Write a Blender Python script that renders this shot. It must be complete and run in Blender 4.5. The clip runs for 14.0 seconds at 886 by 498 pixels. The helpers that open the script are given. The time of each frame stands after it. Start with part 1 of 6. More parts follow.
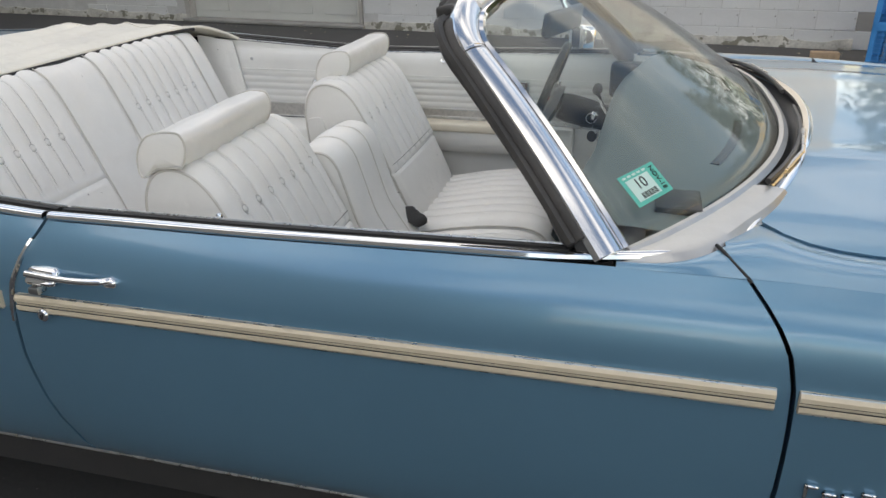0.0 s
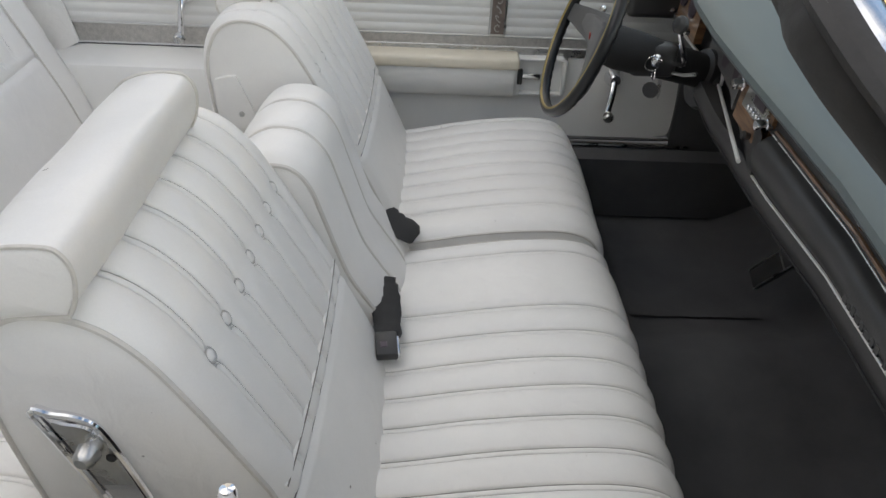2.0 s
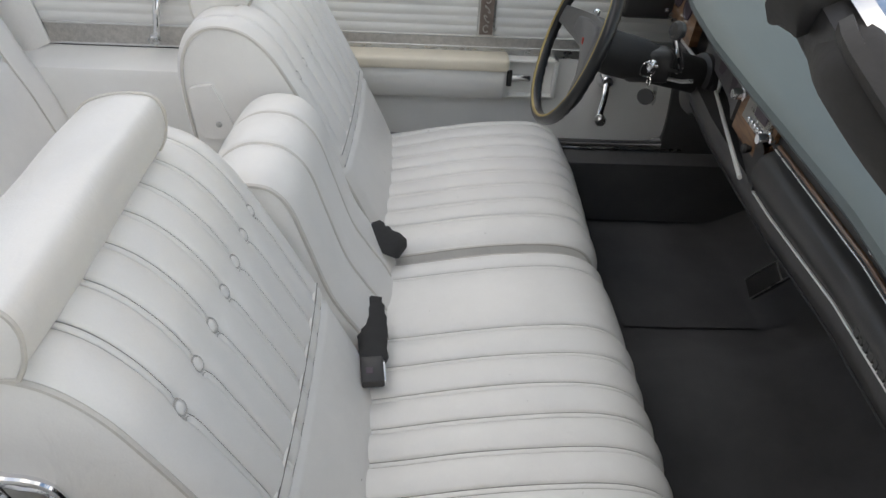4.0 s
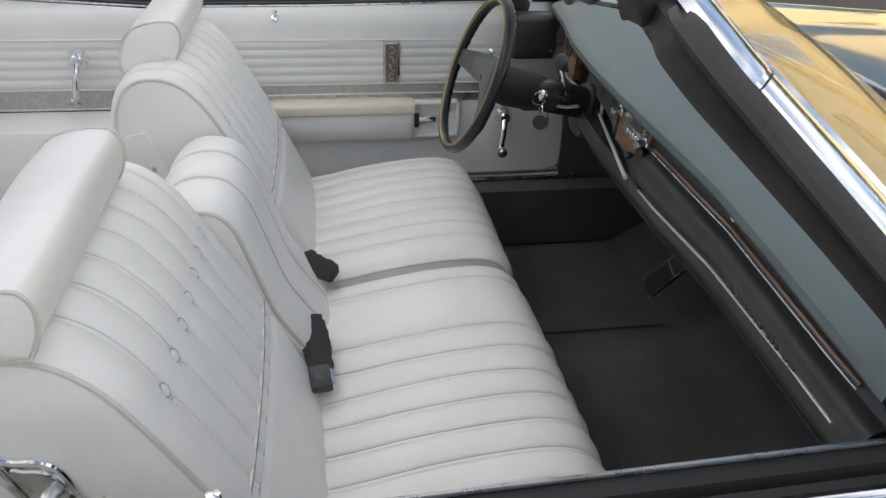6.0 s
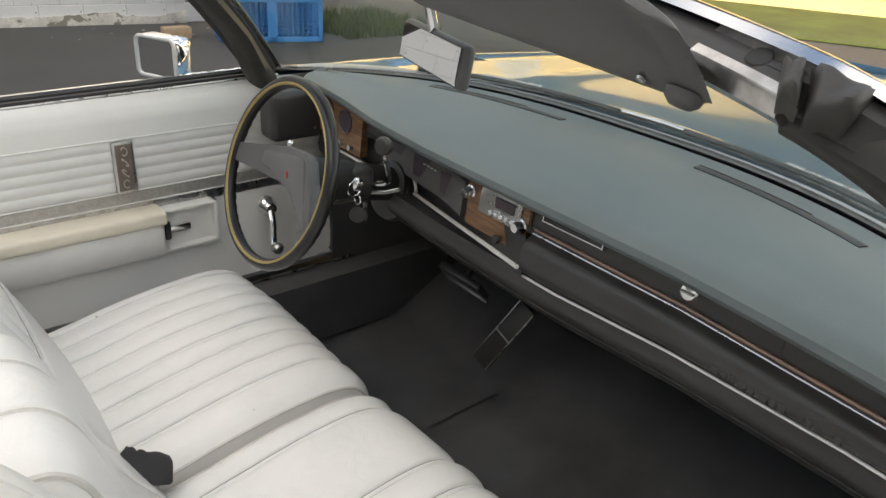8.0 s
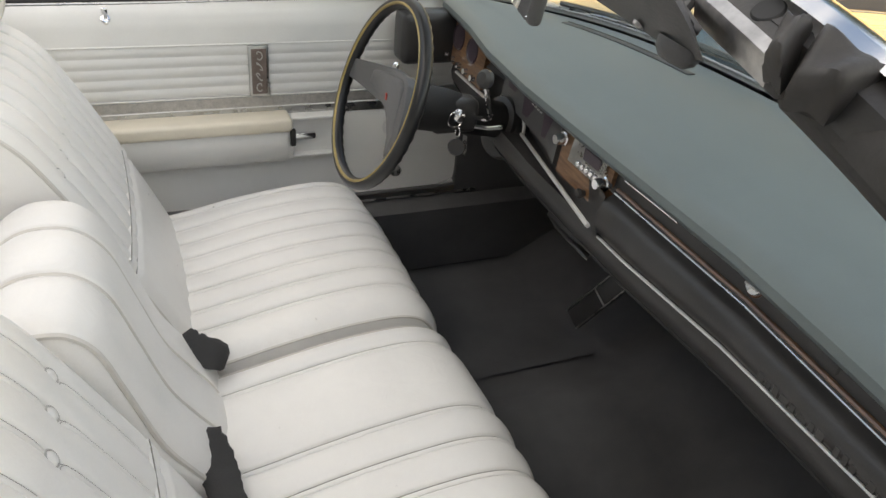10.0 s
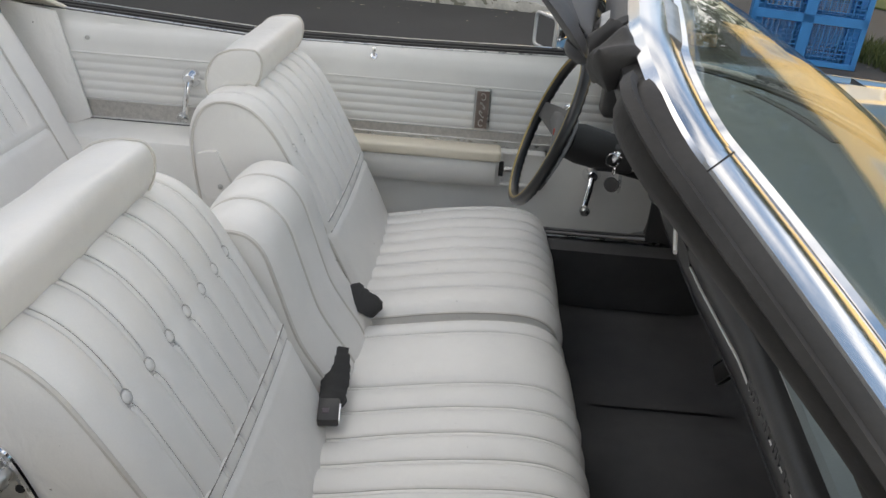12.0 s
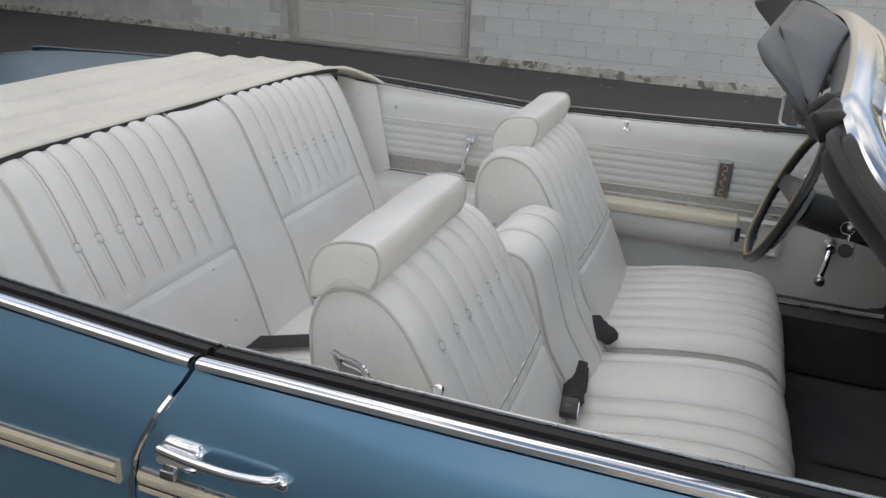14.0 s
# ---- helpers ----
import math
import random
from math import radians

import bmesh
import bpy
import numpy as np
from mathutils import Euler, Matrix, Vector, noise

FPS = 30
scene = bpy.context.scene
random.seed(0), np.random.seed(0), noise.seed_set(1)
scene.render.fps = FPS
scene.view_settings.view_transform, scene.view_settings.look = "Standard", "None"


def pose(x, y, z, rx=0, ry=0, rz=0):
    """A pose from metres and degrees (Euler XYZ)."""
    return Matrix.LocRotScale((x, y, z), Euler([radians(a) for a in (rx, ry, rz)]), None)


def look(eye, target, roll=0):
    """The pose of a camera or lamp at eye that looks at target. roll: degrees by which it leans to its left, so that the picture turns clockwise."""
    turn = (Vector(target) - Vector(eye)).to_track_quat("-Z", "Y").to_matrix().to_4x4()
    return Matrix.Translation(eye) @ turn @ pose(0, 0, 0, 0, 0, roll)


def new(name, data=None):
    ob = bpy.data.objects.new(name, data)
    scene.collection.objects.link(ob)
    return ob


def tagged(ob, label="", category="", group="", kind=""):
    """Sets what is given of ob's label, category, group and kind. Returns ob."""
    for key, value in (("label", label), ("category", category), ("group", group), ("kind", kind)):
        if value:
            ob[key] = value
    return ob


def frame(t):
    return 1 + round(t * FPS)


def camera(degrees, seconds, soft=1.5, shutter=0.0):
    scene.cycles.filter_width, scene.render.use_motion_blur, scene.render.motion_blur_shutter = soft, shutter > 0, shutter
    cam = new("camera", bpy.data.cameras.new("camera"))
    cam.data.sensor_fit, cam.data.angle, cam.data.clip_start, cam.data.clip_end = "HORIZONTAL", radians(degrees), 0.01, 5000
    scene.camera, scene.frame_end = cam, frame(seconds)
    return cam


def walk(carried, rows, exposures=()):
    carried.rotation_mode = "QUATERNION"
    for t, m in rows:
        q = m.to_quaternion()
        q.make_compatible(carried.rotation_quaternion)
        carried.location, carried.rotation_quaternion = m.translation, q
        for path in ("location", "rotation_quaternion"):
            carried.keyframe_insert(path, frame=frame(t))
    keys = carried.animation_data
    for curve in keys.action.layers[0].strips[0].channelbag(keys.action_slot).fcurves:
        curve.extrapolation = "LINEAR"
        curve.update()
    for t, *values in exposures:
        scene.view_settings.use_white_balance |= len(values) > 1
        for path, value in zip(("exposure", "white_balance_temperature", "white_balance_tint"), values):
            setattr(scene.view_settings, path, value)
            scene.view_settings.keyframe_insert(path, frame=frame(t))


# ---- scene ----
cam = camera(61.8, 14.0, soft=1.5)
PATH = [
    (0, (0.754, -2.005, 1.509), (0.282, -0.252, 0.67), -1.1),
    (0.5, (0.515, -1.779, 1.484), (0.228, -0.022, 0.572), -0.7),
    (1, (0.38, -1.525, 1.489), (0.184, 0.194, 0.487), -0.4),
    (1.5, (0.204, -1.355, 1.474), (0.151, 0.332, 0.4), 1.3),
    (2, (0.146, -1.203, 1.462), (0.19, 0.437, 0.318), 2.7),
    (2.5, (0.164, -1.097, 1.469), (0.23, 0.507, 0.276), 3.3),
    (4.8, (0.123, -1.185, 1.472), (0.227, 0.463, 0.343), 2.4),
    (5, (0.117, -1.212, 1.472), (0.24, 0.445, 0.358), 2.3),
    (5.5, (0.108, -1.278, 1.474), (0.308, 0.402, 0.409), 2.1),
    (6, (0.1, -1.286, 1.471), (0.417, 0.405, 0.452), 2.4),
    (6.5, (0.089, -1.127, 1.453), (0.601, 0.537, 0.467), 2.9),
    (7, (0.004, -0.99, 1.459), (0.868, 0.559, 0.536), 1.7),
    (7.2, (-0.069, -0.91, 1.458), (0.963, 0.554, 0.568), 1.8),
    (9.3, (-0.192, -0.836, 1.454), (1.036, 0.45, 0.538), 5.4),
    (9.5, (-0.164, -0.859, 1.458), (0.935, 0.506, 0.494), 6.1),
    (10, (0.028, -0.924, 1.454), (0.754, 0.611, 0.397), 6.0),
    (10.5, (0.149, -0.982, 1.458), (0.607, 0.635, 0.374), 4.9),
    (11, (0.196, -1.065, 1.449), (0.488, 0.611, 0.396), 3.7),
    (11.5, (0.219, -1.203, 1.466), (0.377, 0.536, 0.49), 4.2),
    (12, (0.28, -1.268, 1.473), (0.247, 0.501, 0.541), 4.5),
    (12.5, (0.324, -1.338, 1.484), (0.126, 0.439, 0.588), 4.2),
    (13, (0.343, -1.398, 1.494), (-0.024, 0.37, 0.633), 3.3),
    (13.5, (0.317, -1.474, 1.504), (-0.22, 0.271, 0.687), 2.5),
    (14, (0.282, -1.611, 1.518), (-0.358, 0.118, 0.744), 2.0),
]
walk(cam, [(t, look(eye, target, roll)) for t, eye, target, roll in PATH],
     [(0.0, 0.80, 7300, 10), (1.5, 0.76, 7250, 10), (3.0, 0.84, 7150, 10), (5.0, 0.81, 7200, 10), (6.3, 0.91, 7050, 10), (7.2, 1.12, 7450, 10), (9.4, 1.25, 7850, 10), (10.5, 1.05, 7600, 10), (11.5, 0.87, 7350, 10), (12.5, 0.64, 7200, 10), (14.0, 0.56, 7200, 10)])

# ---------------------------------------------------------------- light

world = bpy.data.worlds.new("sky")
scene.world = world
world.use_nodes = True
wn, wl = world.node_tree.nodes, world.node_tree.links
wn.clear()
w_out = wn.new("ShaderNodeOutputWorld")
w_bg = wn.new("ShaderNodeBackground")
w_sky = wn.new("ShaderNodeTexSky")
w_sky.sky_type = "NISHITA"
w_sky.sun_disc = False
SUN_UP, SUN_ROUND = 24.0, 205.0
w_sky.sun_elevation = radians(SUN_UP)
w_sky.sun_rotation = radians(90.0 - SUN_ROUND)
w_co = wn.new("ShaderNodeTexCoord")
w_map = wn.new("ShaderNodeMapping")
w_map.inputs["Scale"].default_value = (1.6, 1.6, 4.5)
w_noise = wn.new("ShaderNodeTexNoise")
w_noise.inputs["Scale"].default_value = 1.2
w_noise.inputs["Detail"].default_value = 4.5
w_noise.inputs["Roughness"].default_value = 0.55
w_ramp = wn.new("ShaderNodeValToRGB")
w_ramp.color_ramp.elements[0].position = 0.45
w_ramp.color_ramp.elements[1].position = 0.68
w_mix = wn.new("ShaderNodeMix")
w_mix.data_type = "RGBA"
w_mix.inputs["B"].default_value = (10.6, 10.4, 10.2, 1)
wl.new(w_co.outputs["Generated"], w_map.inputs["Vector"])
wl.new(w_map.outputs["Vector"], w_noise.inputs["Vector"])
wl.new(w_noise.outputs["Fac"], w_ramp.inputs["Fac"])
wl.new(w_ramp.outputs["Color"], w_mix.inputs["Factor"])
wl.new(w_sky.outputs["Color"], w_mix.inputs["A"])
wl.new(w_mix.outputs["Result"], w_bg.inputs["Color"])
w_bg.inputs["Strength"].default_value = 0.15
wl.new(w_bg.outputs["Background"], w_out.inputs["Surface"])

sun_data = bpy.data.lights.new("sun", "SUN")
sun_data.energy = 2.8
sun_data.angle = radians(0.6)
sun_data.color = (1.0, 0.87, 0.70)
sun = new("sun", sun_data)
sun.matrix_world = look((20 * math.cos(radians(SUN_ROUND)), 20 * math.sin(radians(SUN_ROUND)), 20 * math.tan(radians(SUN_UP))), (0, 0, 0))


# ---------------------------------------------------------------- materials
def material(name, base, rough=0.5, metal=0.0, vary=0.12, scale=6.0, fine=90.0, bump=0.0, coat=0.0, specks=None, per_piece=0.0, stretch=None, second=None, sheen=0.0, wrinkle=0.0):
    """A surface with broad and fine variation of its colour and gloss, and a fine relief."""
    m = bpy.data.materials.new(name)
    m.use_nodes = True
    n, l = m.node_tree.nodes, m.node_tree.links
    p = n["Principled BSDF"]
    co = n.new("ShaderNodeTexCoord")
    vec = co.outputs["Object"]
    if stretch:
        mp = n.new("ShaderNodeMapping")
        mp.inputs["Scale"].default_value = stretch
        l.new(vec, mp.inputs["Vector"])
        vec = mp.outputs["Vector"]
    broad = n.new("ShaderNodeTexNoise")
    broad.inputs["Scale"].default_value = scale
    broad.inputs["Detail"].default_value = 6.0
    broad.inputs["Roughness"].default_value = 0.6
    l.new(vec, broad.inputs["Vector"])
    grain = n.new("ShaderNodeTexNoise")
    grain.inputs["Scale"].default_value = fine
    grain.inputs["Detail"].default_value = 3.0
    l.new(vec, grain.inputs["Vector"])
    mix = n.new("ShaderNodeMix")
    mix.data_type = "RGBA"
    dark = second or tuple(c * (1 - vary) for c in base)
    light = tuple(min(1.0, c * (1 + vary * 0.6)) for c in base)
    mix.inputs["A"].default_value = (*dark, 1)
    mix.inputs["B"].default_value = (*light, 1)
    ramp = n.new("ShaderNodeMapRange")
    ramp.inputs["From Min"].default_value = 0.32
    ramp.inputs["From Max"].default_value = 0.68
    l.new(broad.outputs["Fac"], ramp.inputs["Value"])
    l.new(ramp.outputs["Result"], mix.inputs["Factor"])
    colour = mix.outputs["Result"]
    hue = n.new("ShaderNodeHueSaturation")
    val = n.new("ShaderNodeMapRange")
    val.inputs["To Min"].default_value = 1 - vary * 0.5
    val.inputs["To Max"].default_value = 1 + vary * 0.5
    l.new(grain.outputs["Fac"], val.inputs["Value"])
    l.new(val.outputs["Result"], hue.inputs["Value"])
    l.new(colour, hue.inputs["Color"])
    colour = hue.outputs["Color"]
    if per_piece:
        info = n.new("ShaderNodeObjectInfo")
        pv = n.new("ShaderNodeMapRange")
        pv.inputs["To Min"].default_value = 1 - per_piece
        pv.inputs["To Max"].default_value = 1 + per_piece
        l.new(info.outputs["Random"], pv.inputs["Value"])
        h2 = n.new("ShaderNodeHueSaturation")
        l.new(pv.outputs["Result"], h2.inputs["Value"])
        l.new(colour, h2.inputs["Color"])
        colour = h2.outputs["Color"]
    if specks:
        tint, size, cut = specks
        sp = n.new("ShaderNodeTexNoise")
        sp.inputs["Scale"].default_value = size
        sp.inputs["Detail"].default_value = 4.0
        l.new(vec, sp.inputs["Vector"])
        cr = n.new("ShaderNodeMapRange")
        cr.inputs["From Min"].default_value = cut
        cr.inputs["From Max"].default_value = cut + 0.04
        l.new(sp.outputs["Fac"], cr.inputs["Value"])
        m2 = n.new("ShaderNodeMix")
        m2.data_type = "RGBA"
        m2.inputs["B"].default_value = (*tint, 1)
        l.new(cr.outputs["Result"], m2.inputs["Factor"])
        l.new(colour, m2.inputs["A"])
        colour = m2.outputs["Result"]
    l.new(colour, p.inputs["Base Color"])
    rr = n.new("ShaderNodeMapRange")
    rr.inputs["To Min"].default_value = max(0.02, rough * 0.8)
    rr.inputs["To Max"].default_value = min(1.0, rough * 1.2)
    l.new(broad.outputs["Fac"], rr.inputs["Value"])
    l.new(rr.outputs["Result"], p.inputs["Roughness"])
    p.inputs["Metallic"].default_value = metal
    p.inputs["Coat Weight"].default_value = coat
    p.inputs["Coat Roughness"].default_value = 0.06
    if sheen:
        p.inputs["Sheen Weight"].default_value = sheen
    if bump:
        b = n.new("ShaderNodeBump")
        b.inputs["Strength"].default_value = bump
        b.inputs["Distance"].default_value = 0.002
        l.new(grain.outputs["Fac"], b.inputs["Height"])
        l.new(b.outputs["Normal"], p.inputs["Normal"])
        if wrinkle:
            creases = n.new("ShaderNodeTexNoise")
            creases.inputs["Scale"].default_value = 16.0
            creases.inputs["Detail"].default_value = 3.0
            creases.inputs["Distortion"].default_value = 0.8
            l.new(vec, creases.inputs["Vector"])
            wb = n.new("ShaderNodeBump")
            wb.inputs["Strength"].default_value = wrinkle
            wb.inputs["Distance"].default_value = 0.012
            l.new(creases.outputs["Fac"], wb.inputs["Height"])
            l.new(wb.outputs["Normal"], b.inputs["Normal"])
    return m


def glass_material(name, tint, gloss_rough=0.02, ior=1.5):
    m = bpy.data.materials.new(name)
    m.use_nodes = True
    n, l = m.node_tree.nodes, m.node_tree.links
    n.remove(n["Principled BSDF"])
    clear = n.new("ShaderNodeBsdfTransparent")
    clear.inputs["Color"].default_value = (*tint, 1)
    gloss = n.new("ShaderNodeBsdfGlossy")
    gloss.inputs["Roughness"].default_value = gloss_rough
    facing = n.new("ShaderNodeLayerWeight")
    facing.inputs["Blend"].default_value = 0.5
    power = n.new("ShaderNodeMath")
    power.operation = "POWER"
    power.inputs[1].default_value = 5.0
    amount = n.new("ShaderNodeMath")
    amount.operation = "MULTIPLY_ADD"
    amount.inputs[1].default_value = 0.70
    amount.inputs[2].default_value = 0.030
    l.new(facing.outputs["Facing"], power.inputs[0])
    l.new(power.outputs["Value"], amount.inputs[0])
    mix = n.new("ShaderNodeMixShader")
    l.new(amount.outputs["Value"], mix.inputs["Fac"])
    l.new(clear.outputs["BSDF"], mix.inputs[1])
    l.new(gloss.outputs["BSDF"], mix.inputs[2])
    l.new(mix.outputs["Shader"], n["Material Output"].inputs["Surface"])
    return m


PAINT = material("blue_paint", (0.138, 0.290, 0.420), 0.30, 0.45, 0.05, 2.0, 900.0, 0.0, 1.0)
CHROME = material("chrome", (0.86, 0.86, 0.87), 0.07, 1.0, 0.04, 14.0, 200.0)
BRIGHT_TRIM = material("bright_trim", (0.80, 0.80, 0.81), 0.17, 1.0, 0.04, 14.0, 200.0)
SATIN = material("satin_metal", (0.55, 0.55, 0.54), 0.28, 1.0, 0.14, 30.0, 300.0, 0.05)
STEEL = material("worn_steel", (0.60, 0.58, 0.56), 0.30, 1.0, 0.35, 25.0, 160.0, 0.1)
VINYL = material("white_vinyl", (0.84, 0.82, 0.785), 0.32, 0.0, 0.05, 5.0, 420.0, 0.12, 0.0, ((0.12, 0.09, 0.07), 48.0, 0.745), wrinkle=0.28)
VINYL_BEIGE = material("beige_vinyl", (0.79, 0.72, 0.59), 0.45, 0.0, 0.08, 7.0, 420.0, 0.12)
VINYL_TOP = material("boot_vinyl", (0.82, 0.775, 0.68), 0.55, 0.0, 0.10, 3.0, 500.0, 0.15, wrinkle=0.5)
PIPING = material("piping", (0.66, 0.63, 0.58), 0.45, 0.0, 0.10, 20.0, 300.0)
CARD = material("door_card_vinyl", (0.77, 0.76, 0.73), 0.40, 0.0, 0.05, 5.0, 420.0, 0.12)
MOULD = material("beige_moulding", (0.66, 0.57, 0.43), 0.40, 0.0, 0.06, 12.0, 200.0)
RUBBER = material("black_rubber", (0.020, 0.019, 0.019), 0.65, 0.0, 0.3, 12.0, 160.0, 0.15)
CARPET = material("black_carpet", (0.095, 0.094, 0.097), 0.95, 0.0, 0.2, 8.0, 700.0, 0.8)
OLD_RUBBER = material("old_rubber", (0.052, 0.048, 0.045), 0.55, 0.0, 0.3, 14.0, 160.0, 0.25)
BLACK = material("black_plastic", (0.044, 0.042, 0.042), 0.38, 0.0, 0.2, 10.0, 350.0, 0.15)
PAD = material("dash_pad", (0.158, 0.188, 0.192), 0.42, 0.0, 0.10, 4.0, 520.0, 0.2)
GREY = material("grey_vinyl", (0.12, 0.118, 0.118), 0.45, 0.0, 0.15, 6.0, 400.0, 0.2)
WOOD = material("woodgrain", (0.26, 0.145, 0.075), 0.32, 0.0, 0.3, 5.0, 60.0, 0.0, 0.4, None, 0.0, (3.0, 3.0, 30.0), (0.14, 0.065, 0.03))
ALUMINIUM = material("bright_aluminium", (0.58, 0.57, 0.55), 0.36, 0.7, 0.06, 30.0, 300.0)
PALE_TRIM = material("pale_trim", (0.78, 0.76, 0.73), 0.34, 0.25, 0.06, 20.0, 200.0)
RIM_BLACK = material("rim_black", (0.016, 0.016, 0.017), 0.30, 0.0, 0.2, 10.0, 200.0)
GOLD = material("gold_stripe", (0.44, 0.33, 0.13), 0.35, 0.6, 0.1, 10.0, 200.0)
ENGRAVED = material("engraved_metal", (0.50, 0.48, 0.45), 0.42, 0.7, 0.16, 90.0, 260.0, 0.4)
BADGE = material("badge_wood", (0.17, 0.13, 0.11), 0.35, 0.0, 0.3, 30.0, 200.0)
DIAL = material("dial_plate", (0.075, 0.055, 0.07), 0.3, 0.0, 0.2, 20.0, 100.0)
DIM_WHITE = material("dim_white", (0.6, 0.6, 0.58), 0.5, 0.0, 0.05, 20.0, 100.0)
RED = material("red_mark", (0.5, 0.06, 0.04), 0.4)
BELT = material("black_webbing", (0.034, 0.033, 0.033), 0.75, 0.0, 0.2, 20.0, 500.0, 0.6)
TYRE = material("tyre", (0.02, 0.02, 0.02), 0.8, 0.0, 0.2, 10.0, 100.0, 0.2)
GLASS = glass_material("windshield_glass", (0.93, 0.955, 0.945))
MIRROR = material("mirror_glass", (0.9, 0.9, 0.9), 0.02, 1.0, 0.0)
# tone of the shade painted round each seat button
BUTTON_SHADE = material("crease_edge", (0.52, 0.50, 0.47), 0.7)
# thread colour, darkened to carry the shade of the creases as well
STITCH_SHADE = material("stitch_shade", (0.21, 0.195, 0.17), 0.7)
STICKER = material("sticker_green", (0.10, 0.50, 0.40), 0.5, 0.0, 0.05, 40.0, 200.0)
STICKER_PALE = material("sticker_pale", (0.55, 0.72, 0.66), 0.5, 0.0, 0.05, 40.0, 200.0)
INK = material("ink", (0.02, 0.02, 0.02), 0.6)
ASPHALT = material("asphalt", (0.066, 0.064, 0.063), 0.9, 0.0, 0.25, 0.6, 55.0, 0.6, 0.0, ((0.16, 0.15, 0.14), 60.0, 0.72))
BLOCK = material("painted_block", (0.72, 0.72, 0.71), 0.7, 0.0, 0.07, 1.5, 40.0, 0.5, 0.0, ((0.30, 0.28, 0.26), 9.0, 0.70), 0.03)
MORTAR = material("mortar", (0.60, 0.595, 0.58), 0.85, 0.0, 0.15, 4.0, 60.0, 0.5)
PLINTH = material("weathered_plinth", (0.52, 0.50, 0.45), 0.9, 0.0, 0.35, 5.0, 40.0, 0.8, 0.0, ((0.20, 0.19, 0.15), 9.0, 0.56))
GARAGE = material("garage_paint", (0.64, 0.64, 0.60), 0.45, 0.0, 0.05, 2.0, 60.0)
FRAME_WOOD = material("frame_paint", (0.46, 0.44, 0.41), 0.6, 0.0, 0.15, 5.0, 60.0, 0.2)
CONCRETE = material("concrete", (0.32, 0.31, 0.29), 0.9, 0.0, 0.2, 3.0, 50.0, 0.5)
PALLET = material("pallet_blue", (0.035, 0.24, 0.58), 0.45, 0.0, 0.12, 6.0, 80.0, 0.1)
YELLOW = material("yellow_siding", (0.76, 0.57, 0.27), 0.6, 0.0, 0.08, 2.0, 50.0, 0.1, 0.0, None, 0.05)
LAWN = material("lawn", (0.07, 0.10, 0.025), 0.9, 0.0, 0.4, 1.5, 30.0, 0.6)
ROOF = material("roof", (0.030, 0.036, 0.038), 0.9, 0.0, 0.2, 3.0, 40.0, 0.4)
GRASS = material("grass_blades", (0.085, 0.11, 0.03), 0.7, 0.0, 0.4, 3.0, 40.0)
FOLIAGE = material("foliage", (0.040, 0.055, 0.024), 0.8, 0.0, 0.4, 2.0, 30.0)
LUMBER = material("lumber", (0.42, 0.30, 0.19), 0.7, 0.0, 0.2, 12.0, 80.0, 0.2)
LEAF = material("dry_leaf", (0.40, 0.34, 0.24), 0.8, 0.0, 0.3, 60.0, 200.0)


# ---------------------------------------------------------------- mesh helpers
def finish(bm, angle=38.0, weld=0.0):
    if weld:
        bmesh.ops.remove_doubles(bm, verts=bm.verts, dist=weld)
    bmesh.ops.recalc_face_normals(bm, faces=bm.faces)
    for f in bm.faces:
        f.smooth = True
    me = bpy.data.meshes.new("mesh")
    bm.to_mesh(me)
    bm.free()
    me.set_sharp_from_angle(angle=radians(angle))
    return me


def part(name, bm, mat, parent, label="", angle=38.0, weld=0.0):
    ob = new(name, finish(bm, angle, weld))
    ob.data.name = name
    ob.data.materials.append(mat)
    ob.parent = parent
    if parent is not None and parent.type == "EMPTY":
        ob.matrix_parent_inverse = parent.matrix_basis.inverted()
    if label:
        ob["label"] = label
    return ob


def thing(name, label, category, at=(0, 0, 0), group="", kind=""):
    ob = new(name)
    ob.empty_display_size = 0.05
    ob.matrix_basis = Matrix.Translation(at)
    return tagged(ob, label, category, group, kind)


def grid(bm, fn, us, vs, wrap_u=False):
    rows = [[bm.verts.new(fn(u, v)) for v in vs] for u in us]
    n = len(rows)
    for i in range(n if wrap_u else n - 1):
        a, b = rows[i], rows[(i + 1) % n]
        for j in range(len(vs) - 1):
            bm.faces.new((a[j], b[j], b[j + 1], a[j + 1]))
    return rows


def steps(a, b, n):
    return [a + (b - a) * i / n for i in range(n + 1)]


def box(bm, lo, hi, bevel=0.0, seg=2, m=None):
    r = bmesh.ops.create_cube(bm, size=1.0)
    verts = r["verts"]
    for v in verts:
        v.co = Vector([lo[k] + (v.co[k] + 0.5) * (hi[k] - lo[k]) for k in range(3)])
    if bevel:
        edges = list({e for v in verts for e in v.link_edges})
        out = bmesh.ops.bevel(bm, geom=edges, offset=bevel, segments=seg, profile=0.5, affect="EDGES")
        verts = list({v for f in out["faces"] for v in f.verts} | {v for v in verts if v.is_valid})
    if m is not None:
        for v in verts:
            v.co = m @ v.co
    return verts


def boxed(lo, hi, bevel=0.0, seg=2, m=None):
    bm = bmesh.new()
    box(bm, lo, hi, bevel, seg, m)
    return bm


def frames(pts, closed=False, up=Vector((0, 0, 1))):
    out = []
    n = len(pts)
    for i, p in enumerate(pts):
        a = pts[(i - 1) % n] if closed or i > 0 else pts[0]
        b = pts[(i + 1) % n] if closed or i < n - 1 else pts[-1]
        t = (Vector(b) - Vector(a)).normalized()
        side = t.cross(up)
        if side.length < 1e-4:
            side = t.cross(Vector((1, 0, 0)))
        side.normalize()
        out.append((Vector(p), t, side, side.cross(t).normalized()))
    return out


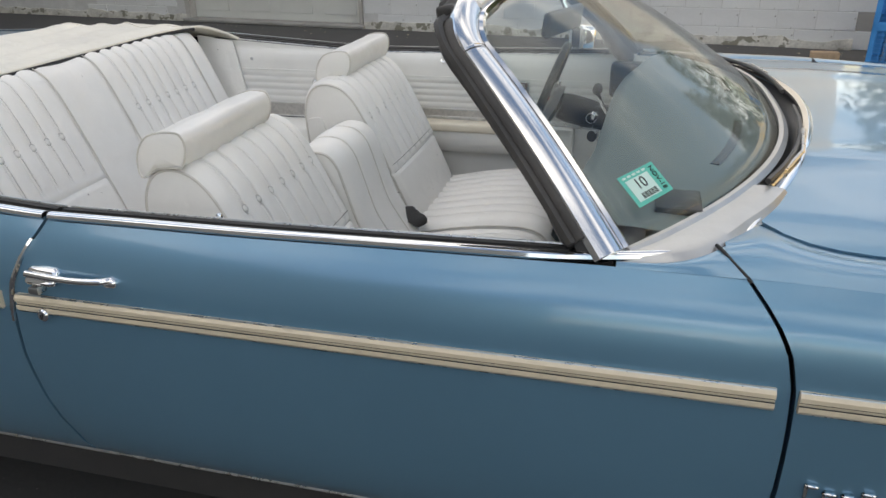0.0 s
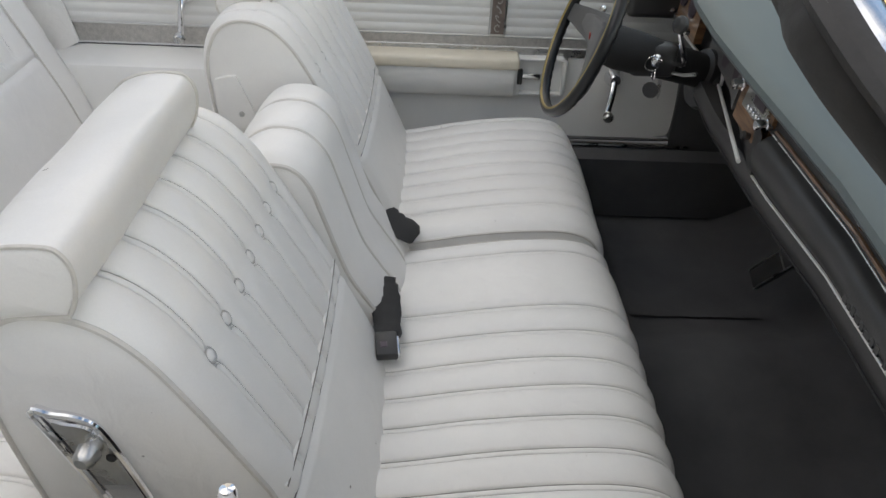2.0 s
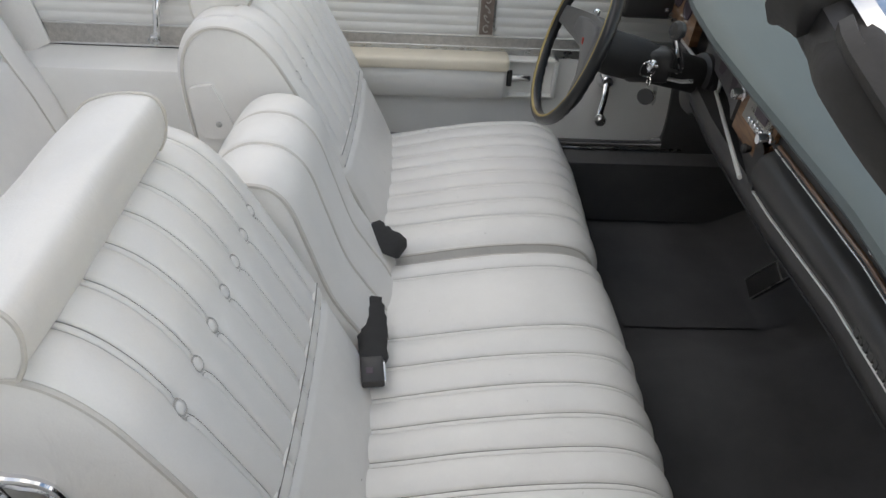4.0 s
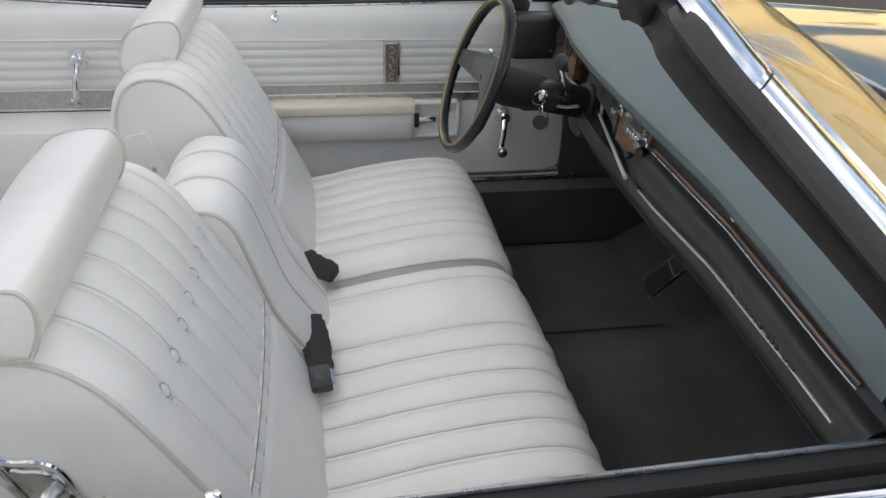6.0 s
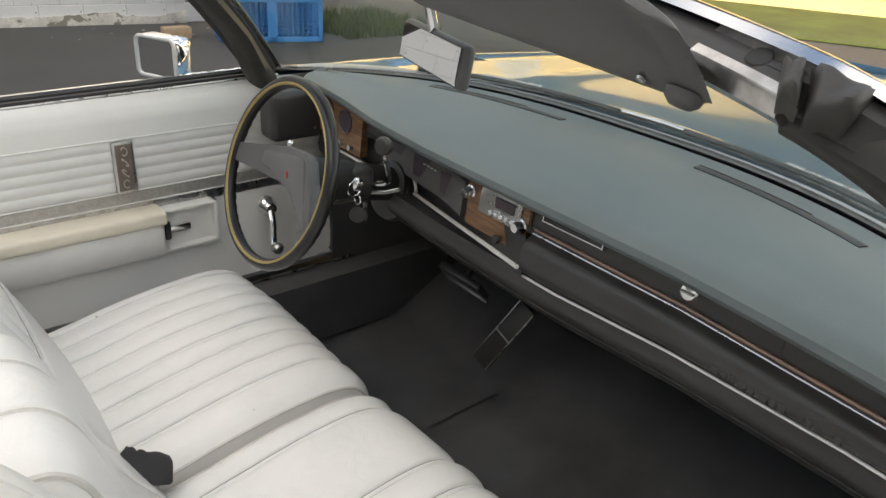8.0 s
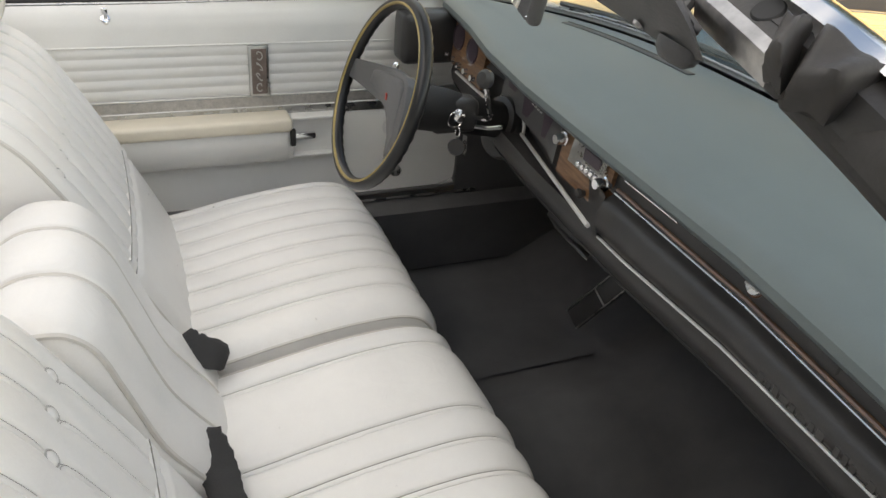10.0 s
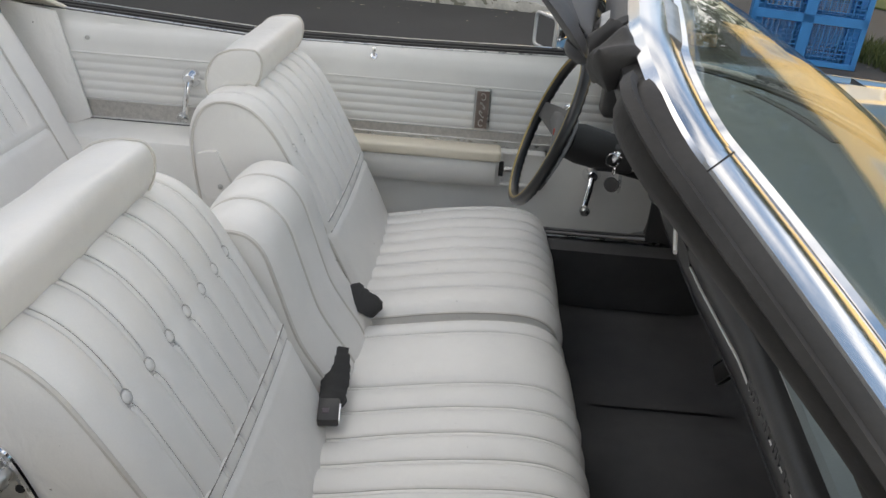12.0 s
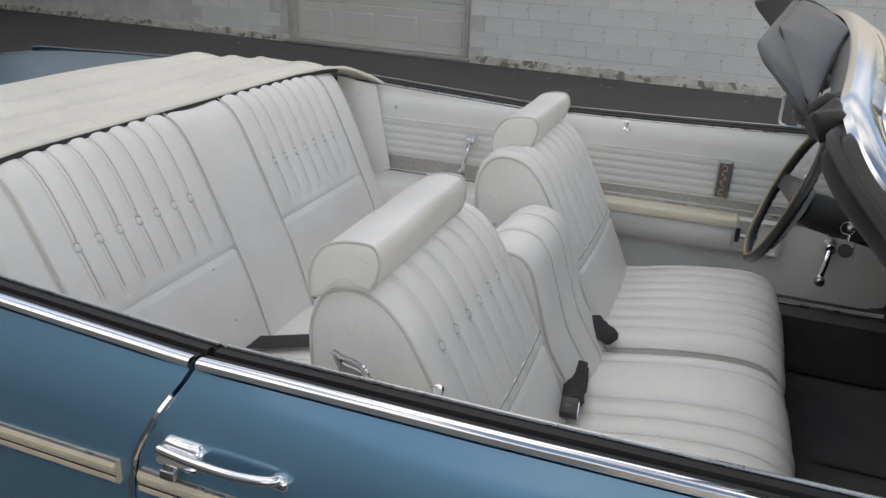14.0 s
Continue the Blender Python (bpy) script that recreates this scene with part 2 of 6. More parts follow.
def sweep(bm, pts, section, closed=False, up=Vector((0, 0, 1)), scale=None):
    """Carries a closed section (side, up) along the points."""
    rows = []
    for k, (p, t, s, u) in enumerate(frames(pts, closed, up)):
        g = scale[k] if scale else 1.0
        rows.append([bm.verts.new(p + s * a * g + u * b * g) for a, b in section])
    n, m = len(rows), len(section)
    for i in range(n if closed else n - 1):
        a, b = rows[i], rows[(i + 1) % n]
        for j in range(m):
            bm.faces.new((a[j], a[(j + 1) % m], b[(j + 1) % m], b[j]))
    if not closed:
        bm.faces.new(rows[0])
        bm.faces.new(rows[-1])


def ring_section(r, n=8):
    return [(r * math.cos(2 * math.pi * k / n), r * math.sin(2 * math.pi * k / n)) for k in range(n)]


def tube(bm, pts, r, n=8, closed=False, scale=None, up=Vector((0, 0, 1))):
    sweep(bm, pts, ring_section(r, n), closed, up, scale)


def lathe(bm, profile, centre, axis, n=20):
    """Turns (radius, height) pairs round an axis."""
    q = Vector(axis).normalized().to_track_quat("Z", "Y").to_matrix()
    rows = []
    for k in range(n):
        c, s = math.cos(2 * math.pi * k / n), math.sin(2 * math.pi * k / n)
        rows.append([bm.verts.new(Vector(centre) + q @ Vector((r * c, r * s, h))) for r, h in profile])
    for i in range(n):
        a, b = rows[i], rows[(i + 1) % n]
        for j in range(len(profile) - 1):
            bm.faces.new((a[j], b[j], b[j + 1], a[j + 1]))
    for j in (0, len(profile) - 1):
        if profile[j][0] > 1e-5:
            bm.faces.new([r[j] for r in rows])


def spline(pts, n):
    """Points along a smooth curve through the given ones."""
    pts = [Vector(p) for p in pts]
    out = []
    for i in range(len(pts) - 1):
        p0, p1, p2, p3 = pts[max(i - 1, 0)], pts[i], pts[i + 1], pts[min(i + 2, len(pts) - 1)]
        for k in range(n):
            t = k / n
            out.append(0.5 * (2 * p1 + (p2 - p0) * t + (2 * p0 - 5 * p1 + 4 * p2 - p3) * t * t + (3 * p1 - p0 - 3 * p2 + p3) * t * t * t))
    out.append(pts[-1])
    return out


def lerp(table, x):
    xs, ys = zip(*table)
    return float(np.interp(x, xs, ys))


def slab(bm, outline, depth):
    """A plate: an outline of points, thickened along a vector."""
    a = [bm.verts.new(p) for p in outline]
    b = [bm.verts.new(Vector(p) + Vector(depth)) for p in outline]
    n = len(a)
    bm.faces.new(a)
    bm.faces.new(list(reversed(b)))
    for i in range(n):
        bm.faces.new((a[i], b[i], b[(i + 1) % n], a[(i + 1) % n]))


# ---------------------------------------------------------------- ground and building
def wall_y(x):
    return 7.55 - 0.13 * x


bm = bmesh.new()
grid(bm, lambda u, v: (u, v, 0.012 * noise.noise(Vector((u * 0.25, v * 0.25, 3.0))) * min(1.0, max(0.0, (abs(v) - 2.2) / 2))),
     [-400, -120, -40] + steps(-16, 16, 64) + [40, 120, 400], [-400, -120, -40] + steps(-14, 16, 60) + [40, 120, 400])
ground = tagged(part("ground", bm, ASPHALT, None), "dark grey worn asphalt yard", "ground", kind="structure")

# the building's wall stands on its own axis: u along it, v up, w out of it towards the car
wall_turn = math.atan2(-0.13, 1.0)
WALL = Matrix.Translation((0, 7.55, 0)) @ Matrix.Rotation(wall_turn, 4, "Z")


def on_wall(u, v, w):
    return WALL @ Vector((u, -w, v))


def wall_box(bm, u0, u1, v0, v1, w0, w1, bevel=0.0, seg=1):
    box(bm, (u0, -w1, v0), (u1, -w0, v1), bevel, seg, WALL)


DOOR_U = (-5.95, -3.08)
bm = bmesh.new()
wall_box(bm, -16, DOOR_U[0] - 0.06, 0, 4.2, -0.25, -0.010)
wall_box(bm, DOOR_U[1] + 0.06, 3.0, 0, 4.2, -0.25, -0.010)
wall_box(bm, DOOR_U[0] - 0.06, DOOR_U[1] + 0.06, 2.35, 4.2, -0.25, -0.010)
wall_north = tagged(part("wall_north", bm, MORTAR, None), "white painted concrete block wall with peeling foot", "wall", kind="structure")

# weathered foot of the wall: a ragged strip of bare, stained block
bm = bmesh.new()
for u0, u1 in ((-16, DOOR_U[0] - 0.08), (DOOR_U[1] + 0.08, 3.0)):
    us = steps(u0, u1, int((u1 - u0) / 0.06))
    def foot(u, k, _us=us):
        top = 0.10 + 0.05 * noise.noise(Vector((u * 2.1, 0, 5))) + 0.03 * noise.noise(Vector((u * 9, 0, 1)))
        return on_wall(u, (0, 0, top * 0.5, top, top)[k], (0.0, 0.035, 0.03 + 0.01 * noise.noise(Vector((u * 6, 2, 0))), 0.012, -0.02)[k])
    grid(bm, foot, us, range(5))
tagged(part("wall_foot", bm, PLINTH, wall_north, "stained crumbling foot of the wall"))

# garage door, set back in its opening
door_1 = tagged(thing("door_1", "closed white sectional garage door in the block wall", "garage door", on_wall(-4.5, 0, -0.1), kind="structure"))
for k in range(4):
    bm = bmesh.new()
    v0 = 0.05 + k * 0.56
    wall_box(bm, DOOR_U[0], DOOR_U[1], v0, v0 + 0.553, -0.16, -0.12, 0.006)
    for q in range(4):
        w = (DOOR_U[1] - DOOR_U[0]) / 4
        a = DOOR_U[0] + w * q + 0.09
        wall_box(bm, a, a + w - 0.18, v0 + 0.10, v0 + 0.45, -0.13, -0.112, 0.012)
    part("door_section", bm, GARAGE, door_1)
for a, b in ((DOOR_U[0] - 0.09, DOOR_U[0]), (DOOR_U[1], DOOR_U[1] + 0.05)):
    bm = bmesh.new()
    wall_box(bm, a, b, 0.0, 2.35, -0.14, 0.012, 0.004)
    part("door_jamb", bm, FRAME_WOOD, door_1, "weathered painted jamb")
bm = bmesh.new()
wall_box(bm, DOOR_U[0] - 0.1, DOOR_U[1] + 0.1, 0.0, 0.05, -0.25, 0.10, 0.012)
part("door_sill", bm, CONCRETE, door_1, "low concrete sill")

# pale leaves and grit on the asphalt before the wall
bm = bmesh.new()
rng = random.Random(4)
for _ in range(130):
    x = rng.uniform(-7, 5)
    y = wall_y(x) - abs(rng.gauss(0.25, 0.5)) - 0.06
    c, a, s = Vector((x, y, 0.016)), rng.uniform(0, 6.28), rng.uniform(0.006, 0.026)
    pts = [c + Vector((s * math.cos(a + k * 1.2566) * (0.6 + 0.4 * (k % 2)), s * math.sin(a + k * 1.2566) * 0.7, rng.uniform(0, 0.006))) for k in range(5)]
    bm.faces.new([bm.verts.new(p) for p in pts])
tagged(part("leaf_litter", bm, LEAF, None), "dry leaves and grit on asphalt by the wall", "litter", kind="stuff")

# rough grass past the pallets
bm = bmesh.new()
for _ in range(2600):
    x, y = rng.uniform(3.85, 5.3), rng.uniform(5.7, 7.1)
    if x < 4.0 + 0.35 * noise.noise(Vector((y * 1.3, 2, 0))):
        continue
    h, a = rng.uniform(0.05, 0.16), rng.uniform(0, 6.28)
    w = Vector((math.cos(a), math.sin(a), 0)) * 0.009
    lean = Vector((rng.uniform(-1, 1), rng.uniform(-1, 1), 0)) * h * 0.5
    p = Vector((x, y, 0.0))
    bm.faces.new([bm.verts.new(q) for q in (p - w, p + w, p + lean + Vector((0, 0, h)))])
tagged(part("grass", bm, GRASS, None), "rough dry green grass beside the asphalt", "grass", kind="stuff")


def pallet(at, turn, lean):
    """A blue plastic pallet stood on its edge: frame, lattice deck, blocks behind it."""
    t = thing("plastic_pallet", "blue plastic pallet stood on edge beside the wall", "pallet", at, "stacked pallets")
    m = Matrix.Translation(at) @ Matrix.Rotation(turn, 4, "Z") @ Matrix.Rotation(lean, 4, "X")
    W, H = 1.0, 1.20
    bm = bmesh.new()
    for x0, x1, z0, z1 in ((0, W, 0, 0.05), (0, W, H - 0.05, H), (0, 0.05, 0, H), (W - 0.05, W, 0, H), (0, W, 0.37, 0.45), (0, W, 0.75, 0.83), (W / 2 - 0.05, W / 2 + 0.05, 0, H)):
        box(bm, (x0, 0.0, z0), (x1, 0.03, z1), 0.004, 1, m)
    part("frame", bm, PALLET, t)
    bm = bmesh.new()
    for cx in (0.05, W / 2 + 0.05):
        for cz in (0.05, 0.45, 0.83):
            w, h = W / 2 - 0.1, 0.32
            for k in range(1, 8):
                x = cx + w * k / 8
                box(bm, (x - 0.004, 0.004, cz), (x + 0.004, 0.026, cz + h), 0, 1, m)
            for k in range(1, 8):
                z = cz + h * k / 8
                box(bm, (cx, 0.006, z - 0.004), (cx + w, 0.024, z + 0.004), 0, 1, m)
    part("lattice_deck", bm, PALLET, t)
    for cx in (0.0, W / 2 - 0.06, W - 0.12):
        for cz in (0.0, H / 2 - 0.07, H - 0.14):
            part("block", boxed((cx, 0.028, cz), (cx + 0.12, 0.13, cz + 0.14), 0.012, 1, m), PALLET, t)
    for cx in (0.0, W / 2 - 0.06, W - 0.12):
        part("runner", boxed((cx, 0.128, 0), (cx + 0.12, 0.15, H), 0.006, 1, m), PALLET, t)
    return t


for k in range(3):
    pallet((2.84 + 0.05 * k, 6.02 + 0.165 * k, 0.0), radians(-17), radians(-3))
t = thing("wood_block", "offcut of brown timber lying on asphalt", "timber", (2.55, 6.35, 0))
part("timber", boxed((2.42, 6.3, 0.0), (2.68, 6.42, 0.11), 0.006), LUMBER, t)

# the yellow clapboard house ahead of the car, known from its mirror image in glass and paint
HOUSE = Matrix.Translation((11.0, 8.0, 0)) @ Matrix.Rotation(radians(-60), 4, "Z")
house = thing("clapboard_house", "long yellow clapboard house with white framed windows", "house", (11.0, 8.0, 0))


def house_pt(u, w, z):
    return HOUSE @ Vector((u, w, z))


HOUSE_TOP = 3.2
bm = bmesh.new()
for k in range(15):
    z = 0.3 + k * 0.19
    bm.faces.new([bm.verts.new(house_pt(*p)) for p in ((-7, -0.03, z), (-7, 0, z + 0.195), (11, 0, z + 0.195), (11, -0.03, z))])
box(bm, (-7, 0.0, 0), (11, 5, HOUSE_TOP - 0.02), 0, 1, HOUSE)
part("wall", bm, YELLOW, house, "yellow clapboard wall")
for w0, w1 in ((-0.25, 2.5), (5.25, 2.5)):
    bm = bmesh.new()
    slab(bm, [house_pt(-7.3, w0, HOUSE_TOP), house_pt(11.3, w0, HOUSE_TOP), house_pt(11.3, w1, HOUSE_TOP + 1.3), house_pt(-7.3, w1, HOUSE_TOP + 1.3)], (0, 0, 0.05))
    part("roof", bm, ROOF, house)
for u in (-6.6, -2.0, 3.0, 7.4):
    w = part("window", boxed((u, -0.06, 1.2), (u + 0.9, 0.01, 2.5), 0.01, 1, HOUSE), GARAGE, house, "white framed window")
    part("pane", boxed((u + 0.09, -0.072, 1.3), (u + 0.81, -0.064, 2.4), 0, 1, HOUSE), FRAME_WOOD, w)
bm = bmesh.new()
slab(bm, [house_pt(-10, -3.4, 0.012), house_pt(12, -3.4, 0.012), house_pt(12, 6, 0.012), house_pt(-10, 6, 0.012)], (0, 0, 0.02))
tagged(part("lawn", bm, LAWN, None), "green lawn before the yellow house", "lawn", kind="structure")

# dark trees behind the house: leaf clumps round thin limbs, known from the same mirror image
bm = bmesh.new()
rng = random.Random(31)
for _ in range(26):
    u0, w0, h0 = rng.uniform(-15, 16), rng.uniform(6.5, 11), rng.uniform(8.0, 11.5)
    tube(bm, [house_pt(u0, w0, 0), house_pt(u0 + 0.2, w0, h0 * 0.5), house_pt(u0 + rng.uniform(-0.5, 0.5), w0, h0)], 0.16, 6, scale=[1.0, 0.7, 0.25])
    for _ in range(800):
        a, r, k = rng.uniform(0, 6.28), rng.uniform(0.3, 1.0) ** 0.5, rng.uniform(0.18, 1.0)
        reach = 2.3 * math.sin(math.pi * min(1.0, k * 0.85 + 0.1)) ** 0.6 + rng.uniform(-0.4, 0.4)
        c = house_pt(u0 + reach * r * math.cos(a), w0 + reach * r * math.sin(a), h0 * k + rng.uniform(-0.2, 0.3))
        e1 = Vector((rng.uniform(-1, 1), rng.uniform(-1, 1), rng.uniform(-0.6, 0.6))).normalized()
        e2 = e1.cross(Vector((rng.uniform(-1, 1), rng.uniform(-1, 1), rng.uniform(-1, 1)))).normalized()
        g = rng.uniform(0.14, 0.30)
        bm.faces.new([bm.verts.new(c + (e1 * p + e2 * q) * g) for p, q in ((-1, -0.2), (-0.2, -0.7), (0.9, -0.3), (0.7, 0.5), (-0.3, 0.8))])
tagged(part("tree_line", bm, FOLIAGE, None), "dark leafy trees standing behind the yellow house", "trees", kind="stuff")

# an unseen tall wall behind the camera, added to keep the sun off the yard and the car
BACK_TURN = radians(SUN_ROUND - 180.0)
REAR = Matrix.Rotation(BACK_TURN, 4, "Z")
bm = bmesh.new()
box(bm, (-8.6, -15.0, 0.0), (-8.0, 14.6, 7.2), 0.0, 1, REAR)
box(bm, (-8.7, -15.1, 7.2), (-7.9, 14.7, 7.35), 0.01, 1, REAR)
shade_wall = tagged(part("shade_wall", bm, CONCRETE, None), "unseen tall grey concrete wall, added to shade the yard", "wall", kind="structure")

# ---------------------------------------------------------------- the car: shape
def belt_z(x):
    return lerp(((-2.9, 1.02), (-1.6, 1.05), (-1.0, 1.035), (-0.62, 1.012), (-0.33, 0.994), (0.1, 0.997), (0.4, 1.003), (0.75, 1.010), (1.0, 1.01), (1.3, 1.002), (2.0, 0.955), (2.8, 0.900)), x)


def side_y(z, x=0.0):
    """Half width of the body at a height."""
    top = belt_z(x) - 0.012
    k = (z - 0.435) / (top - 0.435)
    y = lerp(((0.0, 0.945), (0.05, 0.962), (0.2, 0.985), (0.45, 1.0), (0.7, 1.004), (0.82, 0.998), (0.90, 0.985), (0.95, 0.967), (1.0, 0.942)), k)
    return y - 0.02 * max(0.0, x - 1.2) ** 2 - 0.02 * max(0.0, -x - 1.2) ** 2


def rear_seam(z):
    return lerp(((0.40, -0.32), (0.511, -0.35), (0.60, -0.378), (0.70, -0.390), (0.80, -0.384), (0.87, -0.37), (0.925, -0.344), (0.97, -0.318), (1.02, -0.300)), z)


def front_seam(z):
    return lerp(((0.40, 1.005), (0.626, 1.022), (0.75, 1.022), (0.847, 1.017), (0.90, 1.006), (0.935, 0.990), (0.965, 0.968), (0.99, 0.945), (1.02, 0.92)), z)


GAP = 0.0038
Z_STEPS = [0, 0.03, 0.06, 0.12, 0.2, 0.3, 0.4, 0.5, 0.6, 0.68, 0.74, 0.79, 0.83, 0.865, 0.9, 0.925, 0.95, 0.975, 1.0]


def side_panel(bm, s, x0, x1, n, lip0=True, lip1=True, z_low=0.435):
    """One outer panel between two edge curves of z, its edges turned inwards."""
    us = steps(0, 1, n)
    us = ([-1] if lip0 else []) + us + ([2] if lip1 else [])

    def at(u, k):
        c = min(1.0, max(0.0, u))
        x = 0.0
        z = z_low
        for _ in range(3):
            top = belt_z(x) - 0.012
            z = z_low + (top - z_low) * k
            x = x0(z) + (x1(z) - x0(z)) * c
        y = side_y(z, x) - (0.03 if u in (-1, 2) else 0.0)
        if u in (0, 1):
            y -= 0.0015
        return (x, s * y, z)

    rows = grid(bm, at, us, Z_STEPS)
    return rows


car = thing("convertible_car", "pale blue metallic two-door convertible, top folded down", "car")

# doors and their outer fittings
MOULD_SEC = [(-0.004, -0.0175), (0.006, -0.0175), (0.0105, -0.012), (0.0105, -0.0045), (0.0075, -0.003), (0.0075, 0.003), (0.0105, 0.0045), (0.0105, 0.012), (0.006, 0.0175), (-0.004, 0.0175)]


def moulding(s, x0, x1, parent):
    """A grooved beige strip in a chrome edge along the flank."""
    z = 0.835
    pts = [(x, s * side_y(z, x), z) for x in steps(x0, x1, max(2, int((x1 - x0) / 0.08)))]
    if s > 0:
        pts.reverse()
    bm = bmesh.new()
    sweep(bm, pts, MOULD_SEC)
    m = part("side_moulding", bm, MOULD, parent, "grooved beige vinyl strip", 20)
    for dz in (0.0175, -0.0175):
        bm = bmesh.new()
        tube(bm, [(p[0], p[1] + (s * 0.004), p[2] + dz) for p in pts], 0.0022, 6)
        part("edge_strip", bm, SATIN, m)
    bm = bmesh.new()
    for dz in (0.0035, -0.0035):
        tube(bm, [(p[0], p[1] + s * 0.0085, p[2] + dz) for p in pts], 0.0014, 4)
    part("groove_line", bm, RUBBER, m)
    return m


for s in (-1, 1):
    bm = bmesh.new()
    side_panel(bm, s, lambda z: rear_seam(z) + GAP, lambda z: front_seam(z) - GAP, 30)
    door = part("door", bm, PAINT, car, "pale blue door")
    moulding(s, -0.362, 0.992, door)
    if s < 0:
        # pull handle with a grip, its push button and escutcheon
        bm = bmesh.new()
        lo, hi = (-0.326, -1.018, 0.879), (-0.258, -0.985, 0.911)
        box(bm, lo, hi, 0.010, 3)
        for v in bm.verts:
            if v.co.z > 0.9:
                v.co.y += 0.012
        h = part("door_handle", bm, CHROME, door, "chrome pull handle")
        bm = bmesh.new()
        pts = spline([(-0.318, -1.012, 0.903), (-0.27, -1.016, 0.902), (-0.21, -1.016, 0.901), (-0.168, -1.010, 0.901), (-0.150, -1.002, 0.901), (-0.145, -0.985, 0.900)], 6)
        sweep(bm, pts, [(0.0065 * math.cos(a), 0.0065 * math.sin(a)) for a in steps(0, 5.76, 11)])
        part("grip", bm, CHROME, h)
        bm = bmesh.new()
        box(bm, (-0.162, -1.006, 0.886), (-0.134, -0.985, 0.904), 0.007, 3)
        part("handle_foot", bm, CHROME, h)
        part("push_button", boxed((-0.315, -1.022, 0.864), (-0.292, -0.99, 0.879), 0.003), SATIN, h)
        bm = bmesh.new()
        lathe(bm, [(0.0, 0.014), (0.009, 0.014), (0.0125, 0.011), (0.0135, 0.0), (0.0135, -0.02)], (-0.300, -1.007, 0.818), (0, -1, 0.1), 24)
        key = part("door_lock", bm, CHROME, door, "round chrome key lock")
        part("keyhole", boxed((-0.3012, -1.0235, 0.813), (-0.2988, -1.0205, 0.823)), INK, key)
        bm = bmesh.new()
        tube(bm, [(rear_seam(z) - 0.001, -side_y(z, -0.35) - 0.001, z) for z in steps(0.79, 0.955, 10)], 0.0045, 6)
        part("edge_guard", bm, CHROME, door, "thin chrome edge guard")

for s in (-1, 1):
    bm = bmesh.new()
    side_panel(bm, s, lambda z: -2.61 + 0.10 * (1 - z), lambda z: rear_seam(z) - GAP, 30)
    q = part("quarter_panel", bm, PAINT, car, "pale blue rear quarter panel")
    moulding(s, -2.5, -0.400, q)
    bm = bmesh.new()
    side_panel(bm, s, lambda z: front_seam(z) + GAP, lambda z: 2.75 - 0.2 * (1 - z), 24)
    fd = part("front_fender", bm, PAINT, car, "pale blue front fender")
    moulding(s, 1.025, 2.4, fd)
    if s < 0:
        # chrome script emblem, letters not legible: plain bars and curls
        bm = bmesh.new()
        rng = random.Random(9)
        for k in range(7):
            x = 1.06 + k * 0.027
            y = -side_y(0.68, x) - 0.004
            h = 0.018 + 0.010 * (k % 3 == 0)
            box(bm, (x, y - 0.003, 0.655), (x + 0.006, y + 0.004, 0.655 + h), 0.0015, 1)
            box(bm, (x, y - 0.003, 0.655 + h - 0.006), (x + 0.020, y + 0.004, 0.655 + h), 0.0015, 1)
        part("emblem", bm, CHROME, fd, "small chrome emblem")
    # sill below the door
    bm = bmesh.new()
    sweep(bm, [(x, s * 0.885, 0.385) for x in steps(-1.0, 1.2, 12)], [(-0.03, -0.10), (0.028, -0.06), (0.034, 0.02), (0.02, 0.034), (-0.03, 0.034)])
    part("rocker_panel", bm, BLACK, car)
    bm = bmesh.new()
    tube(bm, [(x, s * 0.945, 0.434) for x in steps(-1.9, 1.2, 20)], 0.004, 6)
    part("rocker_trim", bm, SATIN, car, "thin bright sill trim")


def fender_top(x, y):
    """Height of the upper deck of the body: fenders, hood and boot lid."""
    k = abs(y)
    h = 0.998 + 0.050 * (1 - (k / 0.95) ** 2)
    h -= 0.055 * max(0.0, (k - 0.72) / 0.24) ** 2
    h -= 0.014 * max(0.0, x - 1.3) ** 2 + 0.040 * max(0.0, x - 1.25)
    return h


def hood_edge(y):
    return 1.155 - 0.21 * (abs(y) / 0.80) ** 1.9


def hood_side(x):
    """Half width of the hood: its corner curves in towards the cowl."""
    return 0.828 - 0.087 * math.exp(-(max(x, 0.95) - 0.967) / 0.055)


def ws_base(y):
    k = min(1.0, abs(y) / 0.903)
    return Vector((1.075 - 0.323 * k ** 2.6, y, 1.046 - 0.037 * k ** 3))


def ws_head(y):
    k = min(1.0, abs(y) / 0.675)
    return Vector((0.505 - 0.060 * k ** 2, y, 1.390 - 0.070 * k * k))


# upper skins
Y_HOOD = 0.80
bm = bmesh.new()
ys = steps(-Y_HOOD, Y_HOOD, 40)
us = [-1] + steps(0, 1, 24)


def hood_at(u, y):
    x = hood_edge(y) + (2.72 - hood_edge(y)) * max(u, 0) ** 1.6
    w = max(-Y_HOOD, min(Y_HOOD, y)) * hood_side(x) / Y_HOOD
    z = fender_top(x, w) + 0.002 + 0.008 * math.exp(-((abs(w) - 0.42) / 0.05) ** 2)
    return (x, w, z - (0.025 if u < 0 or abs(y) > Y_HOOD else 0))


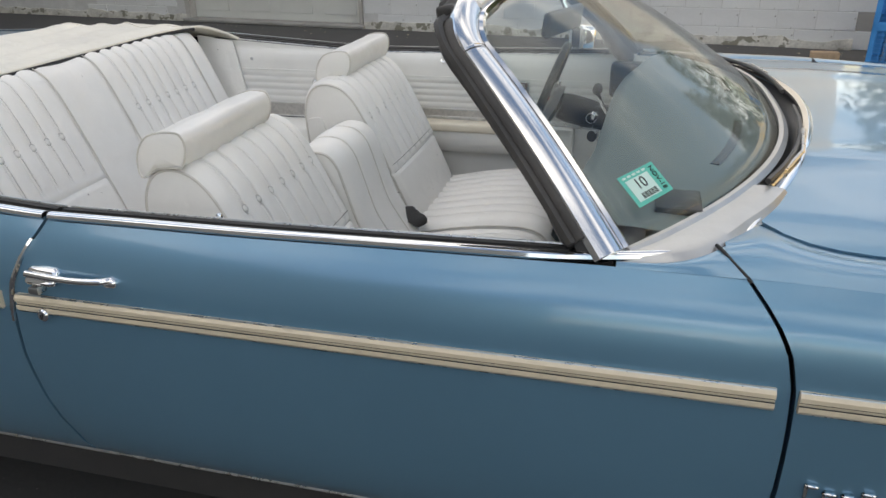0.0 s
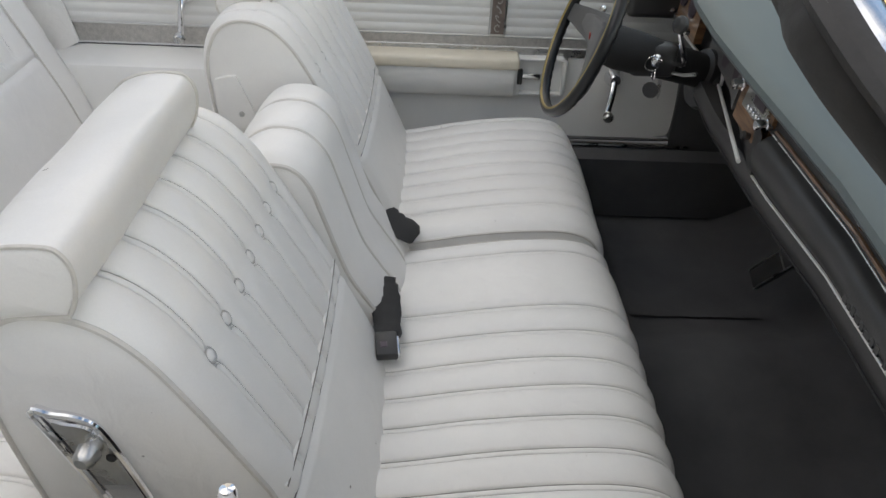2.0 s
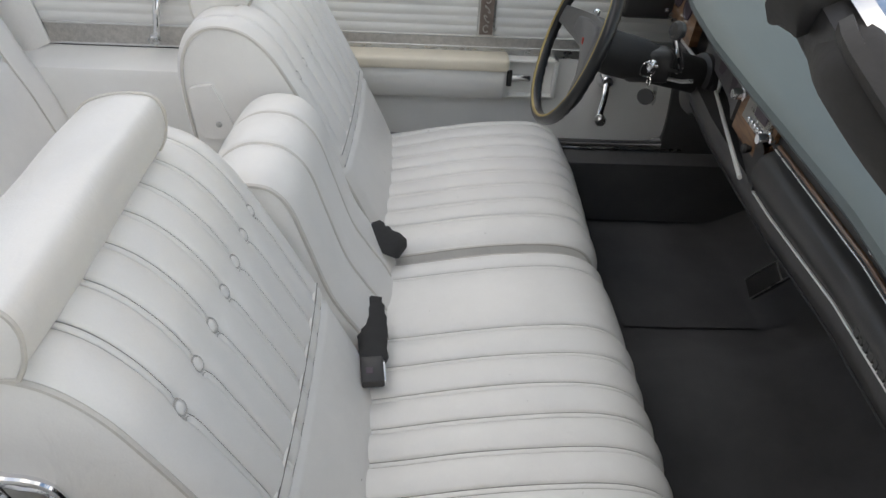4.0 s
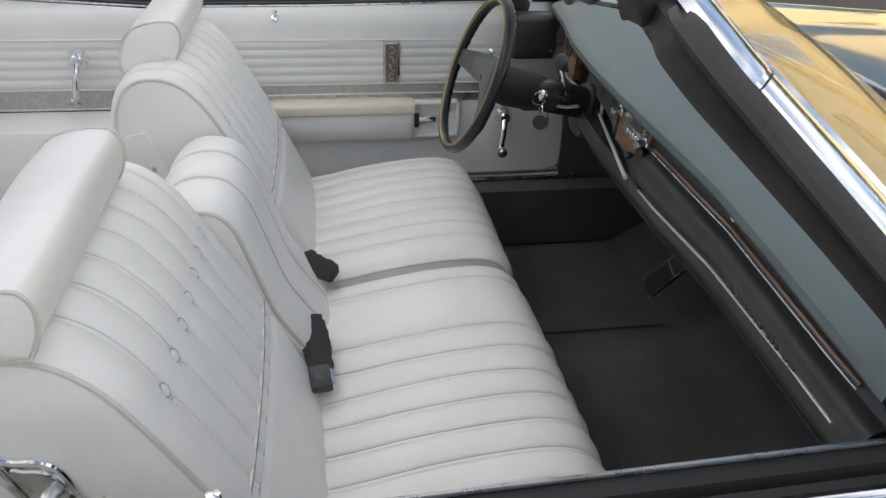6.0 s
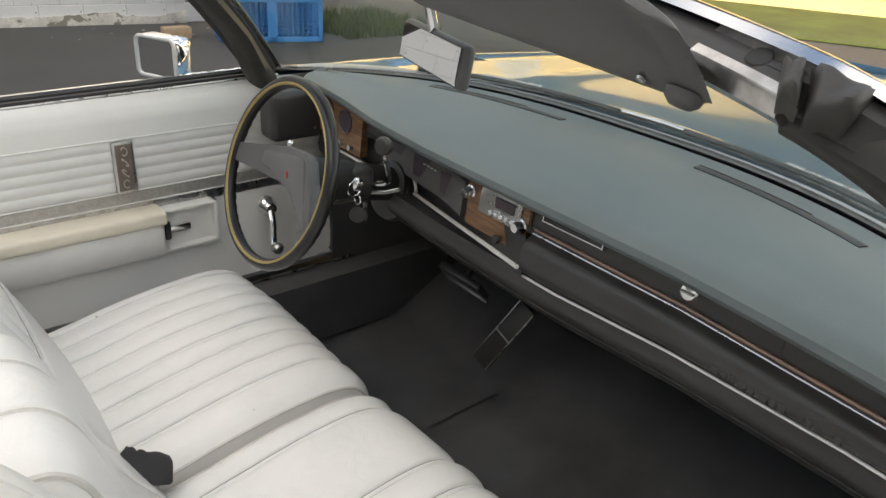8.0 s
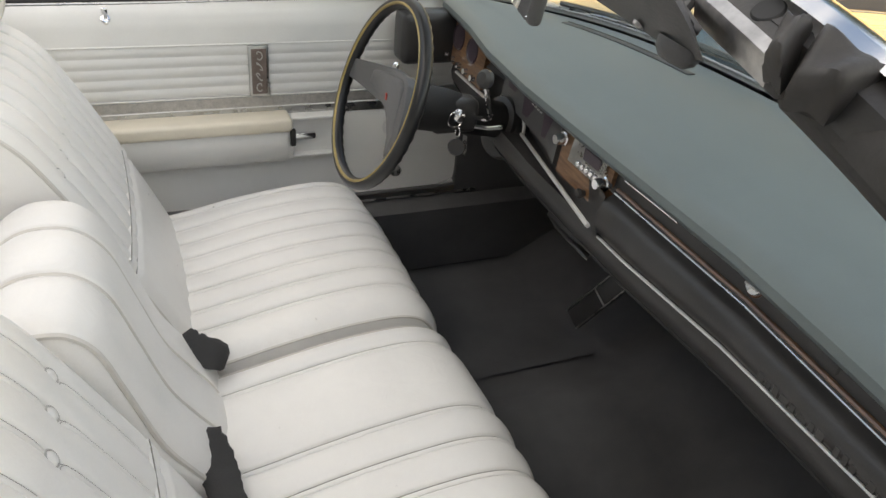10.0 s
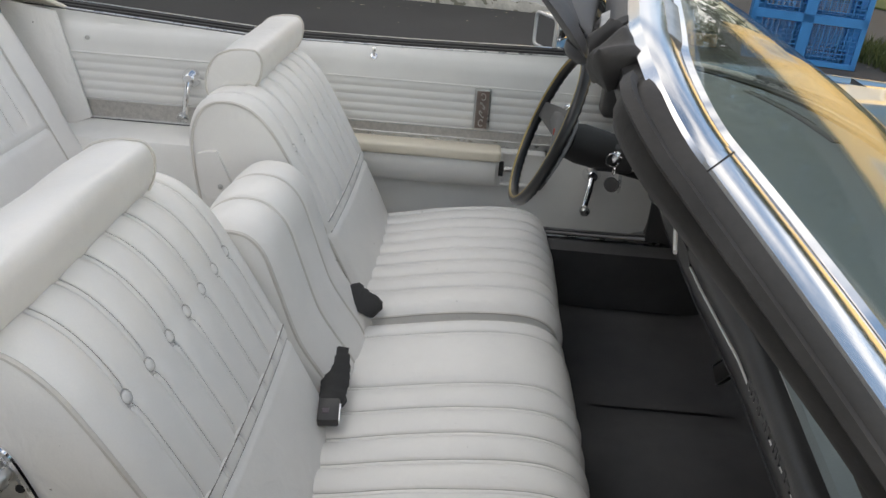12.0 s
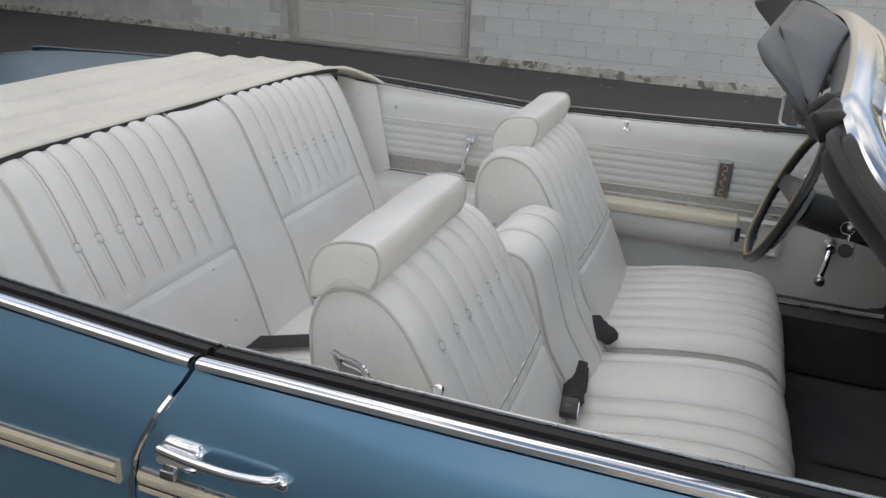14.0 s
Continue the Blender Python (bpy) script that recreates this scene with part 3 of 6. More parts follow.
grid(bm, hood_at, us, [-Y_HOOD - 0.001] + ys + [Y_HOOD + 0.001])
part("hood", bm, PAINT, car, "long pale blue hood")
for s in (-1, 1):
    bm = bmesh.new()

    def top(u, k, s=s):
        xs = hood_edge(Y_HOOD) - 0.035
        x = xs + (2.72 - xs) * u ** 1.6
        y0 = max(hood_side(x) + 0.0045, lerp(((0.91, 0.80), (0.955, 0.775), (1.005, 0.71), (1.04, 0.63)), x))
        yy = y0 + (min(0.948, side_y(belt_z(x) - 0.012, x)) - y0) * max(k, 0)
        z0, z1 = fender_top(x, y0), belt_z(x) - 0.012
        c = max(k, 0)
        z = z0 + (z1 - z0) * c + 0.012 * math.sin(math.pi * c)
        return (x, s * yy, z - (0.03 if k < 0 else 0))

    grid(bm, top, steps(0, 1, 26), [-1] + steps(0, 1, 10))
    part("fender_top", bm, PAINT, car)
    # bright cowl corner between the glass and the body
    outer = spline([(0.745, 0.926, 1.003), (0.82, 0.922, 1.007), (0.875, 0.898, 1.013), (0.918, 0.850, 1.018), (0.955, 0.79, 1.023), (1.005, 0.71, 1.029), (1.04, 0.63, 1.032)], 5)
    bm = bmesh.new()

    def cowl(i, k, s=s, outer=outer):
        a = ws_base(0.903 - 0.29 * i / (len(outer) - 1)) + Vector((0.006, 0, -0.002))
        p = a.lerp(outer[i], k)
        return (p.x, s * p.y, p.z + 0.004 * math.sin(math.pi * k) - (0.012 if k == 1 else 0))

    grid(bm, cowl, range(len(outer)), steps(0, 1, 6))
    part("cowl_corner", bm, ALUMINIUM, car, "bright cowl corner moulding")
    bm = bmesh.new()

    def filler(i, k, s=s, outer=outer):
        p = outer[i]
        x = p.x
        q = Vector((x, 0.9435, belt_z(x) - 0.0125))
        r = p.lerp(q, k)
        return (r.x, s * r.y, r.z - 0.004 * (1 - k) + 0.004 * math.sin(math.pi * k))

    grid(bm, filler, range(18), steps(0, 1, 5))
    part("cowl_filler", bm, PAINT, car)
    bm = bmesh.new()
    tube(bm, [(x, s * y, z) for x, y, z in spline([(0.896, 0.866, 1.0155), (0.908, 0.888, 1.0115), (0.922, 0.914, 1.005), (0.937, 0.938, 0.998), (0.943, 0.945, 0.993)], 5)], 0.0032, 6)
    part("panel_gap", bm, RUBBER, car, "dark gap between door and fender")

bm = bmesh.new()
grid(bm, lambda u, y: (-1.70 - 0.97 * u + 0.06 * u * (y / 0.93) ** 4, y, belt_z(-1.70 - 0.97 * u) - 0.010 + 0.016 * (1 - abs(y / 0.93) ** 3) - 0.020 * u ** 8), steps(0, 1, 12), steps(-0.93, 0.93, 24))
part("trunk_lid", bm, PAINT, car, "pale blue trunk lid")
for s in (-1, 1):
    bm = bmesh.new()
    grid(bm, lambda u, k, s=s: (-0.95 - 1.66 * u, s * (0.86 + 0.075 * k), belt_z(-0.95 - 1.66 * u) - 0.004 - 0.008 * k), steps(0, 1, 14), steps(0, 1, 3))
    part("quarter_top", bm, PAINT, car)
# nose and tail close the shell
bm = bmesh.new()
grid(bm, lambda y, z: (2.72 + 0.03 * math.cos(y * 1.5), y, z), steps(-0.9, 0.9, 12), steps(0.35, 0.98, 6))
part("nose_panel", bm, PAINT, car)
bm = bmesh.new()
grid(bm, lambda y, z: (-2.66 + 0.06 * (y / 0.93) ** 4, y, z), steps(-0.93, 0.93, 12), steps(0.35, 0.955, 6))
part("tail_panel", bm, PAINT, car)

# wheels under the body
for x in (-1.62, 1.55):
    for s in (-1, 1):
        c = (x, s * 0.80, 0.345)
        bm = bmesh.new()
        lathe(bm, [(0.20, -0.1), (0.30, -0.105), (0.338, -0.08), (0.345, 0.0), (0.338, 0.08), (0.30, 0.105), (0.20, 0.1)], c, (0, s, 0), 36)
        wh = part("wheel", bm, TYRE, car, "black tyre")
        bm = bmesh.new()
        lathe(bm, [(0.0, 0.07), (0.06, 0.085), (0.10, 0.06), (0.17, 0.075), (0.20, 0.095), (0.20, -0.09)], c, (0, s, 0), 32)
        part("rim", bm, SATIN, wh)
bm = bmesh.new()
box(bm, (-2.6, -0.70, 0.20), (2.5, 0.70, 0.245))
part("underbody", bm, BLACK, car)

# black cowl vent between glass and hood, with slots and wiper arms
bm = bmesh.new()
grid(bm, lambda y, k: (lambda a, b: a.lerp(b, k) - Vector((0, 0, 0.022 * math.sin(math.pi * k))))(ws_base(y * 1.0) + Vector((0.012, 0, -0.006)), Vector((hood_edge(y) + 0.004, y, fender_top(hood_edge(y), y) - 0.012))),
     steps(-0.80, 0.80, 44), steps(0, 1, 6))
part("cowl_vent", bm, BLACK, car, "black cowl panel")
for s in (-1, 1):
    bm = bmesh.new()
    pts = [ws_base(y) + Vector((0.045, 0, 0.010)) for y in steps(0.08 * s, 0.62 * s, 10)]
    tube(bm, pts, 0.006, 6)
    w = part("wiper", bm, BLACK, car, "black wiper resting at the glass base")
    bm = bmesh.new()
    tube(bm, [ws_base(0.62 * s) + Vector((0.05, 0, 0.0)), ws_base(0.45 * s) + Vector((0.06, 0, 0.012)), ws_base(0.3 * s) + Vector((0.05, 0, 0.014))], 0.005, 6)
    part("wiper_arm", bm, SATIN, w)
bm = bmesh.new()
pts = [Vector((hood_edge(y) - 0.006, y, fender_top(hood_edge(y), y) + 0.001)) for y in steps(-0.79, 0.79, 50)]
sweep(bm, pts, [(-0.010, -0.004), (0.010, -0.004), (0.010, 0.003), (0.004, 0.006), (-0.004, 0.006), (-0.010, 0.003)])
part("cowl_trim", bm, CHROME, car, "bright hood edge trim")

# ---------------------------------------------------------------- windshield
def ws_point(a, v):
    """The glass: a across (-1 to 1), v up."""
    p, q = ws_base(0.903 * a), ws_head(0.675 * a)
    bow = Vector((0.020, 0, 0.012)) * math.sin(math.pi * v) * (0.35 + 0.65 * (1 - a * a))
    return p.lerp(q, v) + bow


bm = bmesh.new()
grid(bm, ws_point, steps(-1, 1, 40), steps(0, 1, 14))
glass = part("windshield", bm, GLASS, car, "curved clear windshield glass")
glass.visible_shadow = False
glass.data.materials[0].use_nodes = True
sol = glass.modifiers.new("thickness", "SOLIDIFY")
sol.thickness = 0.005

# lower reveal moulding
bm = bmesh.new()
pts = [ws_point(a, 0.0) + Vector((0.008, 0, 0.0)) for a in steps(-1, 1, 60)]
sweep(bm, pts, [(-0.006, -0.004), (0.012, -0.008), (0.014, -0.002), (0.004, 0.005), (-0.005, 0.004)])
part("reveal_moulding", bm, ALUMINIUM, car, "bright lower windshield moulding")


def frame_path(n=14):
    """The edge of the glass up one side, round the corner, across and down: (a, v) pairs with a running length."""
    out = [(-1.0, 0.88 * k / 20) for k in range(21)]
    out += [(-1 + 0.13 * (1 - math.cos(t)), 0.88 + 0.12 * math.sin(t)) for t in steps(0, math.pi / 2, n)[1:]]
    half = out + [(-0.87 + 0.87 * k / 16, 1.0) for k in range(1, 17)]
    return half + [(-a, v) for a, v in reversed(half[:-1])]


def frame_axes(i, path):
    a, v = path[i]
    c = ws_point(a, v)
    t = (ws_point(*path[min(i + 1, len(path) - 1)]) - ws_point(*path[max(i - 1, 0)])).normalized()
    du = ws_point(min(1, a + 0.02), v) - ws_point(max(-1, a - 0.02), v)
    dv = ws_point(a, min(1, v + 0.02)) - ws_point(a, max(0, v - 0.02))
    nor = du.cross(dv).normalized()
    if nor.x < 0:
        nor = -nor
    inn = nor.cross(t).normalized()
    if inn.dot(ws_point(0, 0.5) - c) < 0:
        inn = -inn
    return c, inn, nor


PATH_F = frame_path()
NF = len(PATH_F)


def frame_run(section, i0, i1, width=None, depth=None):
    """Carries a section, (towards the glass, outwards), along part of the frame path."""
    bm = bmesh.new()
    rows = []
    for i in range(i0, i1 + 1):
        c, inn, nor = frame_axes(i, PATH_F)
        g = width(i) if width else 1.0
        d = depth(i) if depth else 1.0
        rows.append([bm.verts.new(c + inn * (p * g if p < 0 else p) + nor * (q * d)) for p, q in section])
    m = len(section)
    for r0, r1 in zip(rows, rows[1:]):
        for j in range(m):
            bm.faces.new((r0[j], r0[(j + 1) % m], r1[(j + 1) % m], r1[j]))
    bm.faces.new(rows[0])
    bm.faces.new(rows[-1])
    return bm


def head_share(i):
    """0 on the pillars, 1 on the header."""
    a, v = PATH_F[i]
    return min(1.0, max(0.0, (v - 0.88) / 0.12)) ** 1.5


BRIGHT = [(-0.054 * k, 0.003 + 0.008 * (1 - (2 * k - 0.9) ** 2) ** 1.0 if k < 0.97 else -0.006) for k in (0.0, 0.06, 0.14, 0.24, 0.36, 0.48, 0.60, 0.72, 0.83, 0.92, 1.0)] + [(-0.046, -0.006), (0.0, -0.001)]
wf = part("windshield_frame", frame_run([(0.004, -0.004), (-0.050, -0.006), (-0.062, -0.020), (-0.046, -0.042), (-0.004, -0.036), (0.010, -0.014)], 1, NF - 2, lambda i: 1.0 - 0.20 * head_share(i)), BLACK, car, "black windshield frame")
JOINT_I = 21
slim = lambda i: 1.0 - 0.10 * head_share(i)
part("pillar_moulding", frame_run(BRIGHT, 0, JOINT_I - 1), BRIGHT_TRIM, wf, "bright pillar moulding")
part("pillar_moulding", frame_run(BRIGHT, NF - JOINT_I, NF - 1), BRIGHT_TRIM, wf, "bright pillar moulding")
part("header_moulding", frame_run([(p, q + 0.0012) for p, q in BRIGHT], JOINT_I - 1, NF - JOINT_I, slim), BRIGHT_TRIM, wf, "bright header moulding")
part("glass_edge", frame_run([(0.015, 0.004), (0.008, 0.009), (0.001, 0.006), (0.001, 0.0005), (0.015, 0.0005)], 0, NF - 1), CHROME, wf)
SEAL = [(-0.053, 0.003), (-0.066, -0.002), (-0.075, -0.018), (-0.072, -0.036), (-0.058, -0.048), (-0.044, -0.044), (-0.054, -0.022)]
for s, (i0, i1) in ((-1, (2, 30)), (1, (NF - 31, NF - 3))):
    seal = part("weatherstrip", frame_run(SEAL, i0, i1, lambda i: 0.88 - 0.60 * max(0.0, (PATH_F[i][1] - 0.95) / 0.05)), OLD_RUBBER, wf, "thick black rubber weatherstrip", 60)
    lo, hi = (i0, 27) if s < 0 else (NF - 28, i1)
    part("sealing_lip", frame_run([(-0.064, -0.008), (-0.076, -0.005), (-0.080, -0.013), (-0.070, -0.020)], lo, hi, lambda i: 1.0 - 0.60 * max(0.0, (PATH_F[i][1] - 0.95) / 0.05)), OLD_RUBBER, seal, "", 60)
    # folded rubber boot at the upper corner: two flat creased flaps over a core
    flaps = (((0.421, 0.600, 0.352), (0.431, 0.652, 0.336), (0.392, 0.654, 0.322), (0.378, 0.626, 0.324)),
             ((0.412, 0.580, 0.350), (0.419, 0.597, 0.350), (0.382, 0.617, 0.326), (0.384, 0.596, 0.329)))
    for n_f, quad in enumerate(flaps):
        A, B, C, D = [Vector((x - 0.008, s * y, 1.010 + z)) for x, y, z in quad]
        out = (B - A).cross(D - A).normalized()
        if out.z < 0:
            out = -out
        mid = (A + B + C + D) / 4
        bm = bmesh.new()

        def flap(i, k, A=A, B=B, C=C, D=D, out=out, mid=mid, n_f=n_f, s=s):
            a, b = i / 12, (k if k < 11 else 0) / 10
            p = A.lerp(B, a).lerp(D.lerp(C, a), b)
            rim = min(1.0, 5 * min(a, 1 - a), 5 * min(b, 1 - b)) ** 0.5
            q = mid + (p - mid) * (0.90 + 0.10 * rim)
            return q + out * (-0.012 + 0.015 * rim + 0.003 * math.sin(7 * a + 4 * b + n_f) + 0.0025 * noise.noise(p * 45))

        top = grid(bm, flap, range(13), range(11))
        ring = [r[0] for r in top] + top[-1][1:] + [r[-1] for r in reversed(top[:-1])] + list(reversed(top[0][1:-1]))
        low = [bm.verts.new(mid + (v.co - mid) * 0.92 - out * 0.018) for v in ring]
        for j in range(len(ring)):
            bm.faces.new((ring[j], ring[(j + 1) % len(ring)], low[(j + 1) % len(ring)], low[j]))
        bm.faces.new(low)
        part("corner_flap", bm, OLD_RUBBER, seal, "creased rubber corner flap", 50)

# deep inner trim of both pillars and the joint in the bright moulding
TRIM = [(-0.050, -0.026), (-0.053, -0.040), (-0.044, -0.050), (-0.022, -0.055), (0.002, -0.053), (0.018, -0.044), (0.014, -0.026)]
for s in (-1, 1):
    lo, hi = (1, 33) if s < 0 else (NF - 34, NF - 2)
    part("pillar_trim", frame_run(TRIM, lo, hi, lambda i: 1.0 - 0.45 * PATH_F[i][1], lambda i: 1.0 + 0.45 * min(1.0, max(0.0, (0.42 - PATH_F[i][1]) / 0.22))), OLD_RUBBER, wf, "black inner pillar trim", 60)
    path = [(s * 1.0, v) for v in (0.862, 0.8665, 0.8695, 0.874)]
    bm = bmesh.new()
    rows = []
    for i in (1, 2):
        c, inn, nor = frame_axes(i, path)
        rows.append([bm.verts.new(c + inn * p + nor * (q + 0.0012)) for p, q in BRIGHT[:-2]])
    for a, b, c, d in zip(rows[0], rows[0][1:], rows[1][1:], rows[1]):
        bm.faces.new((a, b, c, d))
    part("moulding_joint", bm, INK, wf, "dark joint between the mouldings")

# header rail across the top, with its bright cap and latches
bm = bmesh.new()
pts = [ws_head(y) for y in steps(0.60, -0.60, 40)]
sweep(bm, pts, [(-0.002, -0.022), (0.020, -0.028), (0.048, -0.024), (0.060, -0.014), (0.063, -0.003), (0.057, 0.005), (0.044, 0.012), (0.020, 0.015), (0.0, 0.006)])
header = part("header_rail", bm, BLACK, car, "dark header rail")
for s in (-1, 1):
    bm = bmesh.new()
    pts = [ws_head(s * y) for y in steps(0.51, 0.605, 6)]
    if s > 0:
        pts.reverse()
    sweep(bm, pts, [(-0.004, -0.024), (0.020, -0.031), (0.052, -0.030), (0.064, -0.022), (0.068, -0.006), (0.067, -0.003), (0.034, 0.0185), (0.030, 0.020), (0.008, 0.020), (-0.004, 0.012)])
    latch = part("latch_plate", bm, STEEL, header, "worn bare steel latch plate")
    c = ws_head(s * 0.557) + Vector((-0.0500, 0, 0.0085))
    bm = bmesh.new()
    lathe(bm, [(0.0, 0.0010), (0.0100, 0.0010), (0.0112, 0.0), (0.0112, -0.008)], c, (-0.546, s * 0.062, 0.836), 24)
    part("latch_hole", bm, INK, latch, "dark latch socket")
    # sun visor standing up from the rail
    vis = thing("sun_visor", "dark grey padded sun visor folded up on header", "sun visor", ws_head(s * 0.3), "sun visors")
    pivot, along = Vector((0.392, s * 0.540, 1.309)), Vector((0.030, -s * 0.48, 0.022))
    tip, along_top = Vector((0.304, s * 0.525, 1.395)), Vector((0.071, -s * 0.47, 0.047))
    bm = bmesh.new()

    def board_at(u, h):
        return (pivot + along * u).lerp(tip + along_top * u, h)

    face = along.cross(tip - pivot).normalized()
    if face.z < 0:
        face = -face

    def board(u, k):
        c, d = math.cos(k * 2 * math.pi), math.sin(k * 2 * math.pi)
        e0, e1 = max(0.0, 1 - u / 0.16), max(0.0, 1 - (1 - u) / 0.16)
        low, high = 0.02 * e0 ** 2 + 0.14 * e1 ** 2.2, 1.0 - 0.32 * e0 ** 2.0 - 0.22 * e1 ** 2.2
        h = low + (high - low) * (0.5 - 0.5 * c)
        thick = 0.0095 * (abs(d) ** 0.5) * (1 if d > 0 else -1)
        e = min(1.0, min(u, 1 - u) / 0.04) ** 0.5
        return board_at(u, h) + face * (thick * e + 0.006 * math.sin(math.pi * h))

    grid(bm, board, steps(0, 1, 40), steps(0, 1, 28))
    part("board", bm, GREY, vis, "grained dark vinyl board", 50, 0.0004)
    bm = bmesh.new()

    def backing(u, k):
        low = board_at(max(0.035, u), 0.14 + 0.78 * min(1.0, u / 0.34)) + face * 0.009
        rail = Vector((0.394 + 0.062 * min(1.0, u / 0.7), s * (0.525 - 0.47 * u), 1.330 + 0.072 * min(1.0, u / 0.7) ** 0.9))
        return low.lerp(rail, k) + face * (0.007 * math.sin(math.pi * k) ** 0.7 * min(1.0, u * 4))

    grid(bm, backing, steps(0.0, 0.94, 30), steps(0, 1, 10))
    bk_v = part("backing", bm, GREY, vis, "padded back between board and rail", 60)
    bk_v.modifiers.new("thickness", "SOLIDIFY").thickness = 0.006
    bm = bmesh.new()
    tube(bm, [board_at(max(0.035, 0.34 * k), 0.14 + 0.78 * k) + face * 0.0115 for k in steps(0.02, 1, 12)], 0.0014, 6)
    part("seam", bm, RUBBER, vis, "sewn crease across the board")
    bm = bmesh.new()
    tube(bm, [ws_head(s * 0.485) + Vector((-0.050, 0, 0.0)), board_at(0.10, 0.06)], 0.0048, 8)
    part("rod", bm, GREY, vis)
    bm = bmesh.new()
    lathe(bm, [(0.0, 0.003), (0.004, 0.0025), (0.005, 0.0)], board_at(0.13, 0.14) - face * 0.0075, -face, 12)
    part("screw", bm, SATIN, vis)
    bm = bmesh.new()
    lathe(bm, [(0.0, 0.010), (0.010, 0.009), (0.016, 0.004), (0.018, -0.004), (0.0, -0.006)], board_at(0.05, 0.05) - face * 0.004, -face + Vector((0, 0, -0.8)), 16)
    part("bracket", bm, GREY, vis, "rounded pivot bracket")

mirror = thing("rear_view_mirror", "rear view mirror with dark back below the header", "mirror", (0.55, 0.02, 1.25))
MM = Matrix.Translation((0.545, 0.012, 1.236)) @ Matrix.Rotation(radians(-16), 4, "Z") @ Matrix.Rotation(radians(8), 4, "Y")
part("housing", boxed((-0.006, -0.115, -0.032), (0.014, 0.115, 0.032), 0.009, 3, MM), GREY, mirror)
part("mirror_face", boxed((-0.0085, -0.107, -0.026), (-0.0062, 0.107, 0.026), 0.0, 1, MM), MIRROR, mirror, "silvered glass")
bm = bmesh.new()
tube(bm, [(0.555, 0.02, 1.255), (0.53, 0.01, 1.31), (0.50, 0.0, 1.375)], 0.008, 8)
part("stem", bm, CHROME, mirror)

# inspection sticker on the glass
def on_glass(a, v, out=0.004):
    p = ws_point(a, v)
    n = (ws_point(a + 0.01, v) - p).cross(ws_point(a, v + 0.01) - p).normalized()
    if n.x < 0:
        n = -n
    return p, n


SA, SV = -0.892, 0.163
p0, n0 = on_glass(SA, SV)
eu = (ws_point(SA + 0.02, SV) - ws_point(SA - 0.02, SV)).normalized()
ev = n0.cross(eu).normalized()
if ev.z < 0:
    ev = -ev
ROT = radians(0.5)
ex, ey = eu * math.cos(ROT) + ev * math.sin(ROT), -eu * math.sin(ROT) + ev * math.cos(ROT)


def sticker_quad(bm, x0, x1, y0, y1, lift):
    slab(bm, [p0 + n0 * lift + ex * x + ey * y for x, y in ((x0, y0), (x1, y0), (x1, y1), (x0, y1))], n0 * 0.0004)


bm = bmesh.new()
sticker_quad(bm, -0.047, 0.047, -0.031, 0.031, 0.0035)
st = tagged(part("sticker", bm, STICKER, None), "green and white inspection sticker on windshield", "sticker")
bm = bmesh.new()
sticker_quad(bm, -0.038, 0.022, -0.024, 0.019, 0.0042)
part("pale_field", bm, STICKER_PALE, st)
bm = bmesh.new()
for k in range(14):
    sticker_quad(bm, -0.024 + k * 0.0029, -0.024 + k * 0.0029 + (0.0009 + 0.0009 * ((k * 7) % 3 == 0)), -0.022, -0.011, 0.0049)
part("bar_print", bm, INK, st)
bm = bmesh.new()
for k in range(5):
    sticker_quad(bm, -0.040 + k * 0.013, -0.031 + k * 0.013, 0.0225, 0.0265, 0.0049)
part("text_bar", bm, STICKER_PALE, st)


def lettering(name, text, size, origin, right, up, out, mat, parent, depth=0.0004):
    cu = bpy.data.curves.new(name, "FONT")
    cu.body, cu.size, cu.extrude, cu.align_x, cu.align_y = text, size, depth, "CENTER", "CENTER"
    tmp = new(name, cu)
    dg = bpy.context.evaluated_depsgraph_get()
    me = bpy.data.meshes.new_from_object(tmp.evaluated_get(dg))
    bpy.data.objects.remove(tmp)
    ob = new(name, me)
    me.materials.clear()
    me.materials.append(mat)
    r = Matrix((right, up, out)).transposed().to_4x4()
    me.transform(Matrix.Translation(origin) @ r)
    ob.parent = parent
    return ob


lettering("number", "10", 0.029, p0 + n0 * 0.0047 + ex * -0.008 + ey * 0.005, ex, ey, n0, INK, st)
lettering("print", "NOV-18", 0.014, p0 + n0 * 0.0047 + ex * 0.034 + ey * 0.001, -ey, ex, n0, INK, st)

# far side mirror on the driver's door
sm = thing("side_mirror", "chrome side mirror on the driver's door", "mirror", (0.56, 0.99, 1.0))
SMM = Matrix.Translation((0.508, 1.055, 1.028)) @ Matrix.Rotation(radians(24), 4, "Z")
part("housing", boxed((-0.012, -0.068, -0.052), (0.05, 0.068, 0.052), 0.018, 3, SMM), CHROME, sm)
part("mirror_face", boxed((-0.0145, -0.060, -0.045), (-0.0125, 0.060, 0.045), 0, 1, SMM), MIRROR, sm)
bm = bmesh.new()
pts = [(y + 0.016 * math.cos(a), z + 0.016 * math.sin(a)) for y, z, a0 in ((0.048, 0.033, 0.0), (-0.048, 0.033, 90.0), (-0.048, -0.033, 180.0), (0.048, -0.033, 270.0)) for a in [radians(a0 + 22.5 * k) for k in range(5)]]
tube(bm, [SMM @ Vector((-0.015, y, z)) for y, z in pts], 0.0050, 8, True, up=SMM.to_3x3() @ Vector((1, 0, 0)))
part("rim", bm, PALE_TRIM, sm, "bright rim round the glass")
bm = bmesh.new()
tube(bm, [(0.545, 1.03, 0.995), (0.58, 1.0, 0.975), (0.62, 0.965, 0.965)], 0.012, 8)
part("arm", bm, PAINT, sm)

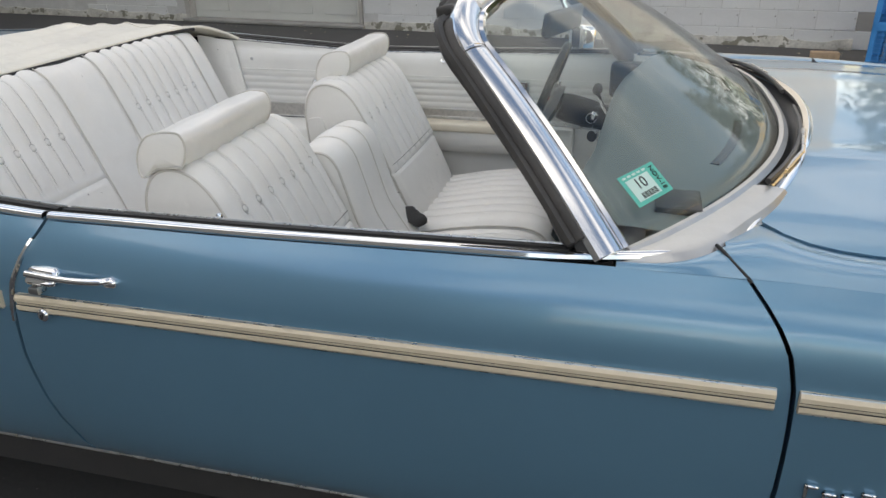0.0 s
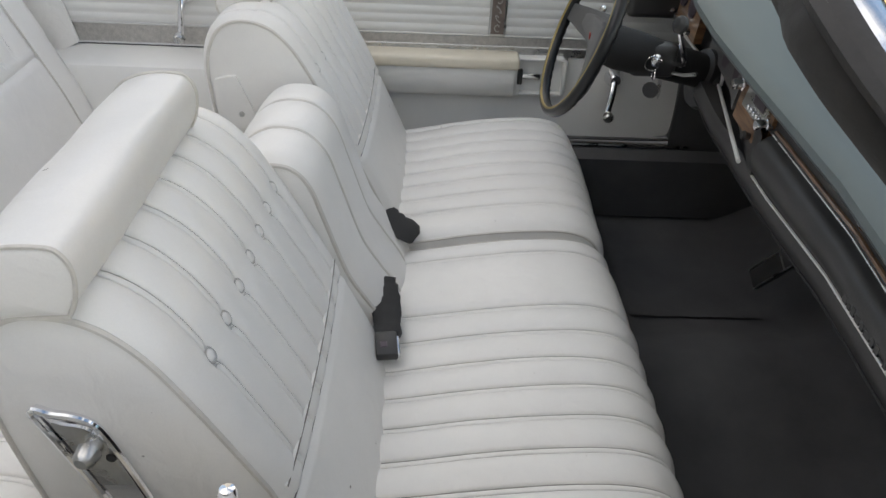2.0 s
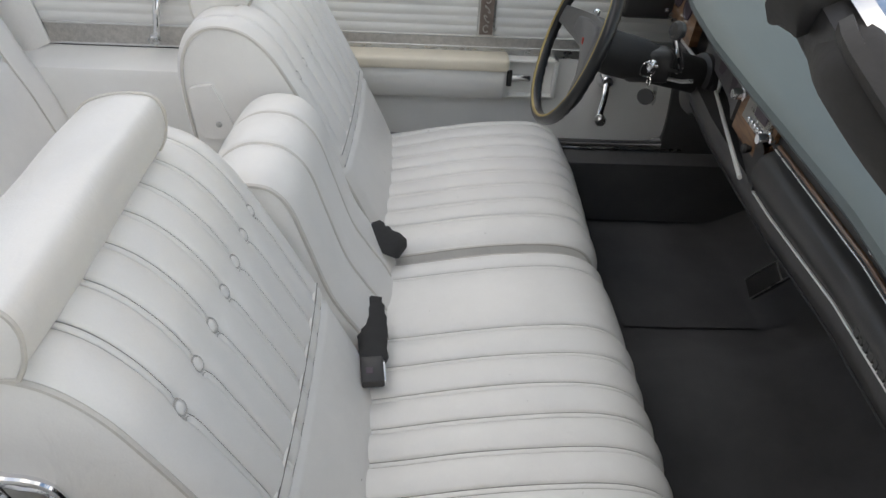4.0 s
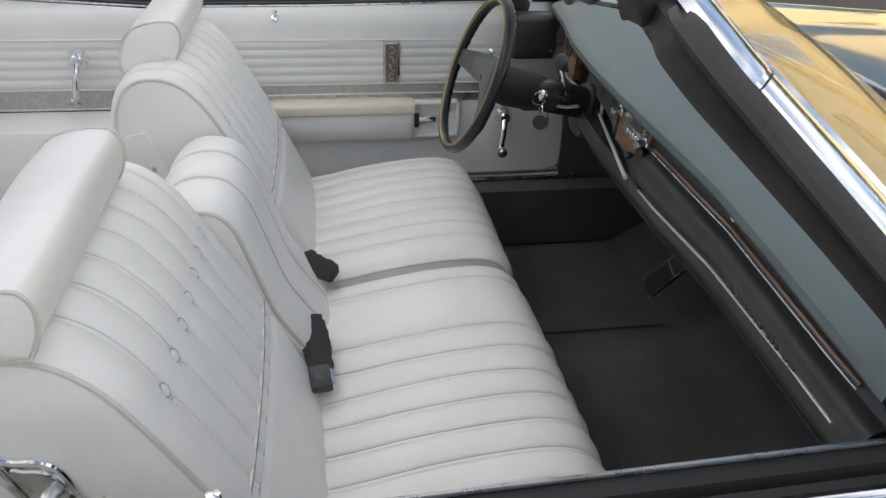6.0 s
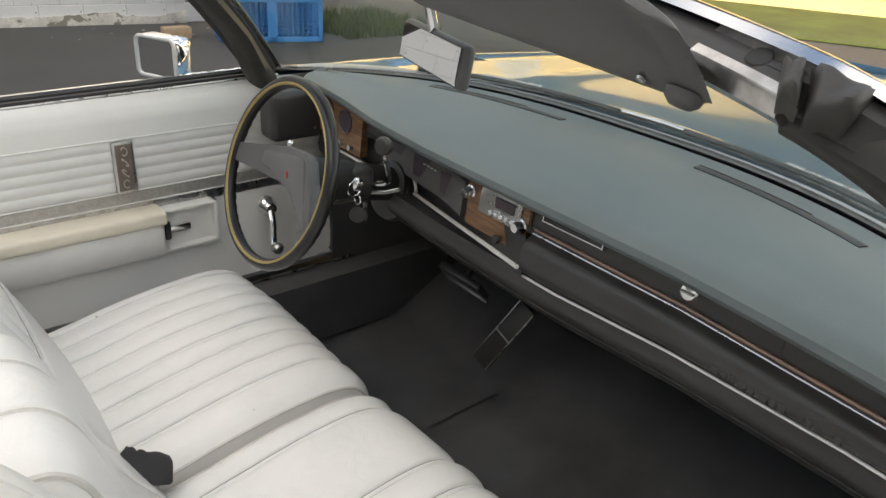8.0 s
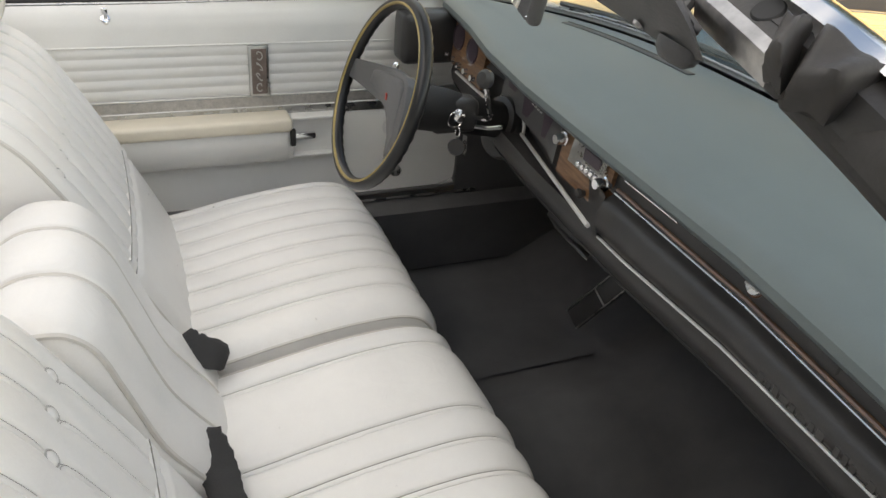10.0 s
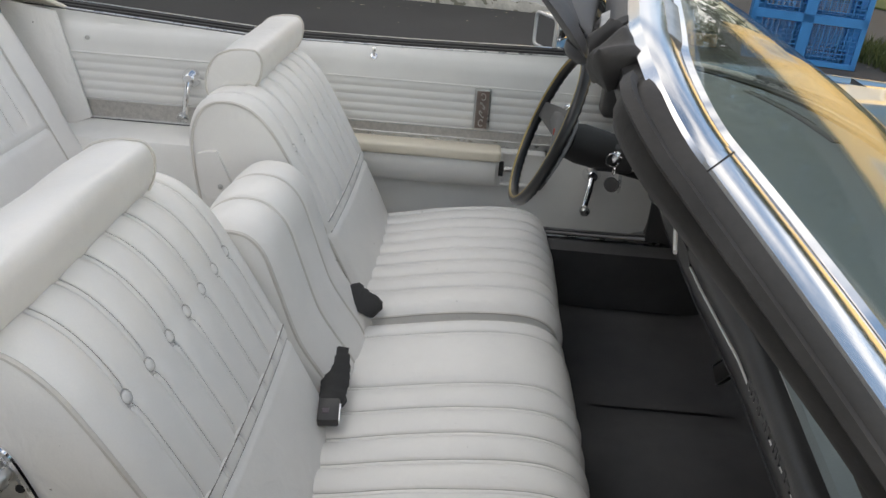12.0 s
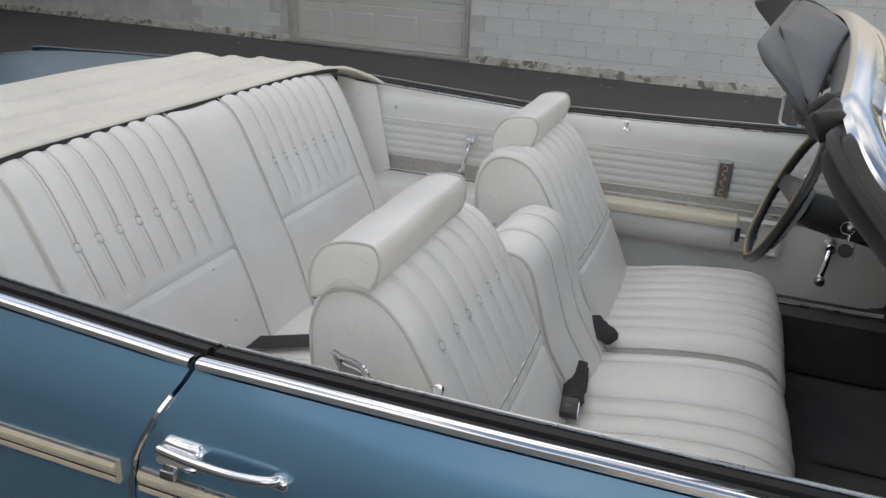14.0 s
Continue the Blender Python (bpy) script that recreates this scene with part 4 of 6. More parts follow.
# ---------------------------------------------------------------- belt line of both sides
for s in (-1, 1):
    for x0, x1 in ((-1.25, -0.318), (-0.306, 0.845)):
        pts = [(x, s * (0.936 if x < 0.6 else 0.936 - 0.03 * ((x - 0.6) / 0.2) ** 2), belt_z(x) - 0.003) for x in steps(x0, x1, 24)]
        if s > 0:
            pts.reverse()
        bm = bmesh.new()
        sweep(bm, pts, [(-0.008, -0.008), (0.004, -0.010), (0.008, -0.003), (0.006, 0.003), (0.000, 0.006), (-0.008, 0.005)])
        part("belt_moulding", bm, CHROME, car, "bright belt moulding")
        bm = bmesh.new()
        pts2 = [(x, s * 0.910, belt_z(x) - 0.010) for x in steps(x0, min(x1, 0.74), 24)]
        if s > 0:
            pts2.reverse()
        sweep(bm, pts2, [(-0.034, -0.03), (0.018, -0.03), (0.018, 0.008), (0.006, 0.008), (0.003, -0.004), (-0.004, -0.006), (-0.008, 0.006), (-0.020, 0.006), (-0.024, -0.002), (-0.034, -0.002)])
        part("belt_weatherstrip", bm, RUBBER, car, "ribbed black window seal", 25)
        bm = bmesh.new()
        pts3 = [(x, s * 0.875, belt_z(x) - 0.010) for x in steps(x0, min(x1, 0.74), 24)]
        tube(bm, pts3, 0.003, 6)
        part("seal_bead", bm, SATIN, car)

# ---------------------------------------------------------------- cabin floor and sills
bm = bmesh.new()


def floor_z(x, y):
    hump = 0.10 * math.exp(-(y / 0.17) ** 2) * (1 if x > 0.2 else 1)
    toe = 0.55 * max(0.0, x - 1.02)
    return 0.262 + hump * min(1.0, max(0.0, (x + 1.2))) + toe + 0.004 * noise.noise(Vector((x * 7, y * 7, 0)))


grid(bm, lambda x, y: (x, y, floor_z(x, y)), steps(-1.15, 1.42, 50), steps(-0.79, 0.79, 40))
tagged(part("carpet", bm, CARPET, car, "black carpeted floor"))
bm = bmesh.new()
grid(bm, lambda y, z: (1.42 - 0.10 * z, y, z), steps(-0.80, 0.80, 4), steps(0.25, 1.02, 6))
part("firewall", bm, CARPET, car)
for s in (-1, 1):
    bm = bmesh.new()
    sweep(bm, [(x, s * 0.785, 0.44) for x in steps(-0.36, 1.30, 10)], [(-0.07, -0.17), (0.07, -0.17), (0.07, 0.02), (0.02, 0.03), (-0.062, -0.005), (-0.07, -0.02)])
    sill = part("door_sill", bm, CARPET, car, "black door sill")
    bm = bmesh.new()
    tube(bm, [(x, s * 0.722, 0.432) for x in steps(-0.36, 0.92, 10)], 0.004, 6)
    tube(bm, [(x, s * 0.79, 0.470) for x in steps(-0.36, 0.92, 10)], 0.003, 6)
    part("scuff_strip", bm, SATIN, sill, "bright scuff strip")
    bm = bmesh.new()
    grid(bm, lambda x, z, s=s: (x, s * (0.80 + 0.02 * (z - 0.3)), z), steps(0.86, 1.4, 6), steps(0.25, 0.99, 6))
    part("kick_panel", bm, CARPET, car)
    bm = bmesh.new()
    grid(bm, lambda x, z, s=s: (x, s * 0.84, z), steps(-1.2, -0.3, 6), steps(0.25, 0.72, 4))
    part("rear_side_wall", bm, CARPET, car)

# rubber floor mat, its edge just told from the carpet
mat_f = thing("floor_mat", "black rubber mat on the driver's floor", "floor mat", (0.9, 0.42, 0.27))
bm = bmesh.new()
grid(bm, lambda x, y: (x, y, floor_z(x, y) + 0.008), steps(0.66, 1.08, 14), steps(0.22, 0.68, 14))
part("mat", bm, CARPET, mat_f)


# ---------------------------------------------------------------- side trim panels
def card_y(z):
    return lerp(((0.44, 0.812), (0.485, 0.815), (0.60, 0.828), (0.71, 0.840), (0.77, 0.845), (0.90, 0.843), (0.945, 0.848), (0.97, 0.858), (0.985, 0.872)), z)


def strip_of(bm, s, x0, x1, z0, z1, nz, out=0.0, nx=18, wave=None):
    def at(x, k):
        z = z0(x) + (z1(x) - z0(x)) * k
        o = out + (wave(k) if wave else 0.0)
        return (x, s * (card_y(z) - o), z)
    ks = steps(0, 1, nz)
    grid(bm, at, steps(x0, x1, nx), ks)


def ribs(k):
    return 0.001 + 0.0030 * abs(math.sin(math.pi * 5 * k))


def crank(parent, s, pivot, knob):
    """A window winder: chrome boss, bent arm, knob."""
    bm = bmesh.new()
    lathe(bm, [(0.0, 0.034), (0.014, 0.033), (0.019, 0.026), (0.021, 0.016), (0.026, 0.010), (0.028, 0.0)], pivot, (0, -s, 0), 24)
    c = part("window_crank", bm, CHROME, parent, "chrome window winder")
    a, b = Vector(pivot) + Vector((0, -s * 0.028, 0)), Vector(knob)
    bm = bmesh.new()
    pts = spline([a, a.lerp(b, 0.35) + Vector((0, -s * 0.006, 0)), a.lerp(b, 0.75) + Vector((0, 0.0, 0)), b], 5)
    sweep(bm, pts, [(0.0085 * math.cos(t), 0.004 * math.sin(t)) for t in steps(0, 5.5, 7)], up=Vector((0, 1, 0)))
    part("arm", bm, CHROME, c)
    bm = bmesh.new()
    lathe(bm, [(0.0, 0.030), (0.010, 0.029), (0.015, 0.022), (0.0155, 0.010), (0.009, 0.0), (0.0, 0.0)], b, (0, -s, 0), 20)
    part("knob", bm, SATIN, c)


for s in (-1, 1):
    side = "driver's" if s > 0 else "passenger's"
    panel = thing("door_panel", "white vinyl door trim panel with ribbed insert", "door panel", (0.3, s * 0.85, 0.7), "interior door panels")
    X0, X1 = -0.312, 0.865
    bm = bmesh.new()
    strip_of(bm, s, X0, X1, lambda x: 0.898, lambda x: belt_z(x) - 0.012, 10, 0.0)
    part("upper_pad", bm, CARD, panel)
    bm = bmesh.new()
    strip_of(bm, s, X0, X1, lambda x: 0.772, lambda x: 0.898, 50, 0.0, 10, ribs)
    part("ribbed_insert", bm, CARD, panel, "horizontally ribbed white vinyl")
    for z in (0.899, 0.770, 0.7405):
        bm = bmesh.new()
        tube(bm, [(x, s * (card_y(z) - 0.003), z) for x in steps(X0, X1, 6)], 0.0028 if z < 0.85 else 0.0022, 6)
        part("trim_line", bm, ALUMINIUM if z < 0.8 else CARD, panel, "thin trim line")
    bm = bmesh.new()
    strip_of(bm, s, X0, X1, lambda x: 0.741, lambda x: 0.767, 2, 0.004, 6)
    part("engraved_strip", bm, ENGRAVED, panel, "engraved silver strip")
    bm = bmesh.new()
    strip_of(bm, s, X0, X1, lambda x: 0.716, lambda x: 0.741, 2, 0.002, 6)
    part("lower_strip", bm, SATIN, panel)
    bm = bmesh.new()
    strip_of(bm, s, X0, X1, lambda x: 0.482 + 0.02 * max(0, (x - 0.85) / 0.015), lambda x: 0.717, 10, 0.0)
    part("lower_pad", bm, CARD, panel)
    bm = bmesh.new()
    pts = spline([(X0, s * 0.812, 0.482), (0.3, s * 0.812, 0.482), (0.82, s * 0.812, 0.482), (0.858, s * 0.814, 0.50), (0.866, s * 0.826, 0.56), (0.866, s * 0.838, 0.70)], 6)
    tube(bm, pts, 0.005, 6)
    part("edge_bead", bm, GREY, panel)
    # armrest with a beige cap and a pull cup
    bm = bmesh.new()
    sec = [(-0.06, 0.0), (0.020, -0.004), (0.030, 0.006), (0.036, 0.05), (0.036, 0.072), (0.030, 0.084), (-0.06, 0.084)]
    xs = steps(-0.27, 0.378, 16)
    rows = [[bm.verts.new((x, s * (0.820 - a * (0.9 + 0.1 * min(1.0, (0.40 - x) / 0.05))), 0.612 + b)) for a, b in sec] for x in xs]
    for i in range(len(rows) - 1):
        for j in range(len(sec)):
            bm.faces.new((rows[i][j], rows[i][(j + 1) % len(sec)], rows[i + 1][(j + 1) % len(sec)], rows[i + 1][j]))
    bm.faces.new(rows[0])
    bm.faces.new(rows[-1])
    arm = part("armrest", bm, CARD, panel, "white armrest base")
    part("armrest_pad", boxed((-0.275, min(s * 0.775, s * 0.852), 0.694), (0.390, max(s * 0.775, s * 0.852), 0.729), 0.010, 3), VINYL_BEIGE, arm, "beige armrest pad")
    bm = bmesh.new()
    for a, b, c, d in ((0.392, 0.528, 0.610, 0.618), (0.392, 0.528, 0.712, 0.720), (0.516, 0.528, 0.610, 0.720), (0.378, 0.396, 0.610, 0.720)):
        box(bm, (a, min(s * 0.806, s * 0.845), c), (b, max(s * 0.806, s * 0.845), d), 0.003, 2)
    cup = part("pull_cup", bm, CARD, panel, "moulded pull cup")
    part("cup_back", boxed((0.394, min(s * 0.826, s * 0.842), 0.614), (0.52, max(s * 0.826, s * 0.842), 0.716)), GREY if s < 0 else CARD, cup)
    part("release_lever", boxed((0.398, min(s * 0.808, s * 0.822), 0.658), (0.455, max(s * 0.808, s * 0.822), 0.676), 0.004, 2), CHROME, cup, "chrome release lever")
    part("lever_pocket", boxed((0.388, min(s * 0.800, s * 0.812), 0.645), (0.402, max(s * 0.800, s * 0.812), 0.690), 0.002, 1), INK, cup)
    # badge: wood plate in a bright frame, ornament not legible
    y0 = 0.8405
    part("badge", boxed((0.298, min(s * (y0 - 0.012), s * y0), 0.773), (0.346, max(s * (y0 - 0.012), s * y0), 0.896), 0.003, 2), SATIN, panel, "bright framed ornament plate")
    bd = part("badge_field", boxed((0.304, min(s * (y0 - 0.0138), s * y0), 0.779), (0.340, max(s * (y0 - 0.0138), s * y0), 0.890), 0.001, 1), BADGE, panel, "dark brown inlay")
    bm = bmesh.new()
    for k in range(4):
        z = 0.796 + k * 0.026
        tube(bm, [(0.322 + 0.008 * math.cos(t * 1.0 + k) * (0.5 + 0.5 * math.sin(t * 0.5)), s * (y0 - 0.0145), z + 0.010 * math.sin(t)) for t in steps(0.4, 5.6, 9)], 0.0016, 5, up=Vector((0, 1, 0)))
    part("ornament", bm, ENGRAVED, bd)
    crank(panel, s, (0.668, s * 0.828, 0.668), (0.650, s * 0.752, 0.583))
    # lock knob on the upper pad
    bm = bmesh.new()
    lathe(bm, [(0.011, 0.0), (0.010, 0.004), (0.006, 0.006)], (0.0, s * 0.853, 0.958), (0, -s, 0.9), 16)
    lk = part("lock_bezel", bm, CHROME, panel, "chrome lock bezel")
    bm = bmesh.new()
    lathe(bm, [(0.0035, -0.01), (0.0035, 0.012), (0.007, 0.014), (0.008, 0.022), (0.006, 0.027), (0.0, 0.028)], (0.0, s * 0.850, 0.958), (0, -s * 0.15, 1), 14)
    part("lock_knob", bm, CHROME, lk)

    # rear side trim
    rp = thing("rear_side_panel", "white vinyl rear side trim with ribbed insert", "side panel", (-0.6, s * 0.85, 0.7), "interior side panels")
    R0, R1 = -1.02, -0.322
    up = lambda x: 0.905 + 0.02 * max(0.0, (-0.6 - x))
    bm = bmesh.new()
    strip_of(bm, s, R0, R1, lambda x: 0.903, lambda x: belt_z(x) - 0.014, 10)
    part("upper_pad", bm, CARD, rp)
    bm = bmesh.new()
    strip_of(bm, s, R0, R1, lambda x: 0.768, lambda x: 0.903, 50, 0.0, 10, ribs)
    part("ribbed_insert", bm, CARD, rp, "horizontally ribbed white vinyl")
    for z in (0.904, 0.766, 0.712):
        bm = bmesh.new()
        tube(bm, [(x, s * (card_y(z) - 0.003), z) for x in steps(R0, R1, 6)], 0.003, 6)
        part("trim_line", bm, ALUMINIUM if z < 0.8 else CARD, rp)
    bm = bmesh.new()
    strip_of(bm, s, R0, R1, lambda x: 0.712, lambda x: 0.766, 2, 0.003, 6)
    part("engraved_strip", bm, ENGRAVED, rp, "engraved silver strip")
    bm = bmesh.new()

    def ledge(x, k, s=s):
        y, z = ((0.838, 0.706), (0.80, 0.702), (0.74, 0.696), (0.722, 0.688), (0.712, 0.668), (0.712, 0.55), (0.712, 0.45))[k]
        return (x, s * y, z)

    grid(bm, ledge, steps(-0.92, R1, 8), range(7))
    box(bm, (R1 - 0.004, min(s * 0.714, s * 0.835), 0.45), (R1 + 0.002, max(s * 0.714, s * 0.835), 0.70), 0.001, 1)
    part("side_ledge", bm, CARD, rp, "padded side ledge")
    part("ashtray", boxed((-0.385, min(s * 0.755, s * 0.80), 0.699), (-0.335, max(s * 0.755, s * 0.80), 0.709), 0.003, 2), SATIN, rp, "small bright ashtray lid")
    crank(rp, s, (-0.530, s * 0.838, 0.856), (-0.545, s * 0.790, 0.752))
    bm = bmesh.new()
    for x, z in ((-0.83, 0.945), (-0.93, 0.985)):
        lathe(bm, [(0.0, 0.004), (0.006, 0.003), (0.007, 0.0)], (x, s * (card_y(z) - 0.001), z), (0, -s, 0), 10)
    part("snap_stud", bm, SATIN, rp)
    # vinyl flap that closes the corner behind the seat
    bm = bmesh.new()
    pts = [(-1.06, s * 0.835, 1.04), (-0.905, s * 0.838, 1.015), (-0.845, s * 0.836, 0.712), (-0.88, s * 0.80, 0.700), (-1.04, s * 0.79, 0.70)]
    slab(bm, pts, (0, -s * 0.006, 0))
    part("corner_flap", bm, VINYL, rp, "white vinyl corner flap")


# ---------------------------------------------------------------- seats
def seam_columns(y0, y1, seams):
    ys = {round(y0, 5), round(y1, 5)}
    for d in (0.006, 0.014, 0.026):
        ys |= {round(y0 + d, 5), round(y1 - d, 5)}
    for m in seams:
        for d in (0.0, 0.0030, 0.0042, 0.0050, 0.0058, 0.0072, 0.0100, 0.0150, 0.0220):
            for q in (m - d, m + d):
                if y0 < q < y1:
                    ys.add(round(q, 5))
    out = sorted(ys)
    k = 0
    while k < len(out) - 1:
        if out[k + 1] - out[k] > 0.02:
            out.insert(k + 1, (out[k] + out[k + 1]) / 2)
        else:
            k += 1
    return out


def pleat(y, seams, h):
    """Height of a padded face: full between the seams, with a double stitched line in each."""
    d = min((abs(y - m) for m in seams), default=1.0)
    crease = 0.0034 * math.exp(-((d - 0.0050) / 0.0011) ** 2)
    if d < 0.0050:
        return h * 0.22 - crease
    return h * (0.22 + 0.78 * (1 - math.exp(-(d - 0.0050) / 0.0100))) - crease


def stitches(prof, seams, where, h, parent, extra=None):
    """A pair of sewn lines along every seam, as one run of thread each, toned to draw the creases' shade too."""
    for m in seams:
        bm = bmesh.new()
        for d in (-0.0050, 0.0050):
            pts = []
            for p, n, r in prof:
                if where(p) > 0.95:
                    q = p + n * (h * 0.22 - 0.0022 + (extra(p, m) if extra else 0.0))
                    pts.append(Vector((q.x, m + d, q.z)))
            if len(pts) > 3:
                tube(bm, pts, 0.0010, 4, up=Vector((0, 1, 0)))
        part("stitch_line", bm, STITCH_SHADE, parent)


def profile_frames(pts, n=5):
    """A side profile in x and z, with outward normals and the way along it."""
    ps = spline([(x, 0, z) for x, z in pts], n)
    out, run = [], 0.0
    for i, p in enumerate(ps):
        a, b = ps[max(i - 1, 0)], ps[min(i + 1, len(ps) - 1)]
        t = (b - a).normalized()
        if i:
            run += (p - ps[i - 1]).length
        out.append((p, Vector((t.z, 0, -t.x)), run))
    return out


def padded(bm, prof, y0, y1, seams, h, where, extra=None, round_off=0.016):
    """A padded band: the profile carried across from y0 to y1, pleated where where(p) says."""
    ys = seam_columns(y0, y1, seams)

    def at(i, y):
        p, nrm, run = prof[i]
        e = min(y - y0, y1 - y)
        edge = -round_off * max(0.0, 1 - e / 0.028) ** 2
        w = where(p)
        b = w * pleat(y, seams, h) + (1 - w) * h * 0.6 + (extra(p, y) if extra else 0.0)
        q = p + nrm * (b + edge)
        return (q.x, y, q.z)

    return grid(bm, at, range(len(prof)), ys)


def end_cap(bm, pts, y, out, bulge=0.012):
    """The flat side of a padded form, domed a little."""
    c = sum(pts, Vector()) / len(pts)
    rings = [[bm.verts.new((c.x + (p.x - c.x) * k, y + out * bulge * (1 - k ** 4), c.z + (p.z - c.z) * k)) for p in pts] for k in (1.0, 0.9, 0.7, 0.4, 0.12)]
    n = len(pts)
    for a, b in zip(rings, rings[1:]):
        for i in range(n):
            bm.faces.new((a[i], a[(i + 1) % n], b[(i + 1) % n], b[i]))
    bm.faces.new(rings[-1])


def welt(pts, r, parent, closed=False):
    bm = bmesh.new()
    tube(bm, pts, r, 6, closed, up=Vector((0, 1, 0)))
    return part("piping", bm, PIPING, parent, "thin vinyl piping")


BACK = [(0.085, 0.515), (0.055, 0.59), (0.022, 0.665), (-0.004, 0.720), (-0.045, 0.805), (-0.090, 0.893), (-0.128, 0.955), (-0.172, 0.993), (-0.225, 1.003), (-0.272, 0.985), (-0.300, 0.935),
        (-0.305, 0.86), (-0.292, 0.74), (-0.268, 0.60), (-0.25, 0.47)]
PITCH = 0.0635


def button(parent, p, nrm, size=1.0, mesh=[]):
    if not mesh:
        bm = bmesh.new()
        lathe(bm, [(0.0, 0.0030), (0.004, 0.0028), (0.0070, 0.0016), (0.0082, -0.0006), (0.0084, -0.004)], (0, 0, 0), (0, 0, 1), 16)
        n_face = len(bm.faces)
        # darker ring stands in for the shadow in the dimple
        tube(bm, [(0.0092 * math.cos(a), 0.0092 * math.sin(a), 0.0002) for a in steps(0, 2 * math.pi * 15 / 16, 15)], 0.0011, 5, True)
        bm.faces.ensure_lookup_table()
        for f in bm.faces[n_face:]:
            f.material_index = 1
        me = finish(bm, 60)
        me.materials.append(VINYL)
        me.materials.append(BUTTON_SHADE)
        mesh.append(me)
    ob = new("button", mesh[0])
    ob.matrix_world = Matrix.Translation(p) @ Vector(nrm).to_track_quat("Z", "Y").to_matrix().to_4x4() @ Matrix.Scale(size, 4)
    ob.parent = parent
    ob.matrix_parent_inverse = parent.matrix_basis.inverted()
    return ob


def front_seat(s, label):
    """One half of the split bench. s: -1 the passenger's, 1 the driver's."""
    seat = thing("front_seat", label, "car seat", (0.2, s * 0.45, 0.26), "front seats")
    y0, y1 = sorted((s * 0.196, s * (0.670 if s < 0 else 0.690)))
    seams = [s * (0.243 + 0.0607 * k) for k in range(7)] if s < 0 else [s * (0.238 + PITCH * k) for k in range(7)]
    prof = profile_frames(BACK)
    nb = next(p for p, n, r in prof if p.z > 0.885)
    nn = next(n for p, n, r in prof if p.z > 0.885)

    def where(p):
        if p.x < -0.24:
            return max(0.0, 1 - (-0.24 - p.x) / 0.05)
        return min(1.0, max(0.0, (p.z - 0.712) / 0.014))

    def extra(p, y):
        if p.x < -0.2:
            return 0.0
        v = -0.007 * math.exp(-((p.z - 0.713) / 0.005) ** 2) - 0.004 * math.exp(-((p.z - 0.740) / 0.004) ** 2)
        for m in seams:
            d2 = (y - m) ** 2 + ((p.z - 0.890) * 1.1) ** 2
            if d2 < 0.002:
                v -= 0.0075 * math.exp(-d2 / 0.00016)
        if p.z < 0.70:
            v += 0.010 * math.sin(math.pi * (y - y0) / (y1 - y0))
        else:
            v += 0.010 * max(0.0, math.sin(math.pi * (y - y0) / (y1 - y0))) ** 0.7
        return v

    fine = profile_frames(BACK, 9)
    bm = bmesh.new()
    rows_b = padded(bm, fine, y0, y1, seams, 0.0090, where, extra)
    ends_b = {y0: [r[0].co.copy() for r in rows_b], y1: [r[-1].co.copy() for r in rows_b]}
    back = part("backrest", bm, VINYL, seat, "pleated white vinyl backrest", 60)
    stitches(fine, seams, where, 0.0090, back, extra)
    # the padded roll across the lower back: a lip above, a dark tube painting the crease's shade, a sewn line below
    for z_seam, name, r, mat, lift in ((0.737, "roll_edge", 0.0030, VINYL, 0.0005), (0.7335, "crease", 0.0011, STITCH_SHADE, 0.0030), (0.711, "stitch_line", 0.0009, STITCH_SHADE, 0.0008)):
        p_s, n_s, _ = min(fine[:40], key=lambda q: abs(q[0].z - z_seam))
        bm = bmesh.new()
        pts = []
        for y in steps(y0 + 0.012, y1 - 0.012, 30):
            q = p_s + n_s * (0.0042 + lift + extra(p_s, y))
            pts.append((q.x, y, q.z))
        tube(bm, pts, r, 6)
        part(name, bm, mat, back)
    for y, o in ((y0, -1), (y1, 1)):
        bm = bmesh.new()
        end_cap(bm, ends_b[y], y, o, 0.010)
        part("side_panel", bm, VINYL, back)
        welt([p + n * 0.0015 for p, (q, n, r) in list(zip(ends_b[y], fine))[:-8]], 0.0036, back)
    for m in seams:
        b = 0.010 * max(0.0, math.sin(math.pi * (m - y0) / (y1 - y0))) ** 0.7
        q = nb + nn * (b - 0.0004)
        button(back, (q.x, m, q.z), nn)
        button(back, (q.x + 0.0075, m - 0.003, q.z - 0.017), nn, 0.6)
    # headrest
    hy0, hy1 = sorted((s * 0.285, s * 0.682))
    sec = spline([(x, 0, z) for x, z in ((-0.180, 1.010), (-0.170, 1.030), (-0.165, 1.060), (-0.172, 1.080), (-0.186, 1.086), (-0.222, 1.084), (-0.256, 1.072), (-0.278, 1.045), (-0.287, 1.012), (-0.284, 0.985), (-0.270, 0.985), (-0.245, 1.002), (-0.212, 1.008), (-0.180, 1.010))], 4)[:-1]
    bm = bmesh.new()
    c = sum(sec, Vector()) / len(sec)
    rows = []
    ends = [(hy0 - 0.009, 0.25), (hy0 - 0.007, 0.6), (hy0 - 0.003, 0.9), (hy0, 1.0)] + [(y, 1.0) for y in steps(hy0 + 0.01, hy1 - 0.01, 10)] + [(hy1, 1.0), (hy1 + 0.003, 0.9), (hy1 + 0.007, 0.6), (hy1 + 0.009, 0.25)]
    for y, k in ends:
        mid = 1 + 0.03 * math.sin(math.pi * min(1, max(0, (y - hy0) / (hy1 - hy0))))
        rows.append([bm.verts.new((c.x + (p.x - c.x) * k * mid, y, c.z + (p.z - c.z) * k * mid + 0.004 * noise.noise(Vector((p.x * 20, y * 9, p.z * 20 + s))))) for p in sec])
    n = len(sec)
